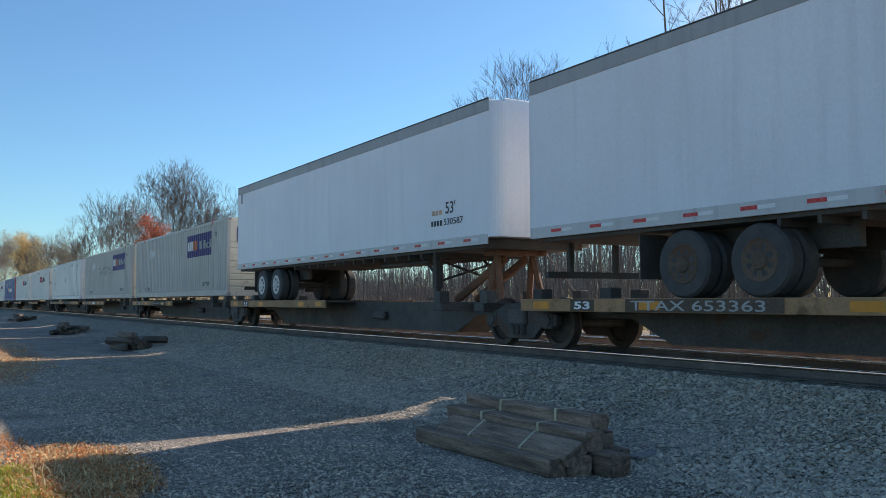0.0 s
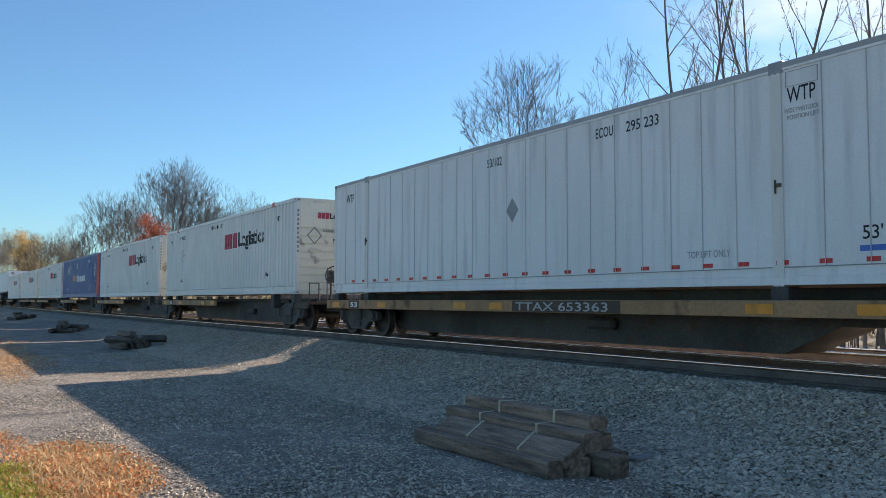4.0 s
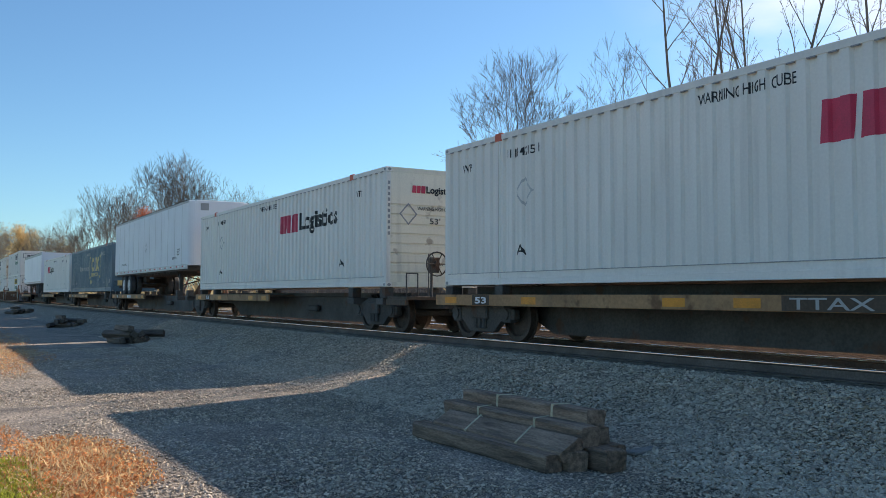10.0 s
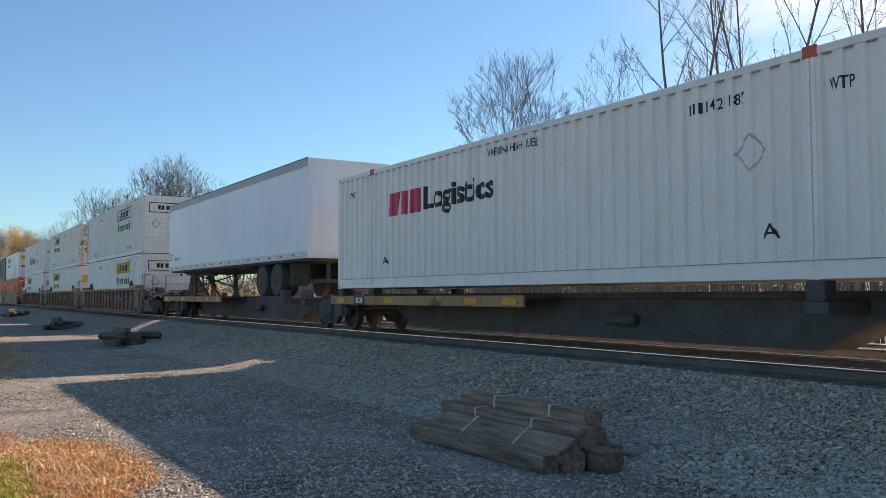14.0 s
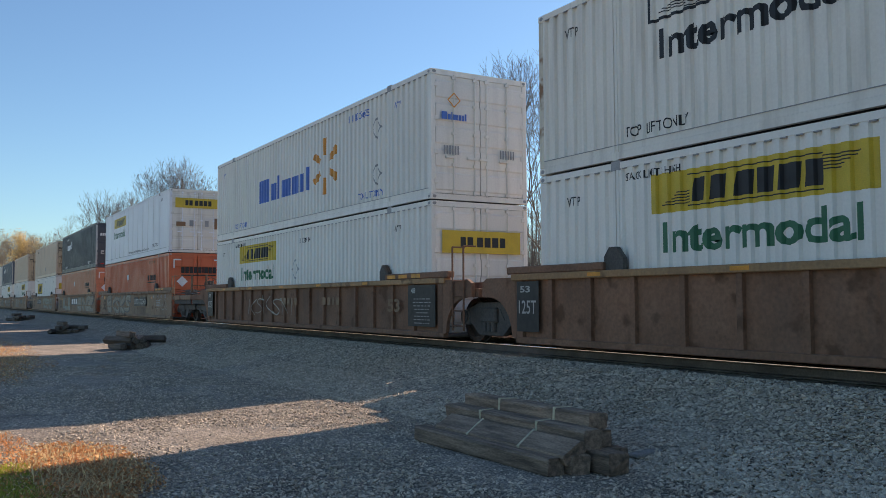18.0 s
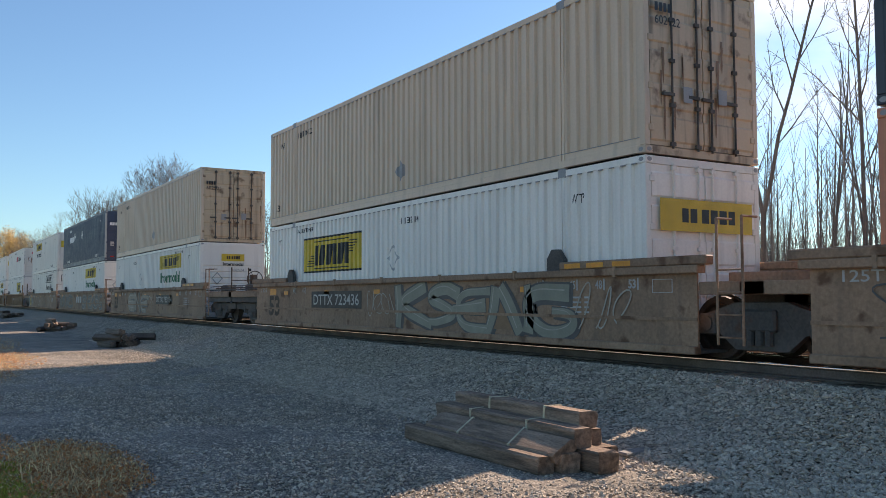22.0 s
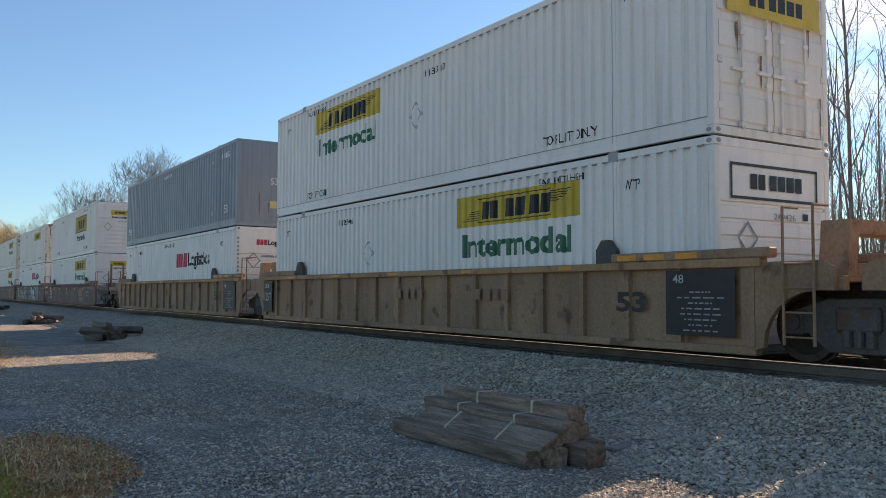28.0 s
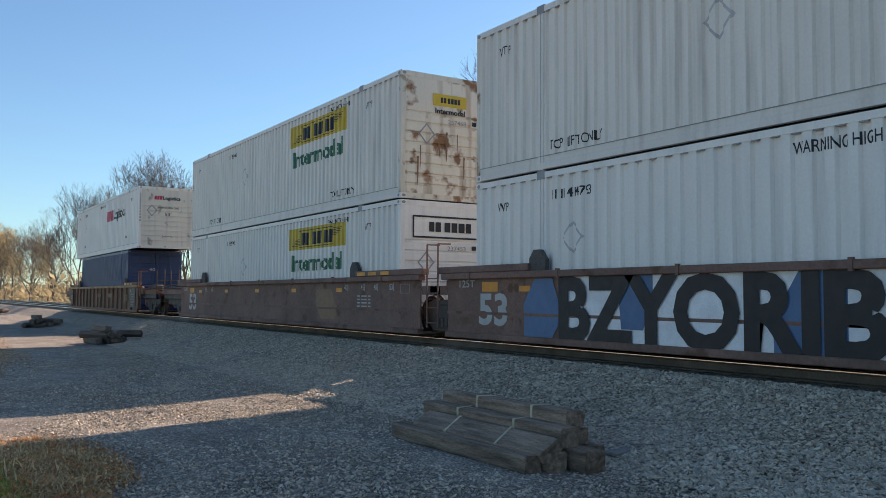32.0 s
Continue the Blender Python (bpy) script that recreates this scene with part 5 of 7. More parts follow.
def royal_box(place):
    k = "wide"
    c = container("royal blue corrugated shipping container with orange corner posts", k, M["royal"], M["royal"], "plain", place, SPINE_Z, M["red_post"])
    mark(c, "logo", blocks((1, 0.8, 0.75, 0.4, 0.75), 0.14, 0, (1, 0.76, 0.76, 0.76, 0.76)), 10.80, 8.95, 1.22, 1.72, "ink_pale_orange", k, "pac", "faded orange logo blocks")
    mark(c, "logo", blocks((0.9, 0.75, 0.8, 0.75, 0.8, 0.75, 0.75, 0.4, 0.8), 0.12, 0, (1, 0.78, 0.78, 0.78, 0.78, 0.78, 0.78, 0.78, 0.78)), 8.75, 5.05, 1.14, 1.66, "ink_white", k, "sta", "white logo blocks")
    mark(c, "emblem", DIAMOND, 13.5, 12.7, 1.75, 2.45, "ink_dirty_white", k, "dia")
    for i in range(8):
        mark(c, "emblem_line", UNIT, 12.8, 11.9, 1.78 + 0.085 * i, 1.81 + 0.085 * i, "ink_dirty_white", k, "sq")
    words(c, "53", 1.22, 1.85, 0.40, "ink_white", k, 0.62)
    mark(c, "sign", UNIT, 1.22, 0.72, 1.38, 1.76, "ink_dirty_white", k, "sq")
    mark(c, "sign", UNIT, 9.0, 8.5, 2.1, 2.5, "ink_dirty_white", k, "sq")
    number(c, "89191", 3.6, 2.38, 0.16, "ink_white", k)
    words(c, "DA", 2.95, 0.52, 0.22, "ink_white", k, 0.7)
    words(c, "DA", 13.75, 0.52, 0.22, "ink_white", k, 0.7)
    for d, z0 in ((1.1, 0.55), (0.5, 1.0)):
        mark(c, "sign", UNIT, d, d - 0.15, z0, z0 + 0.18, "amber", k, "sq")
    return c


def teal_box(place):
    k = "wide"
    c = container("dark teal-blue corrugated container with peeling yellow and white lettering", k, M["teal"], M["teal"], "rib", place, SPINE_Z, casting=M["red_post"])
    th = [math.radians(a) for a in range(40, 321, 20)]
    arc = ([(0.5 + 0.5 * math.cos(a), 0.5 + 0.5 * math.sin(a)) for a in th] + [(0.5 + 0.24 * math.cos(a), 0.5 + 0.22 * math.sin(a)) for a in th[::-1]])
    n = len(th)
    mark(c, "logo", (np.array(arc), [(i, i + 1, 2 * n - 2 - i, 2 * n - 1 - i) for i in range(n - 1)]), 7.21, 6.25, 1.30, 2.22, "ink_cream", k, "", "pale yellow logo shape")
    mark(c, "logo", blobs(4, 1), 6.2, 5.65, 1.32, 2.2, "ink_dirty_white", k, "", "flaking white logo shape")
    cross = (np.array([(0, 0), (0.34, 0), (0.5, 0.3), (0.66, 0), (1, 0), (1, 0.16), (0.68, 0.5), (1, 0.84), (1, 1), (0.66, 1), (0.5, 0.7), (0.34, 1), (0, 1), (0, 0.84), (0.32, 0.5), (0, 0.16)], float), [tuple(range(16))])
    mark(c, "logo", cross, 5.62, 4.55, 1.32, 2.2, "ink_cream", k, "", "pale yellow logo shape")
    mark(c, "lettering", glyphs("INTERMODAL"), 7.15, 4.68, 0.98, 1.22, "ink_cream", k, "INT", "pale INTERMODAL lettering")
    for d, e in ((8.0, 1), (4.05, -1)):
        mark(c, "logo", UNIT, d, d - 0.20, 0.86, 2.32, "ink_cream", k, "sq", "pale yellow bar")
        mark(c, "logo", UNIT, d - 0.2 if e > 0 else d + 0.16, d - 0.36 if e > 0 else d, 0.88, 1.0, "ink_cream", k, "sq")
        mark(c, "logo", UNIT, d - 0.2 if e > 0 else d + 0.16, d - 0.36 if e > 0 else d, 2.18, 2.3, "ink_cream", k, "sq")
    disc = (np.array([(0.5 + 0.5 * math.cos(i * math.tau / 14), 0.5 + 0.5 * math.sin(i * math.tau / 14)) for i in range(14)]), [tuple(range(14))])
    for d in (7.62, 7.15):
        mark(c, "logo", disc, d, d - 0.32, 0.50, 0.78, "ink_cream", k, "disc", "pale yellow dot")
    mark(c, "lettering", glyphs("How tomorrow moves"), 11.95, 8.25, 1.42, 1.76, "ink_dirty_white", k, "how", "white How tomorrow moves lettering")
    number(c, "632432", 3.82, 2.24, 0.24, "ink_dirty_white", k)
    words(c, "WARNING HIGH CUBE", 9.2, 2.42, 0.15, "ink_dirty_white", k, 0.55)
    for d in (2.75, 14.0):
        words(c, "DA", d, 0.52, 0.22, "ink_dirty_white", k, 0.7)
    for d in (15.3, 0.95):
        words(c, "53'", d, 0.52, 0.24, "ink_dirty_white", k, 0.6)
    for s, t in (("WARNING", 1.28), ("HIGH CUBE", 1.10)):
        end_mark(c, "lettering", glyphs(s), -0.9, -0.2, t, t + 0.13, "ink_cream", s)
    end_mark(c, "sign", UNIT, -0.95, 0.0, 2.1, 2.55, "ink_cream", "sq")
    end_mark(c, "sign", UNIT, -0.95, -0.2, 0.35, 0.65, "ink_cream", "sq")
    return c


def dark_box(place, body, digits):
    k = "fine"
    c = container("dark blue-black corrugated container with white logo, on top", k, M[body], M[body], "door", place, HIGH_Z, M[body])
    mark(c, "logo", blocks((0.8, 0.95, 0.8, 0.85), 0.14, 0.1), 13.3, 11.55, 1.68, 2.05, "ink_white", k, "um", "white logo blocks")
    mark(c, "emblem", ring_poly([(0.5, 0), (1, 0.5), (0.5, 1), (0, 0.5)], 0.45), 11.5, 10.75, 1.72, 2.3, "ink_white", k, "emb", "white diamond emblem")
    words(c, "TOP LIFT ONLY", 3.4, 0.32, 0.16, "ink_white", k, 0.6)
    words(c, "TOP LIFT ONLY", 14.1, 0.32, 0.16, "ink_white", k, 0.6)
    words(c, "WTP", 1.75, 2.30, 0.16, "ink_white", k, 0.7)
    number(c, digits, 13.4, 2.42, 0.16, "ink_white", k)
    if body == "navy":
        mark(c, "placard", DIAMOND, 8.4, 7.88, 1.7, 2.25, "ink_white", k, "dia")
    e = 0.045
    end_mark(c, "logo", blocks((0.7, 0.9, 0.75, 0.8), 0.2, 0.1), -1.05, -0.5, 2.05, 2.22, "ink_white", "ume", "", e)
    end_mark(c, "emblem", DIAMOND_RING, -0.45, -0.1, 2.0, 2.3, "ink_white", "uem", "", e)
    end_mark(c, "lettering", glyphs(digits), 0.25, 0.95, 1.9, 2.06, "ink_white", "d" + digits, "", e)
    for y, z0, w, h in ((-1.0, 0.85, 0.2, 0.25), (0.6, 0.62, 0.45, 0.24), (0.2, 1.1, 0.7, 0.3)):
        end_mark(c, "sign", UNIT if w < 0.6 else blocks((0.3,) * 8, 0.2), y, y + w, z0, z0 + h, "ink_dirty_white", "s%g" % w, "", e)
    for y in (-1.0, -0.45, 0.3, 0.75):
        end_mark(c, "reflector", UNIT, y, y + 0.2, 0.20, 0.26, "tape_red", "sq", "", e)
    put("corner_trim", cached("trim", lambda: finish(boxes([(-0.05, 0.004, -WID / 2 - 0.004, -WID / 2 + 0.10, 0.16, HGT - 0.16)]), "corner_trim")), M["ink_dirty_white"], c, "white painted corner post face")
    return c


def tan_box(place, digits):
    k = "fine"
    c = container("tan corrugated container with soot-stained doors, on top", k, M["tan"], M["tan_end"], "door", place, HIGH_Z, M["tan"], M["tan_end"])
    words(c, "WTP", 15.3, 2.30, 0.16, "ink", k, 0.7)
    number(c, digits, 13.9, 2.42, 0.16, "ink", k)
    mark(c, "placard", DIAMOND, 8.0, 7.5, 0.45, 0.95, "ink_grey", k, "dia")
    words(c, "53'", 15.7, 0.42, 0.2, "ink", k, 0.6)
    end_mark(c, "lettering", glyphs(digits), -1.1, -0.55, 2.02, 2.16, "ink", "u" + digits, "", 0.045)
    streaks(c, int(digits), 14, 0.0065)
    end_mark(c, "owner_code", blocks((1, 1, 1, 1), 0.4), -1.1, -0.75, 2.22, 2.36, "ink", "ub", "", 0.045)
    for y, z0 in ((-0.5, 0.85), (0.3, 0.9)):
        end_mark(c, "sign", UNIT, y, y + 0.2, z0, z0 + 0.25, "ink_grey", "sq", "", 0.045)
    return c


def star_box(place):
    k = "fine"
    c = container("white corrugated container with blue logo and yellow star, on top", k, M["white"], M["white"], "door", place, HIGH_Z)
    mark(c, "logo", blocks((1.3, 0.7, 0.25, 1.15, 0.7, 0.45, 0.45), 0.16, 0, (1, 0.72, 1, 0.72, 0.72, 0.72, 0.92)), 11.35, 7.0, 0.98, 1.72, "ink_blue", k, "wal", "blue logo blocks")
    for i in range(6):
        a = math.radians(90 + 60 * i)
        dx, dz = math.cos(a), math.sin(a)
        pts = np.array([(0.5 + dx * q + sx * dz * 0.05, 0.5 + dz * q - sx * dx * 0.05) for q, sx in ((0.2, -1), (0.2, 1), (0.5, 1.5), (0.5, -1.5))])
        mark(c, "star_ray", (pts, [(0, 1, 2, 3)]), 6.8, 5.0, 0.72, 2.3, "amber", k, "", "yellow star ray")
    small_print(c, k, "ink_blue", True, False)
    number(c, "035655", 4.3, 2.42, 0.18, "ink_blue", k)
    for z0 in (0.6, 1.75):
        mark(c, "placard", DIAMOND_RING, 2.95, 2.45, z0, z0 + 0.55, "ink_grey", k, "dr")
    end_mark(c, "logo", blocks((1.3, 0.7, 0.25, 1.15, 0.7, 0.45, 0.45), 0.16, 0, (1, 0.72, 1, 0.72, 0.72, 0.72, 0.92)), -1.05, -0.4, 1.78, 1.95, "ink_blue", "wale", "", 0.045)
    end_mark(c, "emblem", DIAMOND_RING, -0.9, -0.55, 2.05, 2.4, "amber", "star", "", 0.045)
    for y in (-1.0, 0.5):
        end_mark(c, "sign", blocks((0.3,) * 6, 0.2), y, y + 0.4, 1.0, 1.2, "ink_grey", "wb", "", 0.045)
    return c


def orange_box(place, body, label):
    k = "fine"
    c = container(label, k, M[body], M[body], "door", place, LOW_Z)
    mark(c, "logo", blocks((0.7, 0.75, 0.75, 0.75, 0.7, 0.3, 0.75, 0.7, 0.75), 0.15), 4.35, 2.65, 1.72, 1.98, "ink", k, "sch", "black logo blocks")
    mark(c, "logo_line", UNIT, 4.35, 2.65, 1.60, 1.65, "ink", k, "sq")
    mark(c, "placard", DIAMOND, 9.5, 9.0, 1.72, 2.25, "ink_white", k, "dia")
    words(c, "STACK LIMIT 3 HIGH", 4.0, 2.55, 0.12, "ink_rust", k, 0.55)
    e = 0.045
    end_mark(c, "logo", blocks((0.7, 0.75, 0.75, 0.75, 0.7, 0.3, 0.75, 0.7, 0.75), 0.15), -0.75, 0.85, 1.98, 2.26, "ink", "sche", "", e)
    end_mark(c, "logo_line", UNIT, -0.75, 0.85, 1.85, 1.91, "ink", "sq", "", e)
    end_mark(c, "placard", DIAMOND, -0.95, -0.45, 1.35, 1.85, "ink_white", "dia", "", e)
    for p in ((-1.1, -0.75, 2.56, 2.62), (-1.1, -1.04, 2.2, 2.56), (0.75, 1.1, 2.56, 2.62), (1.04, 1.1, 2.2, 2.56)):
        end_mark(c, "sign_border", UNIT, *p, "ink_white", "sq", "", e)
    return c


def reefer(place):
    k = "flat"
    c = container("white smooth-sided refrigerated container with yellow sign, on top", k, M["alu_white"], M["white_dirty"], "door", place, HIGH_Z)
    yellow_sign(c, k, 13.42, 10.04, 1.98, 2.52)
    mark(c, "lettering", glyphs("Intermodal"), 13.40, 10.25, 1.38, 1.80, "ink_green", k, "Im", "green Intermodal lettering")
    mark(c, "lettering", glyphs("30 Pallets (48\"X40\") Refrigerated Container"), 9.0, 4.2, 0.28, 0.44, "ink", k, "ref", "small black lettering")
    words(c, "TOP LIFT ONLY", 3.45, 0.40, 0.16, "ink", k, 0.6)
    words(c, "WTP", 1.75, 2.45, 0.15, "ink", k, 0.7)
    e = 0.045
    end_mark(c, "sign", UNIT, -1.05, 1.05, 2.05, 2.5, "ink_yellow", "sq", "yellow sign panel", e)
    end_mark(c, "logo", blocks((0.7, 0.75, -0.1, 0.8, 0.8, 0.85, 0.75), 0.2), -0.6, 0.6, 2.16, 2.4, "ink", "yellow_sign_end", "", e + 0.002)
    for y, z0, w, h, m in ((-1.0, 1.2, 0.42, 0.2, "ink_rust"), (0.75, 1.1, 0.3, 0.5, "ink_rust"), (-0.4, 1.2, 0.18, 0.28, "ink_grey"), (0.3, 1.2, 0.18, 0.28, "ink_grey")):
        end_mark(c, "stain", UNIT, y, y + w, z0, z0 + h, m, "sq", "", e)
    return c


def grey_box(place):
    k = "wide"
    c = container("steel-grey corrugated container with white lettering, on top", k, M["steel_grey"], M["steel_grey"], "plain", place, HIGH_Z)
    for d in (1.35, 15.7):
        words(c, "53'", d, 0.50, 0.28, "ink_white", k, 0.6)
    words(c, "WARNING HIGH CUBE", 9.3, 2.5, 0.14, "ink_white", k, 0.5)
    for d in (2.75, 13.9):
        words(c, "A", d, 0.5, 0.22, "ink_white", k, 0.7)
    number(c, "253", 1.6, 2.4, 0.18, "ink_white", k)
    words(c, "WTP", 2.85, 2.3, 0.15, "ink_white", k, 0.6)
    end_mark(c, "lettering", glyphs("53'"), -0.12, 0.18, 1.42, 1.66, "ink_white", "53g")
    end_mark(c, "sign", UNIT, -0.15, 0.25, 0.62, 0.86, "ink_cream", "sq")
    streaks(c, 99, 4, 0.0065)
    return c


def short_blue_box(place):
    k = "fine"
    c = container("dark blue corrugated shipping container with doors, in the well", k, M["deep_blue"], M["deep_blue"], "door", place - POST, LOW_Z)
    c.scale = (0.755, 1, 1)
    end_mark(c, "lettering", glyphs("40"), -0.3, 0.0, 1.9, 2.05, "ink_dirty_white", "40e", "", 0.045)
    return c


# ---- semi-trailers ----
TB, TT = 1.99, 4.90


def trailer_body(nose_near, rivets):
    """Side sheets as a slab with a rounded nose."""
    bm = bmesh.new()
    h, r = WID / 2, 0.28
    arc = [(r - r * math.cos(a), h - r + r * math.sin(a)) for a in [math.radians(15 * i) for i in range(7)]]
    pts = [(-d, -y) for d, y in arc] + [(-LEN, -h), (-LEN, h)] + [(-d, y) for d, y in arc[::-1]]
    if not nose_near:
        pts = [(-LEN - x, y) for x, y in pts][::-1]
    a = [bm.verts.new((x, y, TB + 0.14)) for x, y in pts]
    b = [bm.verts.new((x, y, TT - 0.09)) for x, y in pts]
    n = len(pts)
    for i in range(n):
        j = (i + 1) % n
        bm.faces.new((a[i], a[j], b[j], b[i]))
    bm.faces.new(b)
    bm.faces.new(a[::-1])
    bmesh.ops.recalc_face_normals(bm, faces=bm.faces[:])
    return finish(bm, "body")


def wheel_parts(parent, x, y, z, r=0.5, w=0.26, out=-1, rim_mat="hub_white"):
    def tyre():
        bm = bmesh.new()
        lathe(bm, [(-w / 2, r * 0.62), (-w / 2, r * 0.93), (-w / 2 + 0.04, r), (w / 2 - 0.04, r), (w / 2, r * 0.93), (w / 2, r * 0.62)], (0, 0, 0), 28)
        return finish(bm, "tyre")

    def rim():
        bm = bmesh.new()
        lathe(bm, [(-w / 2 - 0.003, r * 0.60), (-w / 2 - 0.012, r * 0.57), (-w / 2 - 0.004, r * 0.52), (-w / 2 - 0.003, r * 0.44)], (0, 0, 0), 24, False)
        lathe(bm, [(-w / 2 - 0.003, r * 0.27), (-w / 2 - 0.03, r * 0.22), (-w / 2 - 0.04, r * 0.12), (-w / 2 - 0.04, 0.02)], (0, 0, 0), 14)
        for i in range(8):
            a = i * math.tau / 8
            u, v = Vector((math.cos(a), 0, math.sin(a))), Vector((-math.sin(a), 0, math.cos(a)))
            q = [bm.verts.new(u * (r * f) + v * (r * g) + Vector((0, -w / 2 - 0.004, 0))) for f, g in ((0.25, -0.055), (0.46, -0.09), (0.46, 0.09), (0.25, 0.055))]
            bm.faces.new(q)
        return finish(bm, "rim")
    t = put("wheel", cached(("tyre", r), tyre), M["rubber"], parent, "black tyre on a steel rim", pose(x, y, z, 0, 0, 0 if out < 0 else 180))
    put("rim", cached(("rim", r), rim), M[rim_mat], t, "steel rim")


def trailer(place, label, nose_near=True, seams=False, text="53'", far_text=False, slide=0.0):
    c = thing("semi_trailer", label, "semi-trailer", "trailers on the train")
    h = WID / 2
    put("body", cached(("tb", nose_near), lambda: trailer_body(nose_near, seams)), M["alu_white"], c)
    X = (lambda d: -d) if nose_near else (lambda d: -(LEN - d))

    def span(d0, d1):
        return (min(X(d0), X(d1)), max(X(d0), X(d1)))
    a, b = span(0.2, LEN)
    part("roof", boxes([(a, b, -h + 0.02, h - 0.02, TT - 0.09, TT - 0.03)], 0.01), M["alu_white"], c)
    for s in (-1, 1):
        y = (-h - 0.012, -h + 0.02) if s < 0 else (h - 0.02, h + 0.012)
        part("top_rail", boxes([(a, b, *y, TT - (0.27 if not seams else 0.13), TT - 0.035)], 0.006), M["rail_grey"], c, "grey aluminium top rail")
        part("roof_edge", boxes([(a, b, *y, TT - 0.035, TT - 0.005)], 0.004), M["car_black"], c, "dark roof edge strip")
        part("bottom_rail", boxes([(*span(0.25, LEN), *y, TB + 0.0, TB + 0.20)], 0.006), M["alu_rail"], c, "grey aluminium bottom rail")
    if nose_near:
        part("nose_cap", boxes([(-0.30, -0.02, -h + 0.26, h - 0.26, TT - 0.30, TT - 0.02)], 0.02), M["alu_white"], c)
    part("underframe", boxes([(*span(0.4, LEN - 0.1), -h + 0.08, h - 0.08, TB - 0.06, TB + 0.12)]), M["car_black"], c)
    beam = cached("crossmember", lambda: finish(boxes([(-0.03, 0.03, -h + 0.1, h - 0.1, TB - 0.16, TB - 0.058)]), "crossmember"))
    for d in np.arange(2.5, 11.5, 0.6):
        put("crossmember", beam, M["car_black"], c, "", pose(X(d), 0, 0))
    part("rear_frame", boxes([(*span(LEN - 0.06, LEN + 0.02), y, y + 0.14, TB, TT - 0.02) for y in (-h - 0.008, h - 0.132)] + [(*span(LEN - 0.06, LEN + 0.02), -h + 0.132, h - 0.132, z0, z0 + 0.16) for z0 in (TB, TT - 0.18)], 0.008), M["alu_white"], c)
    part("bumper", boxes([(*span(LEN - 0.25, LEN - 0.15), -1.1, 1.1, 1.28, 1.40)] + [(*span(LEN - 0.24, LEN - 0.16), y, y + 0.1, 1.40, TB) for y in (-0.6, 0.5)]), M["car_black"], c)
    strip = cached("strip", lambda: finish(boxes([(-0.14, 0.14, -h - 0.016, -h - 0.010, TB + 0.085, TB + 0.140)]), "reflective_tape"))
    for d in np.arange(0.7, LEN - 0.7, 1.03):
        put("reflective_tape", strip, M["tape_red"], c, "red reflective tape", pose(X(d + (0.28 if nose_near else 0)), 0, 0))
        put("reflective_tape", strip, M["ink_white"], c, "white reflective tape", pose(X(d + (0 if nose_near else 0.28)), 0, 0))
    if seams:
        for i in range(1, 13):
            part("seam", boxes([(*span(i * 1.242 - 0.016, i * 1.242 + 0.016), -h - 0.005, -h + 0.01, TB + 0.17, TT - 0.13)]), M["alu_rail"], c, "riveted panel seam")
        rows = []
        for i in range(1, 13):
            for k in range(32):
                for e in (-0.012, 0.012):
                    x = X(i * 1.242) + e
                    rows.append((x - 0.005, x + 0.005, -h - 0.008, -h - 0.004, TB + 0.2 + k * 0.08, TB + 0.21 + k * 0.08))
        tagged(part("rivets", boxes(rows), M["ink_grey"], c), kind="stuff")
    # running gear
    for d in (LEN - 2.55 - slide, LEN - 3.90 - slide):
        for s in (-1, 1):
            wheel_parts(c, X(d), s * (h - 0.15), 1.40, 0.5, 0.27, s, "hub_white" if text != "" or seams else "car_brown")
            wheel_parts(c, X(d), s * (h - 0.47), 1.40, 0.5, 0.27, s)
        bm = bmesh.new()
        rod(bm, (X(d), -h + 0.1, 1.40), (X(d), h - 0.1, 1.40), 0.07, 8)
        part("axle", bm, M["car_black"], c)
    part("bogie", boxes([(*span(LEN - 4.9 - slide, LEN - 1.7 - slide), y, y + 0.12, 1.55, TB - 0.05) for y in (-0.6, 0.48)] + [(*span(LEN - 3.4 - slide, LEN - 3.1 - slide), -0.6, 0.6, 1.5, 1.75)]), M["car_black"], c)
    for y in (-1.2, 0.6):
        part("mudflap", boxes([(*span(LEN - 1.6 - slide, LEN - 1.58 - slide), y, y + 0.6, 1.2, 1.9)]), M["rubber"], c)
    lx = 2.95
    for s in (-1, 1):
        y = s * 0.85
        leg = part("landing_leg", boxes([(*span(lx - 0.08, lx + 0.08), y - 0.08, y + 0.08, 1.15, TB), (*span(lx - 0.16, lx + 0.16), y - 0.14, y + 0.14, 0.90, 0.95), (*span(lx - 0.055, lx + 0.055), y - 0.055, y + 0.055, 0.92, 1.2)]), M["car_black"], c)
        bm = bmesh.new()
        rod(bm, (X(lx), y, 1.45), (X(lx + 0.9), y, TB - 0.02), 0.035, 6)
        rod(bm, (X(lx), y, 1.75), (X(lx - 0.5), y, TB - 0.02), 0.03, 6)
        part("brace", bm, M["car_black"], leg)
    bm = bmesh.new()
    rod(bm, (X(lx), -0.85, 1.30), (X(lx), 0.85, 1.80), 0.03, 6)
    rod(bm, (X(lx), -0.85, 1.80), (X(lx), 0.85, 1.30), 0.03, 6)
    part("cross_brace", bm, M["car_black"], c)
    if not seams:
        bm = bmesh.new()
        rod(bm, (X(lx + 0.2), -0.95, 1.75), (X(lx + 2.6), -0.95, 1.75), 0.03, 6)
        part("side_bar", bm, M["car_black"], c)
    # marks
    def flat(nm, shape, d0, d1, z0, z1, ink, lab=""):
        me = stamp(shape, d0, d1, z0, z1, "")
        put(nm, me, M[ink], c, lab, pose(0, -h - 0.003, 0))
    e = 0.0 if nose_near else LEN
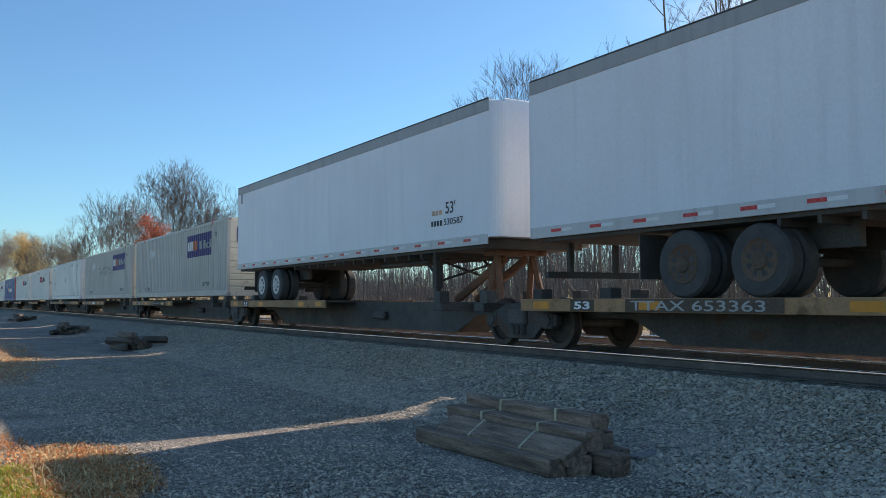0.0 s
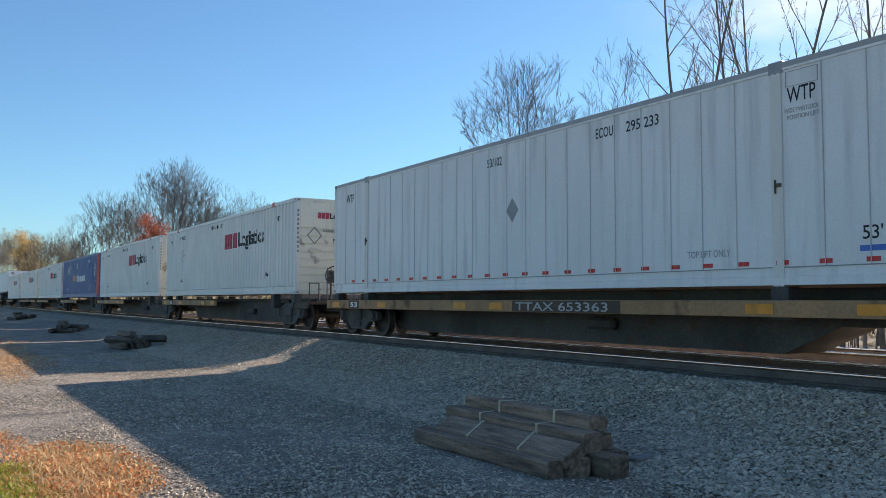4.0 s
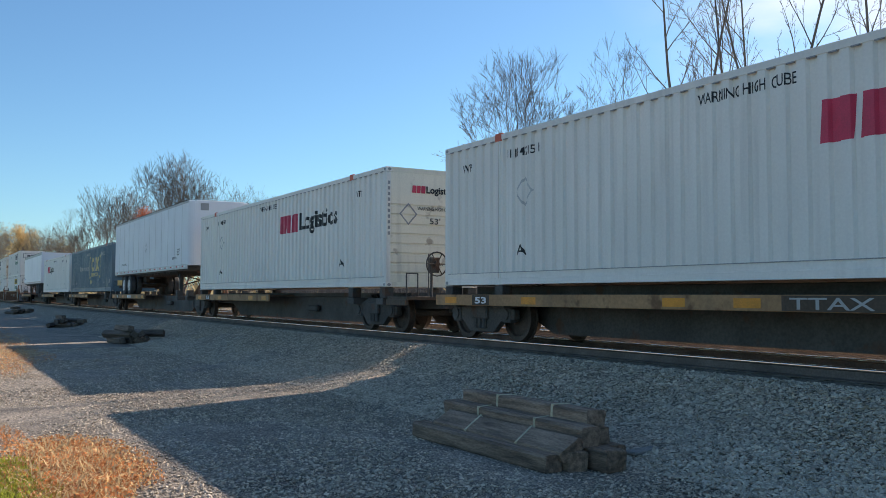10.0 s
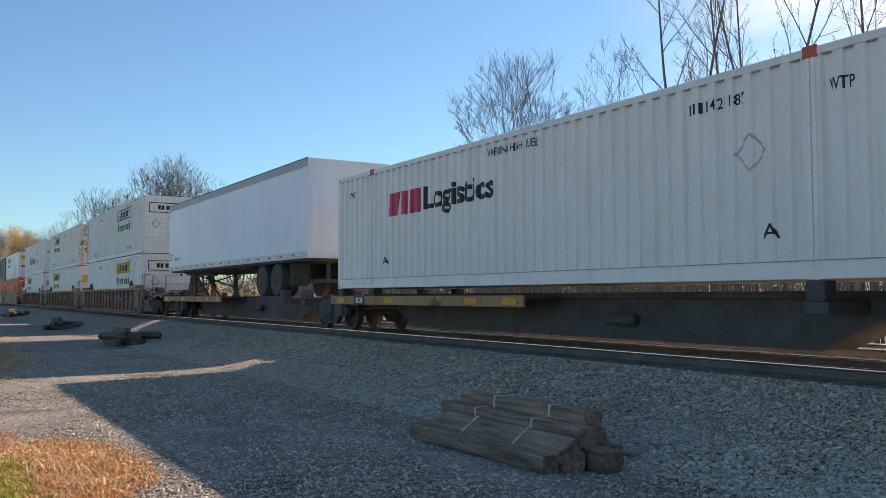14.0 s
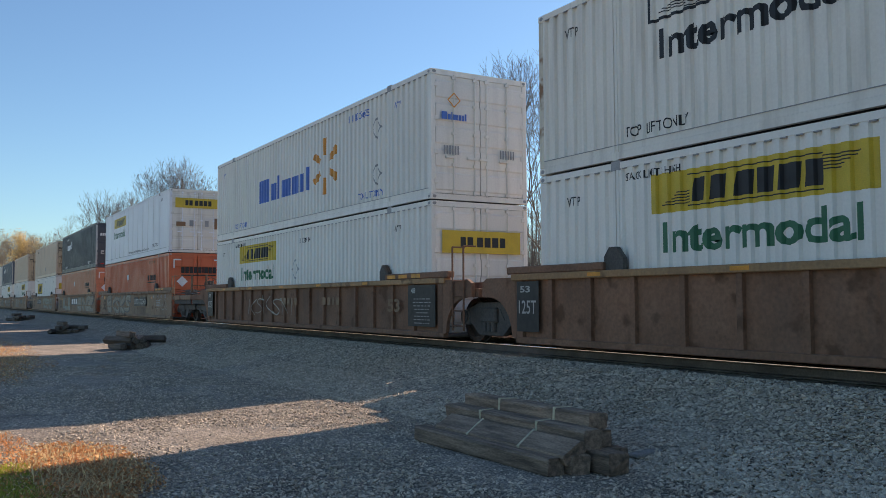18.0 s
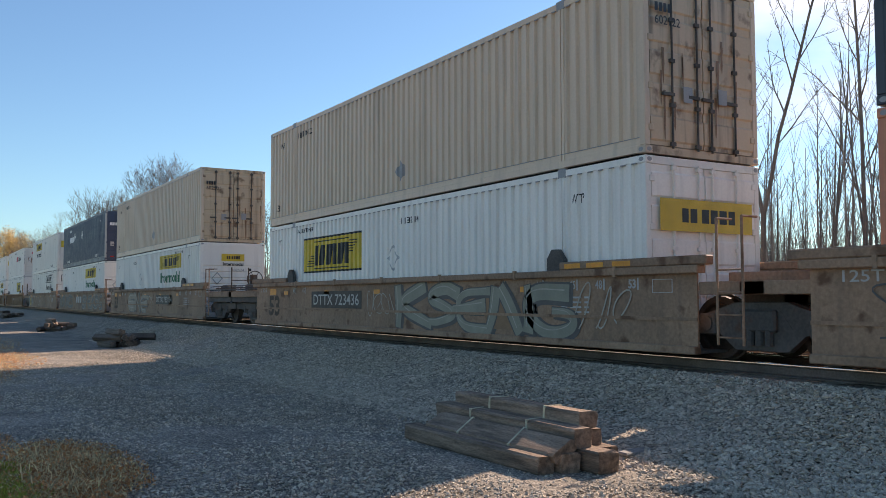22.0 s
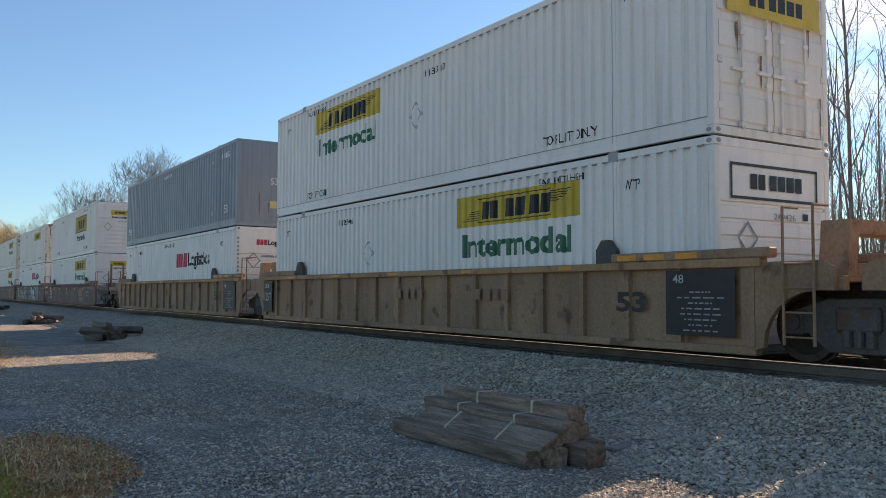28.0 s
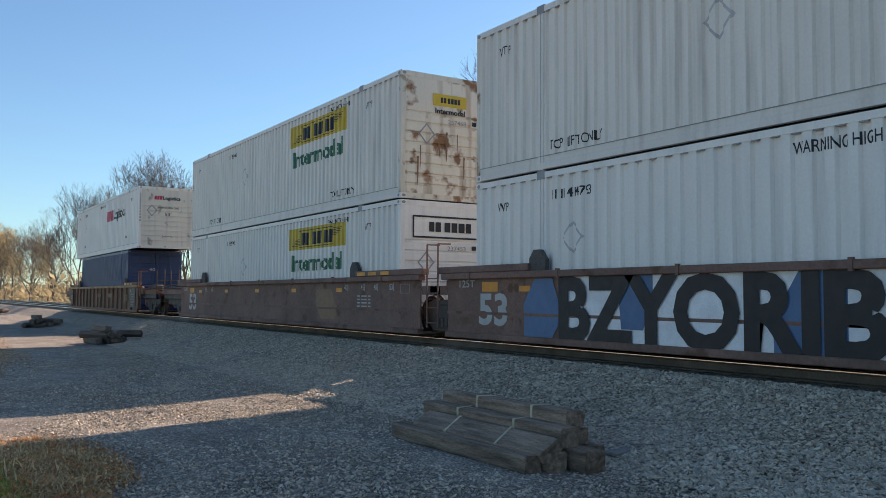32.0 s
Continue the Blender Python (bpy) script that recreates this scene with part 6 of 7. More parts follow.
    if far_text:
        flat("lettering", glyphs("53'"), 15.75, 15.35, 2.45, 2.75, "ink", "53' lettering")
        flat("owner_code", blocks((1,) * 4, 0.5), 14.97, 14.65, 2.45, 2.57, "ink_blue")
        flat("lettering", glyphs("100195"), 14.60, 14.05, 2.45, 2.57, "ink_blue")
    elif seams:
        flat("lettering", glyphs("AIR-RIDE EQUIPPED"), 14.3, 12.9, 2.45, 2.58, "ink", "AIR-RIDE EQUIPPED lettering")
        flat("placard", DIAMOND_RING, 8.45, 7.95, 2.95, 3.5, "ink_grey")
        flat("lettering", glyphs("53'"), 2.0, 1.55, 2.6, 2.9, "ink")
        flat("owner_code", blocks((1,) * 4, 0.5), 2.85, 2.55, 2.45, 2.55, "ink")
        flat("lettering", glyphs("100708"), 2.5, 2.1, 2.45, 2.55, "ink")
        end_mark(c, "placard", DIAMOND_RING, -0.75, -0.25, 2.6, 3.15, "ink_grey", "", "", 0.004)
        end_mark(c, "vent", UNIT, -0.85, -0.5, 4.45, 4.75, "ink_grey", "", "", 0.004)
    elif text:
        flat("lettering", glyphs("53'"), 1.85, 1.45, 2.72, 2.98, "ink", "53' lettering")
        flat("owner_code", blocks((1,) * 4, 0.5), 2.45, 2.0, 2.48, 2.60, "ink")
        flat("lettering", glyphs("530587"), 1.92, 1.15, 2.48, 2.62, "ink")
        flat("logo", blocks((1, 1, 1), 0.4), 2.42, 2.0, 2.72, 2.82, "ink_pale_orange")
        flat("vent", UNIT, 15.85, 15.65, 4.30, 4.65, "ink_grey")
    TRAIN.append((c, place, 0.0))
    return c


# ---- railcars ----
WR = 0.455


def rail_wheel():
    bm = bmesh.new()
    lathe(bm, [(-0.07, 0.05), (-0.09, 0.12), (-0.07, 0.16), (-0.02, 0.34), (-0.07, 0.36), (-0.07, WR - 0.01), (0.045, WR), (0.05, WR + 0.028), (0.075, WR + 0.028), (0.08, 0.36), (0.03, 0.34), (0.03, 0.05)], (0, 0, 0), 32)
    return finish(bm, "wheel")


def side_frame():
    bm = bmesh.new()
    pts = [(-1.12, 0.62), (-1.12, 0.42), (-0.68, 0.40), (-0.42, 0.16), (0.42, 0.16), (0.68, 0.40), (1.12, 0.42), (1.12, 0.62), (0.72, 0.70), (0.42, 0.82), (-0.42, 0.82), (-0.72, 0.70)]
    extrude_poly(bm, pts, -0.07, 0.07)
    bmesh.ops.bevel(bm, geom=bm.edges[:], offset=0.015, segments=1, affect="EDGES")
    for x in (-0.50, 0.28):
        extrude_poly(bm, [(x, 0.46), (x + 0.22, 0.46), (x + 0.22 * (0.8 if x < 0 else 0.2), 0.70), (x + 0.22 * (0.6 if x < 0 else 0.05), 0.70)], -0.078, -0.071)
    for x in (-0.15, 0.0, 0.15):
        rod(bm, (x, -0.09, 0.24), (x, -0.09, 0.52), 0.06, 8)
    for x in (-0.89, 0.89):
        rod(bm, (x, -0.13, 0.52), (x, 0.02, 0.52), 0.11, 12)
        box(bm, x - 0.14, x + 0.14, -0.1, 0.08, 0.36, 0.66, 0.02)
    return finish(bm, "side_frame")


def truck(parent, x, mat="car_black"):
    """A two-axle truck under a railcar."""
    def bolster():
        bm = boxes([(-0.28, 0.28, -1.15, 1.15, 0.42, 0.72)], 0.03)
        for a in (-0.89, 0.89):
            rod(bm, (a, -1.0, 0.455), (a, 1.0, 0.455), 0.08, 10)
        return finish(bm, "truck")
    t = put("truck", cached("bolster", bolster), M[mat], parent, "black steel truck", pose(x, 0, 0))
    for s in (-1, 1):
        put("side_frame", cached("sframe", side_frame), M[mat], t, "", pose(0, s * 1.0, 0, 0, 0, 0 if s < 0 else 180))
        for a in (-0.89, 0.89):
            put("wheel", cached("rwheel", rail_wheel), M["wheel_steel"], t, "", pose(a, s * 0.755, WR, 0, 0, 0 if s < 0 else 180))


def brake_wheel(parent, x, z):
    def make():
        bm = bmesh.new()
        for k in range(20):
            a, b = k * math.tau / 20, (k + 1) * math.tau / 20
            rod(bm, (0, 0.28 * math.cos(a), 0.28 * math.sin(a)), (0, 0.28 * math.cos(b), 0.28 * math.sin(b)), 0.018, 6)
        for k in range(6):
            a = k * math.tau / 6
            rod(bm, (0, 0.05 * math.cos(a), 0.05 * math.sin(a)), (0, 0.28 * math.cos(a), 0.28 * math.sin(a)), 0.013, 5)
        rod(bm, (-0.14, 0, 0), (0.03, 0, 0), 0.06, 10)
        box(bm, -0.22, -0.08, -0.13, 0.13, -0.2, 0.16, 0.02)
        return finish(bm, "brake_wheel")
    put("brake_wheel", cached("brake", make), M["car_black"], parent, "black iron hand-brake wheel", pose(x, -0.45, z))


def spine_car(place, first, last, gap, hitch=None, lettered=""):
    """One unit of an articulated spine car; the box's near end is at x = 0."""
    c = thing("spine_car", "grimy black and brown articulated spine railcar unit with wheel platform", "railcar", "railcars of the train")
    k = "car_brown"
    bm = bmesh.new()
    extrude_poly(bm, [(gap * 0.5, 0.85), (gap * 0.5, 0.58), (-1.7, 0.56), (-2.6, 0.16), (-LEN + 2.6, 0.16), (-LEN + 1.7, 0.56), (-LEN - gap * 0.4, 0.58), (-LEN - gap * 0.4, 0.85)], -0.45, 0.45)
    part("centre_sill", bm, M["car_black"], c)
    reach = 8.32 if not last or hitch else LEN + 0.15
    if hitch is None:
        part("deck_beam", boxes([(-LEN + 0.1, -0.1, -0.55, 0.55, 0.85, 1.072 if last else 0.955)], 0.01), M["car_black"], c)
    plate = part("platform", boxes([(-LEN - 0.15, -LEN + reach - 0.02, -1.36, 1.36, 0.84, 0.90)], 0.006), M[k], c)
    for s in (-1, 1):
        y = (-1.42, -1.36) if s < 0 else (1.36, 1.42)
        ch = part("side_channel", boxes([(-LEN - 0.17, -LEN + reach, *y, 0.69, 0.905)], 0.006), M["channel_tan"], c, "faded yellow-tan side channel")
        T = 11.25 if len(lettered) > 14 else LEN - 2.7 if reach < 9 else 7.6
        if s < 0:
            for d in (LEN - 0.45, LEN - 3.1, LEN - 6.6, LEN - 7.9) + ((2.2, 0.6) if reach > 9 else ()):
                put("reflector", stamp(UNIT, d + 0.22, d - 0.22, 0.73, 0.86, ""), M["amber"], ch, "", pose(0, -1.424, 0))
            for d0, w in (((LEN - 1.25, 0.6),) + (((T + 0.12, 2.9),) if lettered[:4] == "TTAX" else ((T + 0.12, 2.34),) if len(lettered) > 14 else ())):
                put("paint_patch", stamp(UNIT, d0, d0 - w, 0.70, 0.895, ""), M["car_brown"], ch, "dark paint patch", pose(0, -1.421, 0))
            put("lettering", stamp(glyphs("53"), LEN - 1.35, LEN - 1.75, 0.73, 0.86, ""), M["ink_white"], ch, "", pose(0, -1.424, 0))
            if lettered == "bars":
                put("logo", stamp(blocks((1, 1, 1), 0.15), LEN - 4.2, LEN - 5.1, 0.72, 0.87, ""), M["ink_white"], ch, "white logo blocks", pose(0, -1.424, 0))
            elif lettered:
                put("lettering", stamp(glyphs(lettered), T, T - (0.227 if len(lettered) < 14 else 0.10) * len(lettered), 0.72 if len(lettered) < 14 else 0.75, 0.87 if len(lettered) < 14 else 0.83, ""), M["ink_dirty_white"], ch, lettered + " lettering", pose(0, -1.426, 0))
    for d in (0.35, POST, LEN - POST, LEN - 0.3):
        part("cross_bearer", boxes([(-d - 0.18, -d + 0.18, -1.30, 1.30, 0.66, 0.82)], 0.01), M["car_black"], c)
    for d in (POST, LEN - POST, 0.18, LEN - 0.18):
        for s in (-1, 1):
            y = s * 1.18
            part("pedestal", boxes([(-d - 0.13, -d + 0.13, y - 0.12, y + 0.12, 0.82, 1.08)], 0.01), M["car_black"], c)
    part("air_tank", boxes([(-6.6, -5.9, -0.62, -0.46, 0.40, 0.60)], 0.05), M["car_black"], c)
    if hitch is not None:
        X = -0.9 if hitch == "near" else -LEN + 0.9
        s = -1 if hitch == "near" else 1
        bm = bmesh.new()
        for y in (-0.45, 0.45):
            rod(bm, (X + 0.25 * s, y * 1.2, 0.88), (X, y, 1.85), 0.07, 6)
            rod(bm, (X - 0.25 * s, y * 1.2, 0.88), (X, y, 1.85), 0.07, 6)
            rod(bm, (X + 1.9 * s, y * 0.6, 0.90), (X, y * 0.6, 1.75), 0.09, 6)
        box(bm, X - 0.3, X + 0.3, -0.62, 0.62, 1.82, 1.93, 0.02)
        part("trailer_hitch", bm, M["well_rust"], c, "rusty folding trailer hitch")
    else:
        X = -0.9
    truck(c, -1.0 if first else gap * 0.5)
    if last:
        truck(c, -LEN + 1.05)
        part("coupler", boxes([(-LEN - gap * 0.75, -LEN - 0.2, -0.12, 0.12, 0.48, 0.70)], 0.03), M["car_black"], c)
    if first:
        brake_wheel(c, 0.95, 1.62)
        bm = bmesh.new()
        for y in (-1.15, -0.85):
            rod(bm, (0.75, y, 0.85), (0.75, y, 1.40), 0.016, 6)
        rod(bm, (0.75, -1.15, 1.40), (0.75, -0.85, 1.40), 0.016, 6)
        rod(bm, (0.7, -0.45, 0.85), (0.7, -0.45, 1.8), 0.03, 6)
        rod(bm, (1.0, -0.7, 0.85), (1.0, -0.7, 1.85), 0.014, 6)
        part("grab_iron", bm, M["car_black"], c)
        part("end_platform", boxes([(0.2, 1.15, -1.36, 1.36, 0.78, 0.86), (0.2, 1.15, -1.40, -1.33, 0.66, 0.80)], 0.01), M["car_brown"], c)
    TRAIN.append((c, place, 0.0))
    return c


LETTERS = (((0.9, 0.85), (0.5, 1), (0.12, 0.78), (0.5, 0.5), (0.9, 0.24), (0.5, 0), (0.1, 0.14)),), (((0.1, 0), (0.12, 1)), ((0.12, 1), (0.85, 0)), ((0.85, 0), (0.88, 1))), (((0.15, 0), (0.15, 1)), ((0.92, 1), (0.2, 0.5), (0.95, 0))), (((0.9, 1), (0.15, 0.95), (0.12, 0.05), (0.92, 0)), ((0.15, 0.5), (0.75, 0.52))), (((0.02, 0), (0.5, 1), (0.98, 0)), ((0.25, 0.38), (0.78, 0.38))), (((0.9, 0.9), (0.4, 1), (0.08, 0.5), (0.4, 0), (0.92, 0.12), (0.9, 0.45), (0.55, 0.45)),)


def letter_strokes(seed, n, width, height):
    """Rounded, leaning letter-like strokes side by side, in metres."""
    r = random.Random(seed)
    out, last = [], -1
    for i in range(n):
        k = r.choice([j for j in range(len(LETTERS)) if j != last])
        last = k
        lean, lift, tall = r.uniform(-0.12, 0.2), r.uniform(0, 0.1), r.uniform(0.82, 1.0)
        letter = []
        for st in LETTERS[k]:
            pts = [((i - 0.12 + (x + lean * z + r.uniform(-0.14, 0.14)) * 1.24) * width / n, (lift + (z + r.uniform(-0.09, 0.07)) * (tall - lift)) * height) for x, z in st]
            for _ in range(3):
                if len(pts) > 2:
                    pts = [pts[0]] + [(a[0] * w + b[0] * (1 - w), a[1] * w + b[1] * (1 - w)) for a, b in zip(pts, pts[1:]) for w in (0.75, 0.25)] + [pts[-1]]
            if len(pts) == 2:
                (a, b), (p, q) = pts
                pts = [(a + (p - a) * u / 4 + 0.03 * math.sin(u), b + (q - b) * u / 4) for u in range(5)]
            letter.append(pts)
        out.append(letter)
    return out


def ribbon_mesh(strokes, half, x0, z0, first=0):
    """Flat painted ribbons along strokes, each a hair over the one before."""
    bm = bmesh.new()
    for s, pts in enumerate(strokes, first):
        n, rows = len(pts), []
        for i, (x, z) in enumerate(pts):
            a, b = pts[max(i - 1, 0)], pts[min(i + 1, n - 1)]
            dx, dz = b[0] - a[0], b[1] - a[1]
            q = math.hypot(dx, dz) + 1e-9
            w = half * (0.85 + 0.3 * math.sin(2.6 * i / n + s))
            cap = half * 0.5 * (-1 if i == 0 else 1 if i == n - 1 else 0)
            rows.append([bm.verts.new((x0 + x + dx / q * cap - k * dz / q * w, -0.0005 * (s % 5), z0 + z + dz / q * cap + k * dx / q * w)) for k in (-1, 1)])
        for p, q in zip(rows, rows[1:]):
            f = bm.faces.new((p[0], q[0], q[1], p[1]))
            f.normal_update()
            if f.normal.y > 0:
                f.normal_flip()
    return finish(bm, "graffiti")


def well_car(place, mat, ribbed, gap_near, gap_far, first, last, texts=(), graf=()):
    """One unit of an articulated well car."""
    words_for = {"well_maroon": "dark maroon", "well_rust": "rust-brown", "well_tan": "tan-brown", "well_yellow": "faded yellow-brown"}[mat]
    c = thing("well_car", words_for + " steel double-stack well railcar unit with weathered sides", "railcar", "railcars of the train")
    a, b = -LEN - (0.55 if ribbed else 0.85), 0.75 if ribbed else 1.05
    W0, W1 = 1.46, 1.36
    for s in (-1, 1):
        def Y(p, q):
            return (-q, -p) if s < 0 else (p, q)
        part("side_sheet", boxes([(a, b, *Y(W1, W1 + 0.03), 0.16, 1.28)]), M[mat], c)
        part("top_chord", boxes([(a - 0.1, b + 0.1, *Y(W1 - 0.04, W0 + 0.04), 1.22, 1.335)], 0.012), M["channel_tan"] if ribbed else M[mat], c)
        part("bottom_chord", boxes([(a, b, *Y(W1 - 0.04, W0), 0.085, 0.20)], 0.012), M[mat], c)
        if ribbed:
            for i, x in enumerate([a + 0.11] + [-8.62 + k * 1.01 for k in range(-7, 9)] + [b - 0.11]):
                w = 0.10 if i in (0, 8, 17) else 0.05
                part("side_rib", boxes([(x - w, x + w, *Y(W1 + 0.03, W0), 0.20, 1.22)]), M[mat], c)
        else:
            part("side_band", boxes([(a, b, *Y(W1 + 0.03, W1 + 0.05), 0.55, 0.60)]), M[mat], c)
            for i in range(7):
                x = a + 0.9 + i * 2.6
                part("post_cap", boxes([(x - 0.03, x + 0.03, *Y(W0, W0 + 0.05), 1.20, 1.36)]), M[mat], c)
        # raised ends of the top chord, with latch brackets
        for x0, x1 in ((-1.85, b + 0.25), (a - 0.25, -LEN + 1.85)):
            part("raised_sill", boxes([(x0, x1, *Y(W1 - 0.04, W0 + 0.03), 1.335, 1.47)], 0.02), M[mat], c)
        for x in (-POST - 0.05, -LEN + POST + 0.05):
            bm = bmesh.new()
            y = Y(W1 - 0.03, W1 + 0.06)
            extrude_poly(bm, [(x - 0.22, 1.30), (x + 0.22, 1.30), (x + 0.22, 1.52), (x + 0.06, 1.70), (x - 0.10, 1.70), (x - 0.22, 1.55)], *y)
            part("latch_bracket", bm, M["car_black"], c, "dark steel container latch")
        if s < 0:
            for x in (-0.35, -0.95, -1.5):
                put("reflector", stamp(UNIT, -x + 0.2, -x - 0.2, 1.36, 1.44, ""), M["amber"], c, "", pose(0, -W0 - 0.034, 0))
            for x in np.arange(-14.5, -2, 2.9):
                put("reflector", stamp(UNIT, -x + 0.16, -x - 0.16, 0.98 if not ribbed else 1.25, 1.08 if not ribbed else 1.31, ""), M["amber"], c, "", pose(0, (-W1 - 0.034) if not ribbed else (-W0 - 0.043), 0))
    part("well_floor", boxes([(a, b, -1.33, 1.33, 0.10, 0.14)] + [(x, x + 0.4, -1.33, 1.33, 0.085, 0.15) for x in (-0.6, -POST - 0.2, -8.2, -LEN + POST - 0.2, -LEN + 0.2)]), M["car_black"], c)
    # end structures over the trucks
    for sgn, gap, x0 in ((1, gap_near, b), (-1, gap_far, a)):
        reach = gap * 0.5 - 0.75
        if sgn > 0:
            tx = gap_near * 0.5 if not first else 1.95
        else:
            tx = -LEN - (gap_far * 0.5 if not last else 1.95)
        e = x0 + sgn * reach
        lo, hi = min(x0, e), max(x0, e)
        part("end_sill", boxes([(lo, hi, -0.45, 0.45, 0.78, 1.02)], 0.02), M["car_black"], c)
        part("end_deck", boxes([(lo, hi, -1.30, 1.30, 1.02, 1.07), (lo, hi, -1.36, -1.26, 0.92, 1.10), (lo, hi, 1.26, 1.36, 0.92, 1.10)], 0.01), M[mat], c)
        for s in (-1, 1) if ribbed else ():
            bm = bmesh.new()
            y0, y1 = (-1.46, -1.38) if s < 0 else (1.38, 1.46)
            pts = [(0, 1.28), (0, 0.16), (0.12, 0.20)] + [(0.12 + 0.75 * (1 - math.cos(q)), 0.20 + 0.72 * math.sin(q)) for q in [math.radians(15 * i) for i in range(1, 7)]] + [(1.10, 0.92), (1.10, 1.20), (0.95, 1.28)]
            extrude_poly(bm, [(x0 + sgn * x, z) for x, z in pts], y0, y1)
            bmesh.ops.recalc_face_normals(bm, faces=bm.faces[:])
            part("end_gusset", bm, M[mat], c)
        if (sgn > 0 and first) or (sgn < 0 and last):
            # added dark plates hide the upper truck, so the end looks shaded
            for y, z0, z1 in ((-1.30, 0.74, 0.93), (-1.12, 0.50, 0.72)):
                part("end_apron", boxes([(lo + 0.15, hi - 0.25, y, y + 0.05, z0, z1)], 0.01), M["car_black"], c, "dark plate added to hide and darken the upper truck")
            bm = bmesh.new()
            for y, z0, r in ((-1.34, 1.16, 0.022), (-1.18, 1.30, 0.016), (-0.95, 1.24, 0.03), (-1.05, 0.60, 0.025)):
                rod(bm, (lo, y, z0), (hi, y, z0 + 0.02), r, 6)
            part("brake_pipe", bm, M["wheel_steel"], c, "steel pipes along the end deck")
            part("air_reservoir", boxes([(lo + 0.5, lo + 1.15, -0.95, -0.55, 1.08, 1.36)], 0.06), M["car_black"], c)
        for y in (-0.75, 0.55):
            part("end_beam", boxes([(min(x0, x0 + sgn * 0.9), max(x0, x0 + sgn * 0.9), y, y + 0.2, 1.07, 1.24)], 0.015), M[mat], c)
        if (sgn > 0 and not first) or (sgn < 0 and not last):
            bm = bmesh.new()
            arch = ((-0.95, 1.07), (-0.78, 1.07), (-0.70, 1.62), (0.70, 1.62), (0.78, 1.07), (0.95, 1.07), (0.88, 1.80), (-0.88, 1.80))
            va, vb = [[bm.verts.new((x, y, z)) for y, z in arch] for x in (e - sgn * 0.62, e - sgn * 0.22)]
            for k in range(8):
                bm.faces.new((va[k], va[(k + 1) % 8], vb[(k + 1) % 8], vb[k]))
            bm.faces.new(va)
            bm.faces.new(vb)
            bmesh.ops.recalc_face_normals(bm, faces=bm.faces[:])
            if mat == "well_yellow":
                part("end_pedestal", bm, M["well_yellow"], c, "yellow steel end pedestal")
            else:
                bm.free()
        if sgn > 0:
            truck(c, tx)
            # ladder and hand rails
            bm = bmesh.new()
            lx = b + 0.45
            thick, high = (0.04, 2.2) if mat == "well_yellow" and first else (0.02, 1.95)
            for x in (lx, lx + 0.42):
                rod(bm, (x, -1.50, 0.25), (x, -1.50, high), thick, 6)
            for z in (0.35, 0.65, 0.95, 1.25):
                rod(bm, (lx, -1.50, z), (lx + 0.42, -1.50, z), 0.013, 5)
            if thick < 0.03:
                rod(bm, (lx, -1.50, 1.95), (lx, -1.2, 1.95), 0.018, 6)
                rod(bm, (lx + 0.42, -1.50, 1.95), (lx + 0.42, -1.2, 1.95), 0.018, 6)
            part("ladder", bm, M[mat], c, "steel rung ladder")
        if (sgn > 0 and first) or (sgn < 0 and last):
            if sgn < 0:
                truck(c, tx)
            bm = bmesh.new()
            thick, high = (0.05, 2.3) if mat == "well_yellow" else (0.022, 1.95)
            for y in (-1.3, -0.7, 0.6, 1.25):
                rod(bm, (e - sgn * 0.15, y, 1.05), (e - sgn * 0.15, y, high), thick, 6)
            rod(bm, (e - sgn * 0.15, -1.3, 1.5), (e - sgn * 0.15, 1.25, 1.5), 0.016, 6)
            rod(bm, (e - sgn * 0.9, -1.3, 1.22), (e - sgn * 0.1, -1.3, 1.22), 0.016, 6)
            rod(bm, (e - sgn * 1.5, -0.2, 1.18), (e + sgn * 0.1, 0.5, 1.16), 0.03, 6)
            part("hand_rail", bm, M["car_brown"], c)
            part("walkway", boxes([(lo + 0.1, hi - 0.1, -1.25, 1.25, 1.10, 1.13), (e - 0.15, e + 0.15, -1.3, 1.3, 0.95, 1.05)], 0.005), M[mat], c)
            part("coupler", boxes([(min(e - sgn * 0.3, e + sgn * 0.45), max(e - sgn * 0.3, e + sgn * 0.45), -0.13, 0.13, 0.62, 0.88), (e + sgn * 0.30 - 0.14, e + sgn * 0.30 + 0.14, -0.2, 0.2, 0.56, 0.92)], 0.03), M["car_black"], c)
            bm = bmesh.new()
            rod(bm, (e - sgn * 0.6, -0.9, 0.70), (e - sgn * 0.6, -0.3, 0.70), 0.14, 10)
            rod(bm, (e, 0.3, 0.75), (e + sgn * 0.45, 0.35, 0.38), 0.03, 6)
            part("air_gear", bm, M["car_black"], c)
            if sgn > 0 and mat != "well_rust":
                brake_wheel(c, e - 0.2, 1.55)
    # marks
    face = -W1 - 0.034 if not ribbed else -W0 - 0.004
    def flat(nm, shape, d0, d1, z0, z1, ink, lab="", out=0.0):
        put(nm, stamp(shape, d0, d1, z0, z1, ""), M[ink], c, lab, pose(0, face - out, 0))
    if mat == "well_yellow" and first:
        flat("lettering", glyphs("53"), 1.9, 1.35, 0.55, 0.85, "car_brown")
        flat("sign_border", FRAME_RING, 0.95, 0.45, 0.55, 0.85, "ink_dirty_white")
        flat("sign", UNIT, 0.91, 0.49, 0.58, 0.82, "ink", "dark plate", 0.002)
        flat("sign", UNIT, -0.28, -0.42, 0.62, 0.80, "ink_dirty_white", "small pale plate")
        for d in (1.8, 0.9):
            for z0 in (0.26, 0.31):
                flat("stencil_line", UNIT, d, d - 0.35, z0, z0 + 0.025, "ink_dirty_white")
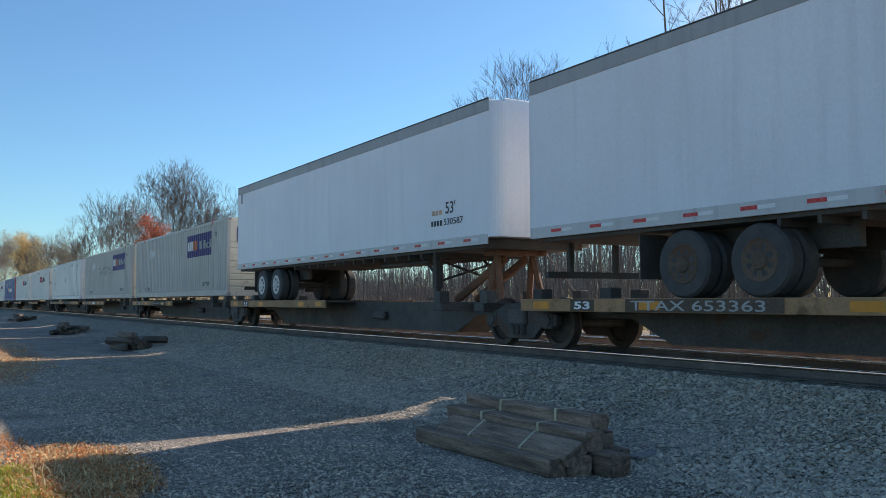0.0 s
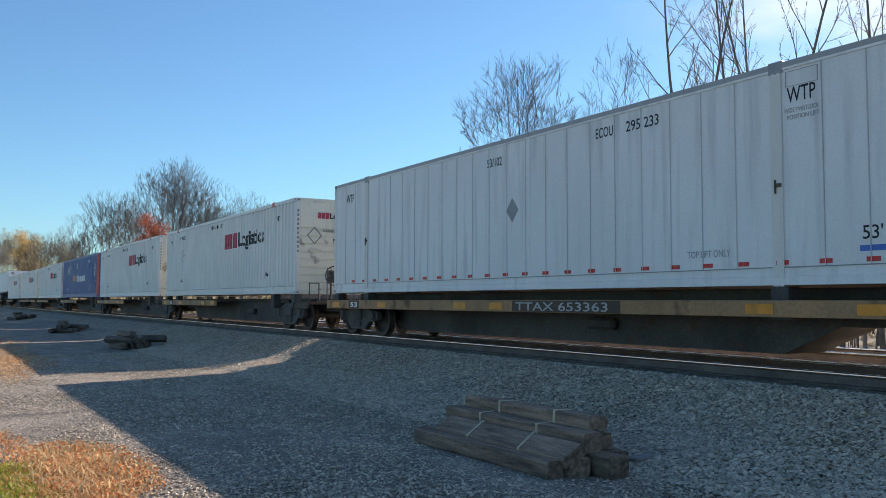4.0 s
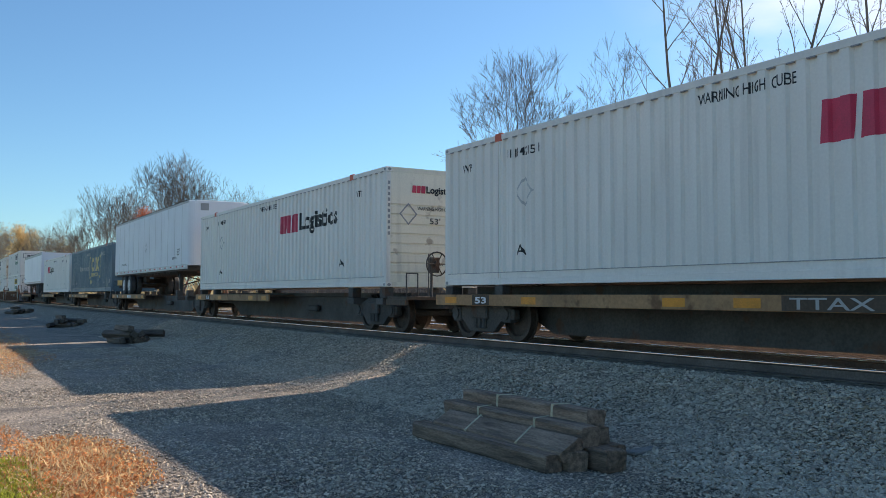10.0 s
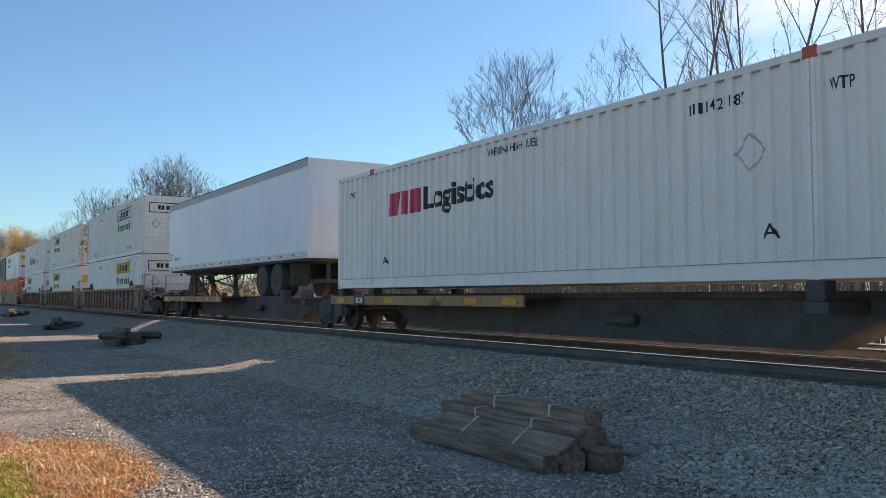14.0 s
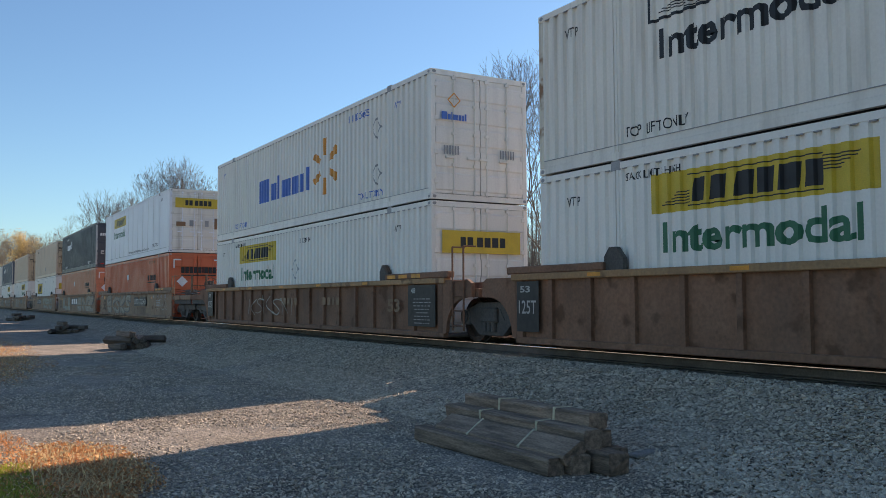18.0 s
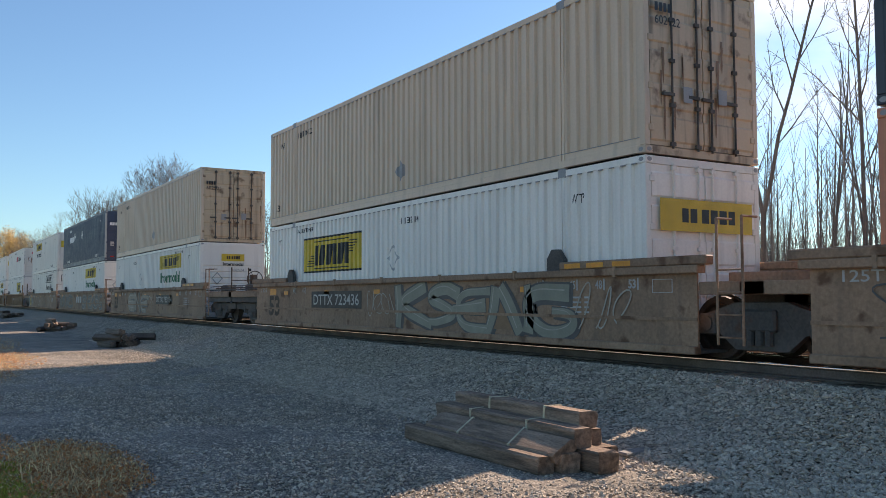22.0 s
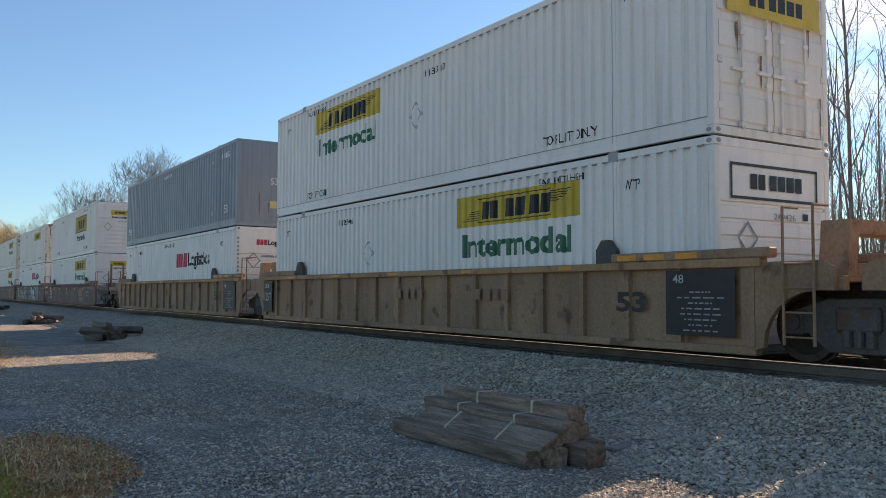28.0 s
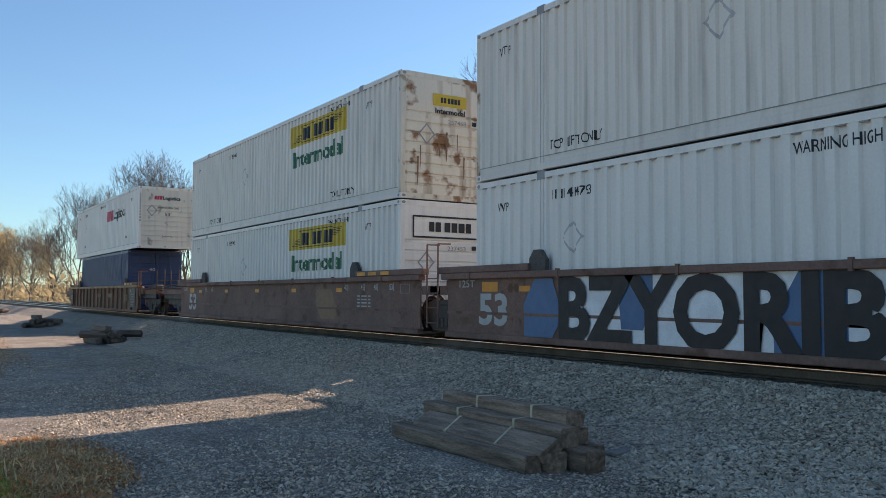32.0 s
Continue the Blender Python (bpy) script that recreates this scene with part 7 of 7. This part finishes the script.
    if ribbed and not (mat == "well_yellow" and first):
        flat("placard", UNIT, 0.75, -0.45, 0.30, 1.20, "ink", "black stencilled panel")
        for i in range(8):
            q = RNG.uniform(0.0, 0.25)
            flat("stencil_line", blocks([RNG.uniform(0.2, 0.8) for _ in range(5)], 0.2), 0.55 - q, -0.28 + q, 0.36 + 0.075 * i, 0.38 + 0.075 * i, "ink_grey", "", 0.003)
        flat("lettering", glyphs("48"), 0.62, 0.42, 1.02, 1.14, "ink_dirty_white", "", 0.003)
        flat("lettering", glyphs("53"), 1.75, 1.15, 0.60, 0.90, "ink_rust" if mat != "well_yellow" else "ink")
    if ribbed and mat == "well_yellow" and last:
        flat("sign", UNIT, LEN - 0.1, LEN - 0.24, 0.62, 0.86, "ink_dirty_white", "small pale plate")
        flat("lettering", glyphs("53"), LEN - 1.2, LEN - 1.6, 0.80, 1.0, "car_brown")
    elif ribbed:
        flat("placard", UNIT, LEN + 0.5, LEN - 0.15, 0.30, 1.20, "ink", "black stencilled panel")
        flat("lettering", glyphs("125T"), LEN + 0.44, LEN - 0.08, 0.62, 0.86, "ink_dirty_white", "", 0.003)
        flat("lettering", glyphs("53"), LEN + 0.40, LEN + 0.1, 1.0, 1.12, "ink_dirty_white", "", 0.003)
        for d in (8.6, 5.6):
            flat("stencil_line", blocks((0.6, 0.6, 0.4, 0.6), 0.3), d, d - 1.1, 0.75, 0.95, "ink_rust")
    else:
        if not any(q[0] == "53" for q in texts):
            flat("lettering", glyphs("53"), LEN - 0.25, LEN - 1.15, 0.35, 0.95, "car_brown" if mat != "well_maroon" else "ink_dirty_white")
        flat("lettering", glyphs("125T"), LEN + 0.42, LEN - 0.1, 1.06, 1.20, "ink_dirty_white")
        for i in range(5):
            flat("stencil_line", blocks((0.4, 0.7, 0.3), 0.2), 1.9, 1.2, 0.55 + 0.08 * i, 0.58 + 0.08 * i, "ink_dirty_white")
        flat("sign_border", FRAME_RING, -0.2, -0.6, 0.95, 1.15, "ink_dirty_white")
        for q, d in (("40", 2.6), ("45", 1.7), ("48", 1.05), ("53", 0.3), ("48", LEN - 2.2), ("45", LEN - 2.9)):
            flat("lettering", glyphs(q), d, d - 0.16, 1.02, 1.16, "ink_dirty_white")
            flat("stencil_line", UNIT, d - 0.19, d - 0.22, 1.0, 1.18, "ink_dirty_white")
        flat("reflector", UNIT, LEN - 0.35, LEN - 0.85, 0.98, 1.16, "amber")
        flat("stain", blobs(77, 1), 4.4, 2.9, 0.3, 1.05, "ink_rust", "round rust stain")
    for txt, d0, d1, z0, z1, ink in texts:
        if txt == "|||":
            flat("logo", blocks((1, 1, 1), 0.42, 0.1), d0, d1, z0, z1, ink, "white logo blocks", 0.004)
        elif txt[:4] == "spr:":
            flat("graffiti", glyphs(txt[4:], 0.04), d0, d1, z0, z1, ink, "sprayed " + txt[4:] + " lettering", 0.03)
        elif txt == "sq":
            flat("paint_patch", UNIT, d0, d1, z0, z1, ink, "painted patch")
        else:
            flat("lettering", glyphs(txt), d0, d1, z0, z1, ink, txt + " lettering", 0.004)
    for i, (form, seed, n, d0, d1, z0, z1, ink) in enumerate(graf):
        if form == "piece":
            fill, edge, shine, fat = ink
            strokes = letter_strokes(seed, n, d0 - d1, z1 - z0)
            for k, (wid, tint, dx, dz) in enumerate(((0.175, "spray_dark", 0.06, -0.03), (0.160, edge, 0, 0), (0.128, fill, 0, 0), (0.010, shine, -0.06, 0.05))):
                for q, letter in enumerate(strokes):
                    put("graffiti", ribbon_mesh(letter, wid * fat if wid > 0.1 else wid, -d0 + dx, z0 + dz, 2 * q), M[tint], c, "spray-painted graffiti letter", pose(0, face - 0.003 - 0.0035 * k - 0.012 * (i % 2), 0))
            continue
        if form == "dome":
            up = [(0.5 + 0.5 * math.cos(q), 0.45 + 0.55 * math.sin(q)) for q in [math.pi * k / 16 for k in range(17)]]
            dome = (np.array(up + [(0.0, 0.0), (1.0, 0.0)]), [tuple(range(19))])
            flat("graffiti", dome, d0 + 0.035, d1 - 0.035, z0 - 0.02, z1 + 0.03, "spray_dark", "dark outline of a sprayed dome", 0.004)
            flat("graffiti", dome, d0, d1, z0, z1, ink, "pale green sprayed dome", 0.007)
            rs = random.Random(seed)
            for _ in range(n):
                x, z = rs.uniform(d1 + 0.25, d0 - 0.25), rs.uniform(z0 + 0.35, z1 - 0.2)
                flat("graffiti", DIAMOND, x + 0.03, x - 0.03, z, z + rs.uniform(0.06, 0.12), "spray_dark", "dark sprayed speck", 0.010)
            continue
        if form == "shard":
            rs = random.Random(seed)
            for k in range(n):
                x = d0 + (d1 - d0) * (k + rs.uniform(0.1, 0.9)) / n
                lean, wide = rs.choice((-1, 1)) * rs.uniform(0.2, 0.8), rs.uniform(0.18, 0.42)
                lo, hi = z0 + rs.uniform(0, 0.35) * (z1 - z0), z1 - rs.uniform(0, 0.35) * (z1 - z0)
                shape = (np.array([(0.5 - lean * 0.5, 0), (0.95 - lean * 0.4, 0.08), (0.6 + lean * 0.5, 1), (0.2 + lean * 0.3, 0.7)]), [(0, 1, 2, 3)])
                flat("graffiti", shape, x + wide, x - wide, lo, hi, "spray_pale", "pale outline of a sprayed shard", 0.004 + 0.006 * (k % 3))
                c0 = np.mean(shape[0], 0)
                flat("graffiti", (c0 + (shape[0] - c0) * 0.86, shape[1]), x + wide, x - wide, lo, hi, ink, "dark sprayed shard", 0.007 + 0.006 * (k % 3))
            continue
        if form == "thin":
            for q, letter in enumerate(letter_strokes(seed, n, d0 - d1, z1 - z0)):
                put("graffiti", ribbon_mesh(letter, 0.016, -d0, z0, 2 * q), M[ink], c, "thin spray-painted letter", pose(0, face - 0.004, 0))
            continue
        shape = squiggle(seed, n, 1.4, 0.016) if form == "line" else UNIT if form == "fill" else blobs(seed, n)
        flat("graffiti", shape, d0, d1, z0, z1, ink, "spray-painted graffiti", 0.004 + 0.002 * i)
    TRAIN.append((c, place, 0.0))
    return c


# ---- the train, from head to tail ----
def build_train():
    spine = (3.52, -14.04, -31.22, -48.42, -66.74, -85.74, -103.38, -120.83, -138.20, -156.76, -175.63, -193.54, -210.87, -228.41, -246.68)
    gaps = [1.3] + [a - b - LEN for a, b in zip(spine, spine[1:])]
    marks = {0: "TTAX 653363", 3: "bars", 4: "TTAX 653363", 7: "ALL PURPOSE SPINE CAR", 9: "TTAX 55461", 11: "bars", 2: "ALL PURPOSE SPINE CAR"}
    for i, p in enumerate(spine):
        spine_car(p, i % 5 == 0 and i > 0, i % 5 == 4, gaps[i] if i % 5 else 2.6, {0: "near", 1: "near", 11: "near", 14: "far"}.get(i), marks.get(i, ""))
    trailer(spine[0], "plain white semi-trailer with dark top rail riding on the train", True, False, "", slide=1.1)
    trailer(spine[1] + 0.24, "white semi-trailer with rounded nose and red reflective tape", True, False)
    purple_sign_box(spine[2], "grey-beige corrugated shipping container with purple sign panel")
    purple_sign_box(spine[3], "grey-beige corrugated shipping container with purple sign and black graffiti", True)
    plain_panel_box(spine[4])
    w = "white corrugated container with red and black lettering, riding low"
    red_mark_box(spine[5], SPINE_Z, "420525", w)
    red_mark_box(spine[6], SPINE_Z, "421674", w)
    royal_box(spine[7])
    red_mark_box(spine[8], SPINE_Z, "410813", "white corrugated shipping container with rust-streaked cream end", "rib", "white", "white_dirty")
    red_mark_box(spine[9], SPINE_Z, "421511", w)
    red_mark_box(spine[10], SPINE_Z, "425959", w)
    trailer(spine[11], "white semi-trailer with riveted panel seams on the train", True, True)
    teal_box(spine[12])
    red_mark_box(spine[13], SPINE_Z, "421187", "white corrugated shipping container with doors, riding low", "door", "white", "white", "far")
    trailer(spine[14], "plain white semi-trailer facing backwards on the train", False, False, "", True)

    wells = (-268.21, -288.02, -308.06, -331.73, -351.42, -371.26, -395.07, -414.66, -434.05, -457.71, -477.72, -497.46, -521.65, -541.24, -560.37, -585.17)
    g = [a - b - LEN for a, b in zip((-246.68,) + wells, wells)] + [4.0]
    looks = ["well_rust"] * 3 + ["well_tan"] * 6 + ["well_yellow"] * 3 + ["well_maroon"] * 3 + ["well_rust"]
    ribs = [True] * 3 + [False] * 6 + [True] * 3 + [False] * 3 + [True]
    grey, dark, green, silver = ("spray_grey", "spray_dark", "spray_pale", 1.0), ("spray_dark", "spray_pale", "spray_grey", 0.75), ("spray_green", "spray_dark", "spray_pale", 1.0), ("spray_grey", "spray_dark", "spray_pale", 1.35)
    texts = {3: (("sq", 6.95, 3.85, 0.62, 1.06, "ink"), ("DTTX 723436", 6.8, 4.0, 0.70, 0.98, "ink_dirty_white")),
             4: (("sq", 9.75, 6.7, 0.58, 1.12, "ink"), ("|||", 9.55, 6.9, 0.66, 1.04, "ink_white")),
             5: (("sq", 12.6, 9.5, 0.62, 1.06, "ink"), ("DTTX 723436", 12.45, 9.65, 0.70, 0.98, "ink_dirty_white")),
             6: (("sq", 6.6, 3.7, 0.62, 1.02, "ink"), ("DTTX 733134", 6.5, 3.8, 0.70, 0.95, "ink_dirty_white")),
             7: (("|||", 9.2, 7.1, 0.58, 1.0, "ink_dirty_white"),),
             8: (("sq", 16.25, 15.45, 0.30, 0.90, "ink_yellow"), ("53", 16.12, 15.58, 0.42, 0.78, "ink")),
             9: (("DTTX 789523", 8.6, 6.4, 0.72, 0.95, "ink_dirty_white"),),
             13: (("spr:BZYORI", 13.55, 8.75, 0.14, 1.24, "ink"), ("spr:BRUTA", 8.7, 3.75, 0.14, 1.24, "ink")),
             0: (("sq", 5.3, 3.66, 0.64, 0.89, "car_brown"), ("DTTX 787358", 5.2, 3.76, 0.68, 0.85, "ink_dirty_white")),
             12: (("A", 8.95, 8.7, 0.72, 0.92, "ink_dirty_white"),)}
    graf = {3: (("piece", 41, 5, 14.6, 8.1, 0.28, 1.12, grey), ("line", 43, 5, 2.2, -0.2, 0.45, 1.0, "spray_pale")),
            4: (("piece", 44, 5, 6.5, 0.0, 0.28, 1.10, silver), ("dome", 71, 9, 14.22, 13.18, 0.32, 1.20, "spray_mint"), ("dome", 72, 11, 11.47, 10.42, 0.32, 1.20, "spray_mint"), ("blob", 73, 4, 13.2, 10.2, 0.22, 0.52, "spray_mint"), ("thin", 74, 7, 12.95, 11.6, 0.86, 1.12, "spray_dark"), ("line", 46, 3, 16.2, 14.9, 0.35, 1.1, "spray_dark")),
            5: (("piece", 47, 5, 7.6, 1.7, 0.26, 1.14, green), ("line", 48, 4, 9.2, 7.7, 0.4, 1.1, "spray_pale"), ("line", 62, 3, 1.6, 0.2, 0.3, 1.15, "spray_pale")),
            6: (("piece", 63, 3, 12.2, 8.4, 0.26, 1.12, grey), ("line", 64, 3, 8.2, 7.1, 0.5, 1.0, "spray_pale")),
            7: (("piece", 49, 6, 6.7, 0.2, 0.25, 1.10, dark), ("piece", 51, 6, 16.6, 10.6, 0.28, 1.10, dark)),
            8: (("shard", 52, 9, 17.1, 16.35, 0.16, 1.2, "spray_teal"), ("shard", 53, 9, 15.45, 13.9, 0.16, 1.2, "spray_teal"), ("thin", 75, 3, 17.7, 17.25, 0.78, 0.98, "spray_pale"), ("line", 65, 5, 13.2, 8.5, 0.3, 1.15, "spray_pale")),
            12: (("line", 54, 3, 8.2, 6.4, 0.4, 1.0, "ink_rust"),),
            13: (("blob", 55, 1, 14.6, 13.4, 0.16, 1.2, "ink_sky"), ("blob", 61, 1, 4.3, 2.3, 0.16, 1.24, "ink_sky"), ("fill", 56, 6, 13.5, 8.9, 0.16, 1.24, "ink_white"), ("blob", 57, 1, 9.5, 8.2, 0.16, 1.24, "ink_sky"), ("fill", 58, 5, 8.4, 4.0, 0.16, 1.24, "ink_white"), ("blob", 59, 1, 12.2, 11.4, 0.4, 1.24, "ink_sky")),
            2: (("thin", 60, 5, 11.9, 8.0, 0.40, 1.05, "spray_pale"),)}
    for i, p in enumerate(wells):
        first, last = i % 3 == 0, i % 3 == 2 or i == 15
        well_car(p, looks[i], ribs[i], g[i] if not (first and i) else 7.55, g[i + 1] if not last else 7.55, first, last, texts.get(i, ()), graf.get(i, ()))
    L0, H0 = LOW_Z, HIGH_Z
    jy = "white corrugated container, yellow sign, green lettering, in the well"
    ju = "white corrugated shipping container with yellow sign, stacked on top"
    yellow_sign_box(wells[0], L0, jy, "near", "yellow", end_sign="white", digits="253504")
    yellow_sign_box(wells[0], H0, "white corrugated container with outlined sign and green lettering, on top", "near", "white", end_sign="white", digits="287615")
    yellow_sign_box(wells[1], L0, jy, "far", "yellow", "door", digits="291564")
    yellow_sign_box(wells[1], H0, "grimy white corrugated container with rust-stained doors, on top", "far", "white", "door", "fine", "white_dirty", "rusty_white", "ink", "white", "246522")
    yellow_sign_box(wells[2], L0, jy, "far", "yellow", "door", digits="319154")
    star_box(wells[2])
    orange_box(wells[3], "orange", "bright orange corrugated shipping container in the well")
    reefer(wells[3])
    orange_box(wells[4], "orange_faded", "faded orange corrugated shipping container in the well")
    dark_box(wells[4], "black_blue", "635374")
    yellow_sign_box(wells[5], L0, "white shipping container with black-framed yellow sign, in the well", "far", "framed", "door", digits="302134")
    tan_box(wells[5], "602122")
    yellow_sign_box(wells[6], L0, jy, "near", "yellow", digits="302524")
    tan_box(wells[6], "602501")
    yellow_sign_box(wells[7], L0, jy, "near", "yellow", digits="252664")
    dark_box(wells[7], "navy", "252664")
    yellow_sign_box(wells[8], L0, "scuffed white corrugated container with black lettering, in the well", "near", "white", "rib", "fine", "white_dirty", "white", "ink", "white", "231456")
    yellow_sign_box(wells[8], H0, "scuffed white corrugated container with faded yellow sign, on top", "far", "yellow", "door", "fine", "white_dirty", "white_dirty", "ink", "yellow", "262514")
    yellow_sign_box(wells[9], L0, "white shipping container with black-framed yellow sign, in the well", "near", "framed", digits="334011")
    red_mark_box(wells[9], H0, "422411", "white corrugated container with red and black lettering, on top", "rib", "white", "white_dirty")
    yellow_sign_box(wells[10], L0, jy, "near", "yellow", end_sign="white", digits="249426")
    yellow_sign_box(wells[10], H0, ju, "far", "yellow", "door", "fine", "white", "white_dirty", digits="333153")
    red_mark_box(wells[11], L0, "425821", "white corrugated container with red and black lettering, in the well", "rib", "white", "white")
    grey_box(wells[11])
    yellow_sign_box(wells[12], L0, jy, "near", "yellow", digits="320131")
    yellow_sign_box(wells[12], H0, "clean white container with black-framed yellow sign, on top", "near", "framed_low", "rib", "fine", "white", "white", digits="333115")
    red_mark_box(wells[13], L0, "414793", "white corrugated container with black lettering, in a graffitied well", "rib", "white", "white_dirty")
    yellow_sign_box(wells[13], H0, "off-white container with faded yellow sign and rusty end, on top", "near", "sign_only", "rib", "fine", "white_dirty", "rusty_white", "ink", "white", "255107")
    yellow_sign_box(wells[14], L0, jy, "near", "yellow", end_sign="white", digits="237453")
    yellow_sign_box(wells[14], H0, "grimy cream container with yellow sign and rusty end, on top", "near", "yellow", "rib", "fine", "white_dirty", "rusty_white", digits="257468")
    short_blue_box(wells[15])
    red_mark_box(wells[15], H0, "412530", "white corrugated shipping container with black lettering on the last car", "rib")


build_train()


def motions():
    """The whole train rolls past, gathering speed."""
    times = [2.0 * i for i in range(17)]
    for ob, place, z in TRAIN:
        walk(ob, [(t, pose(place + travel(t), TRACK_Y, RAIL_Z + z)) for t in times])


motions()
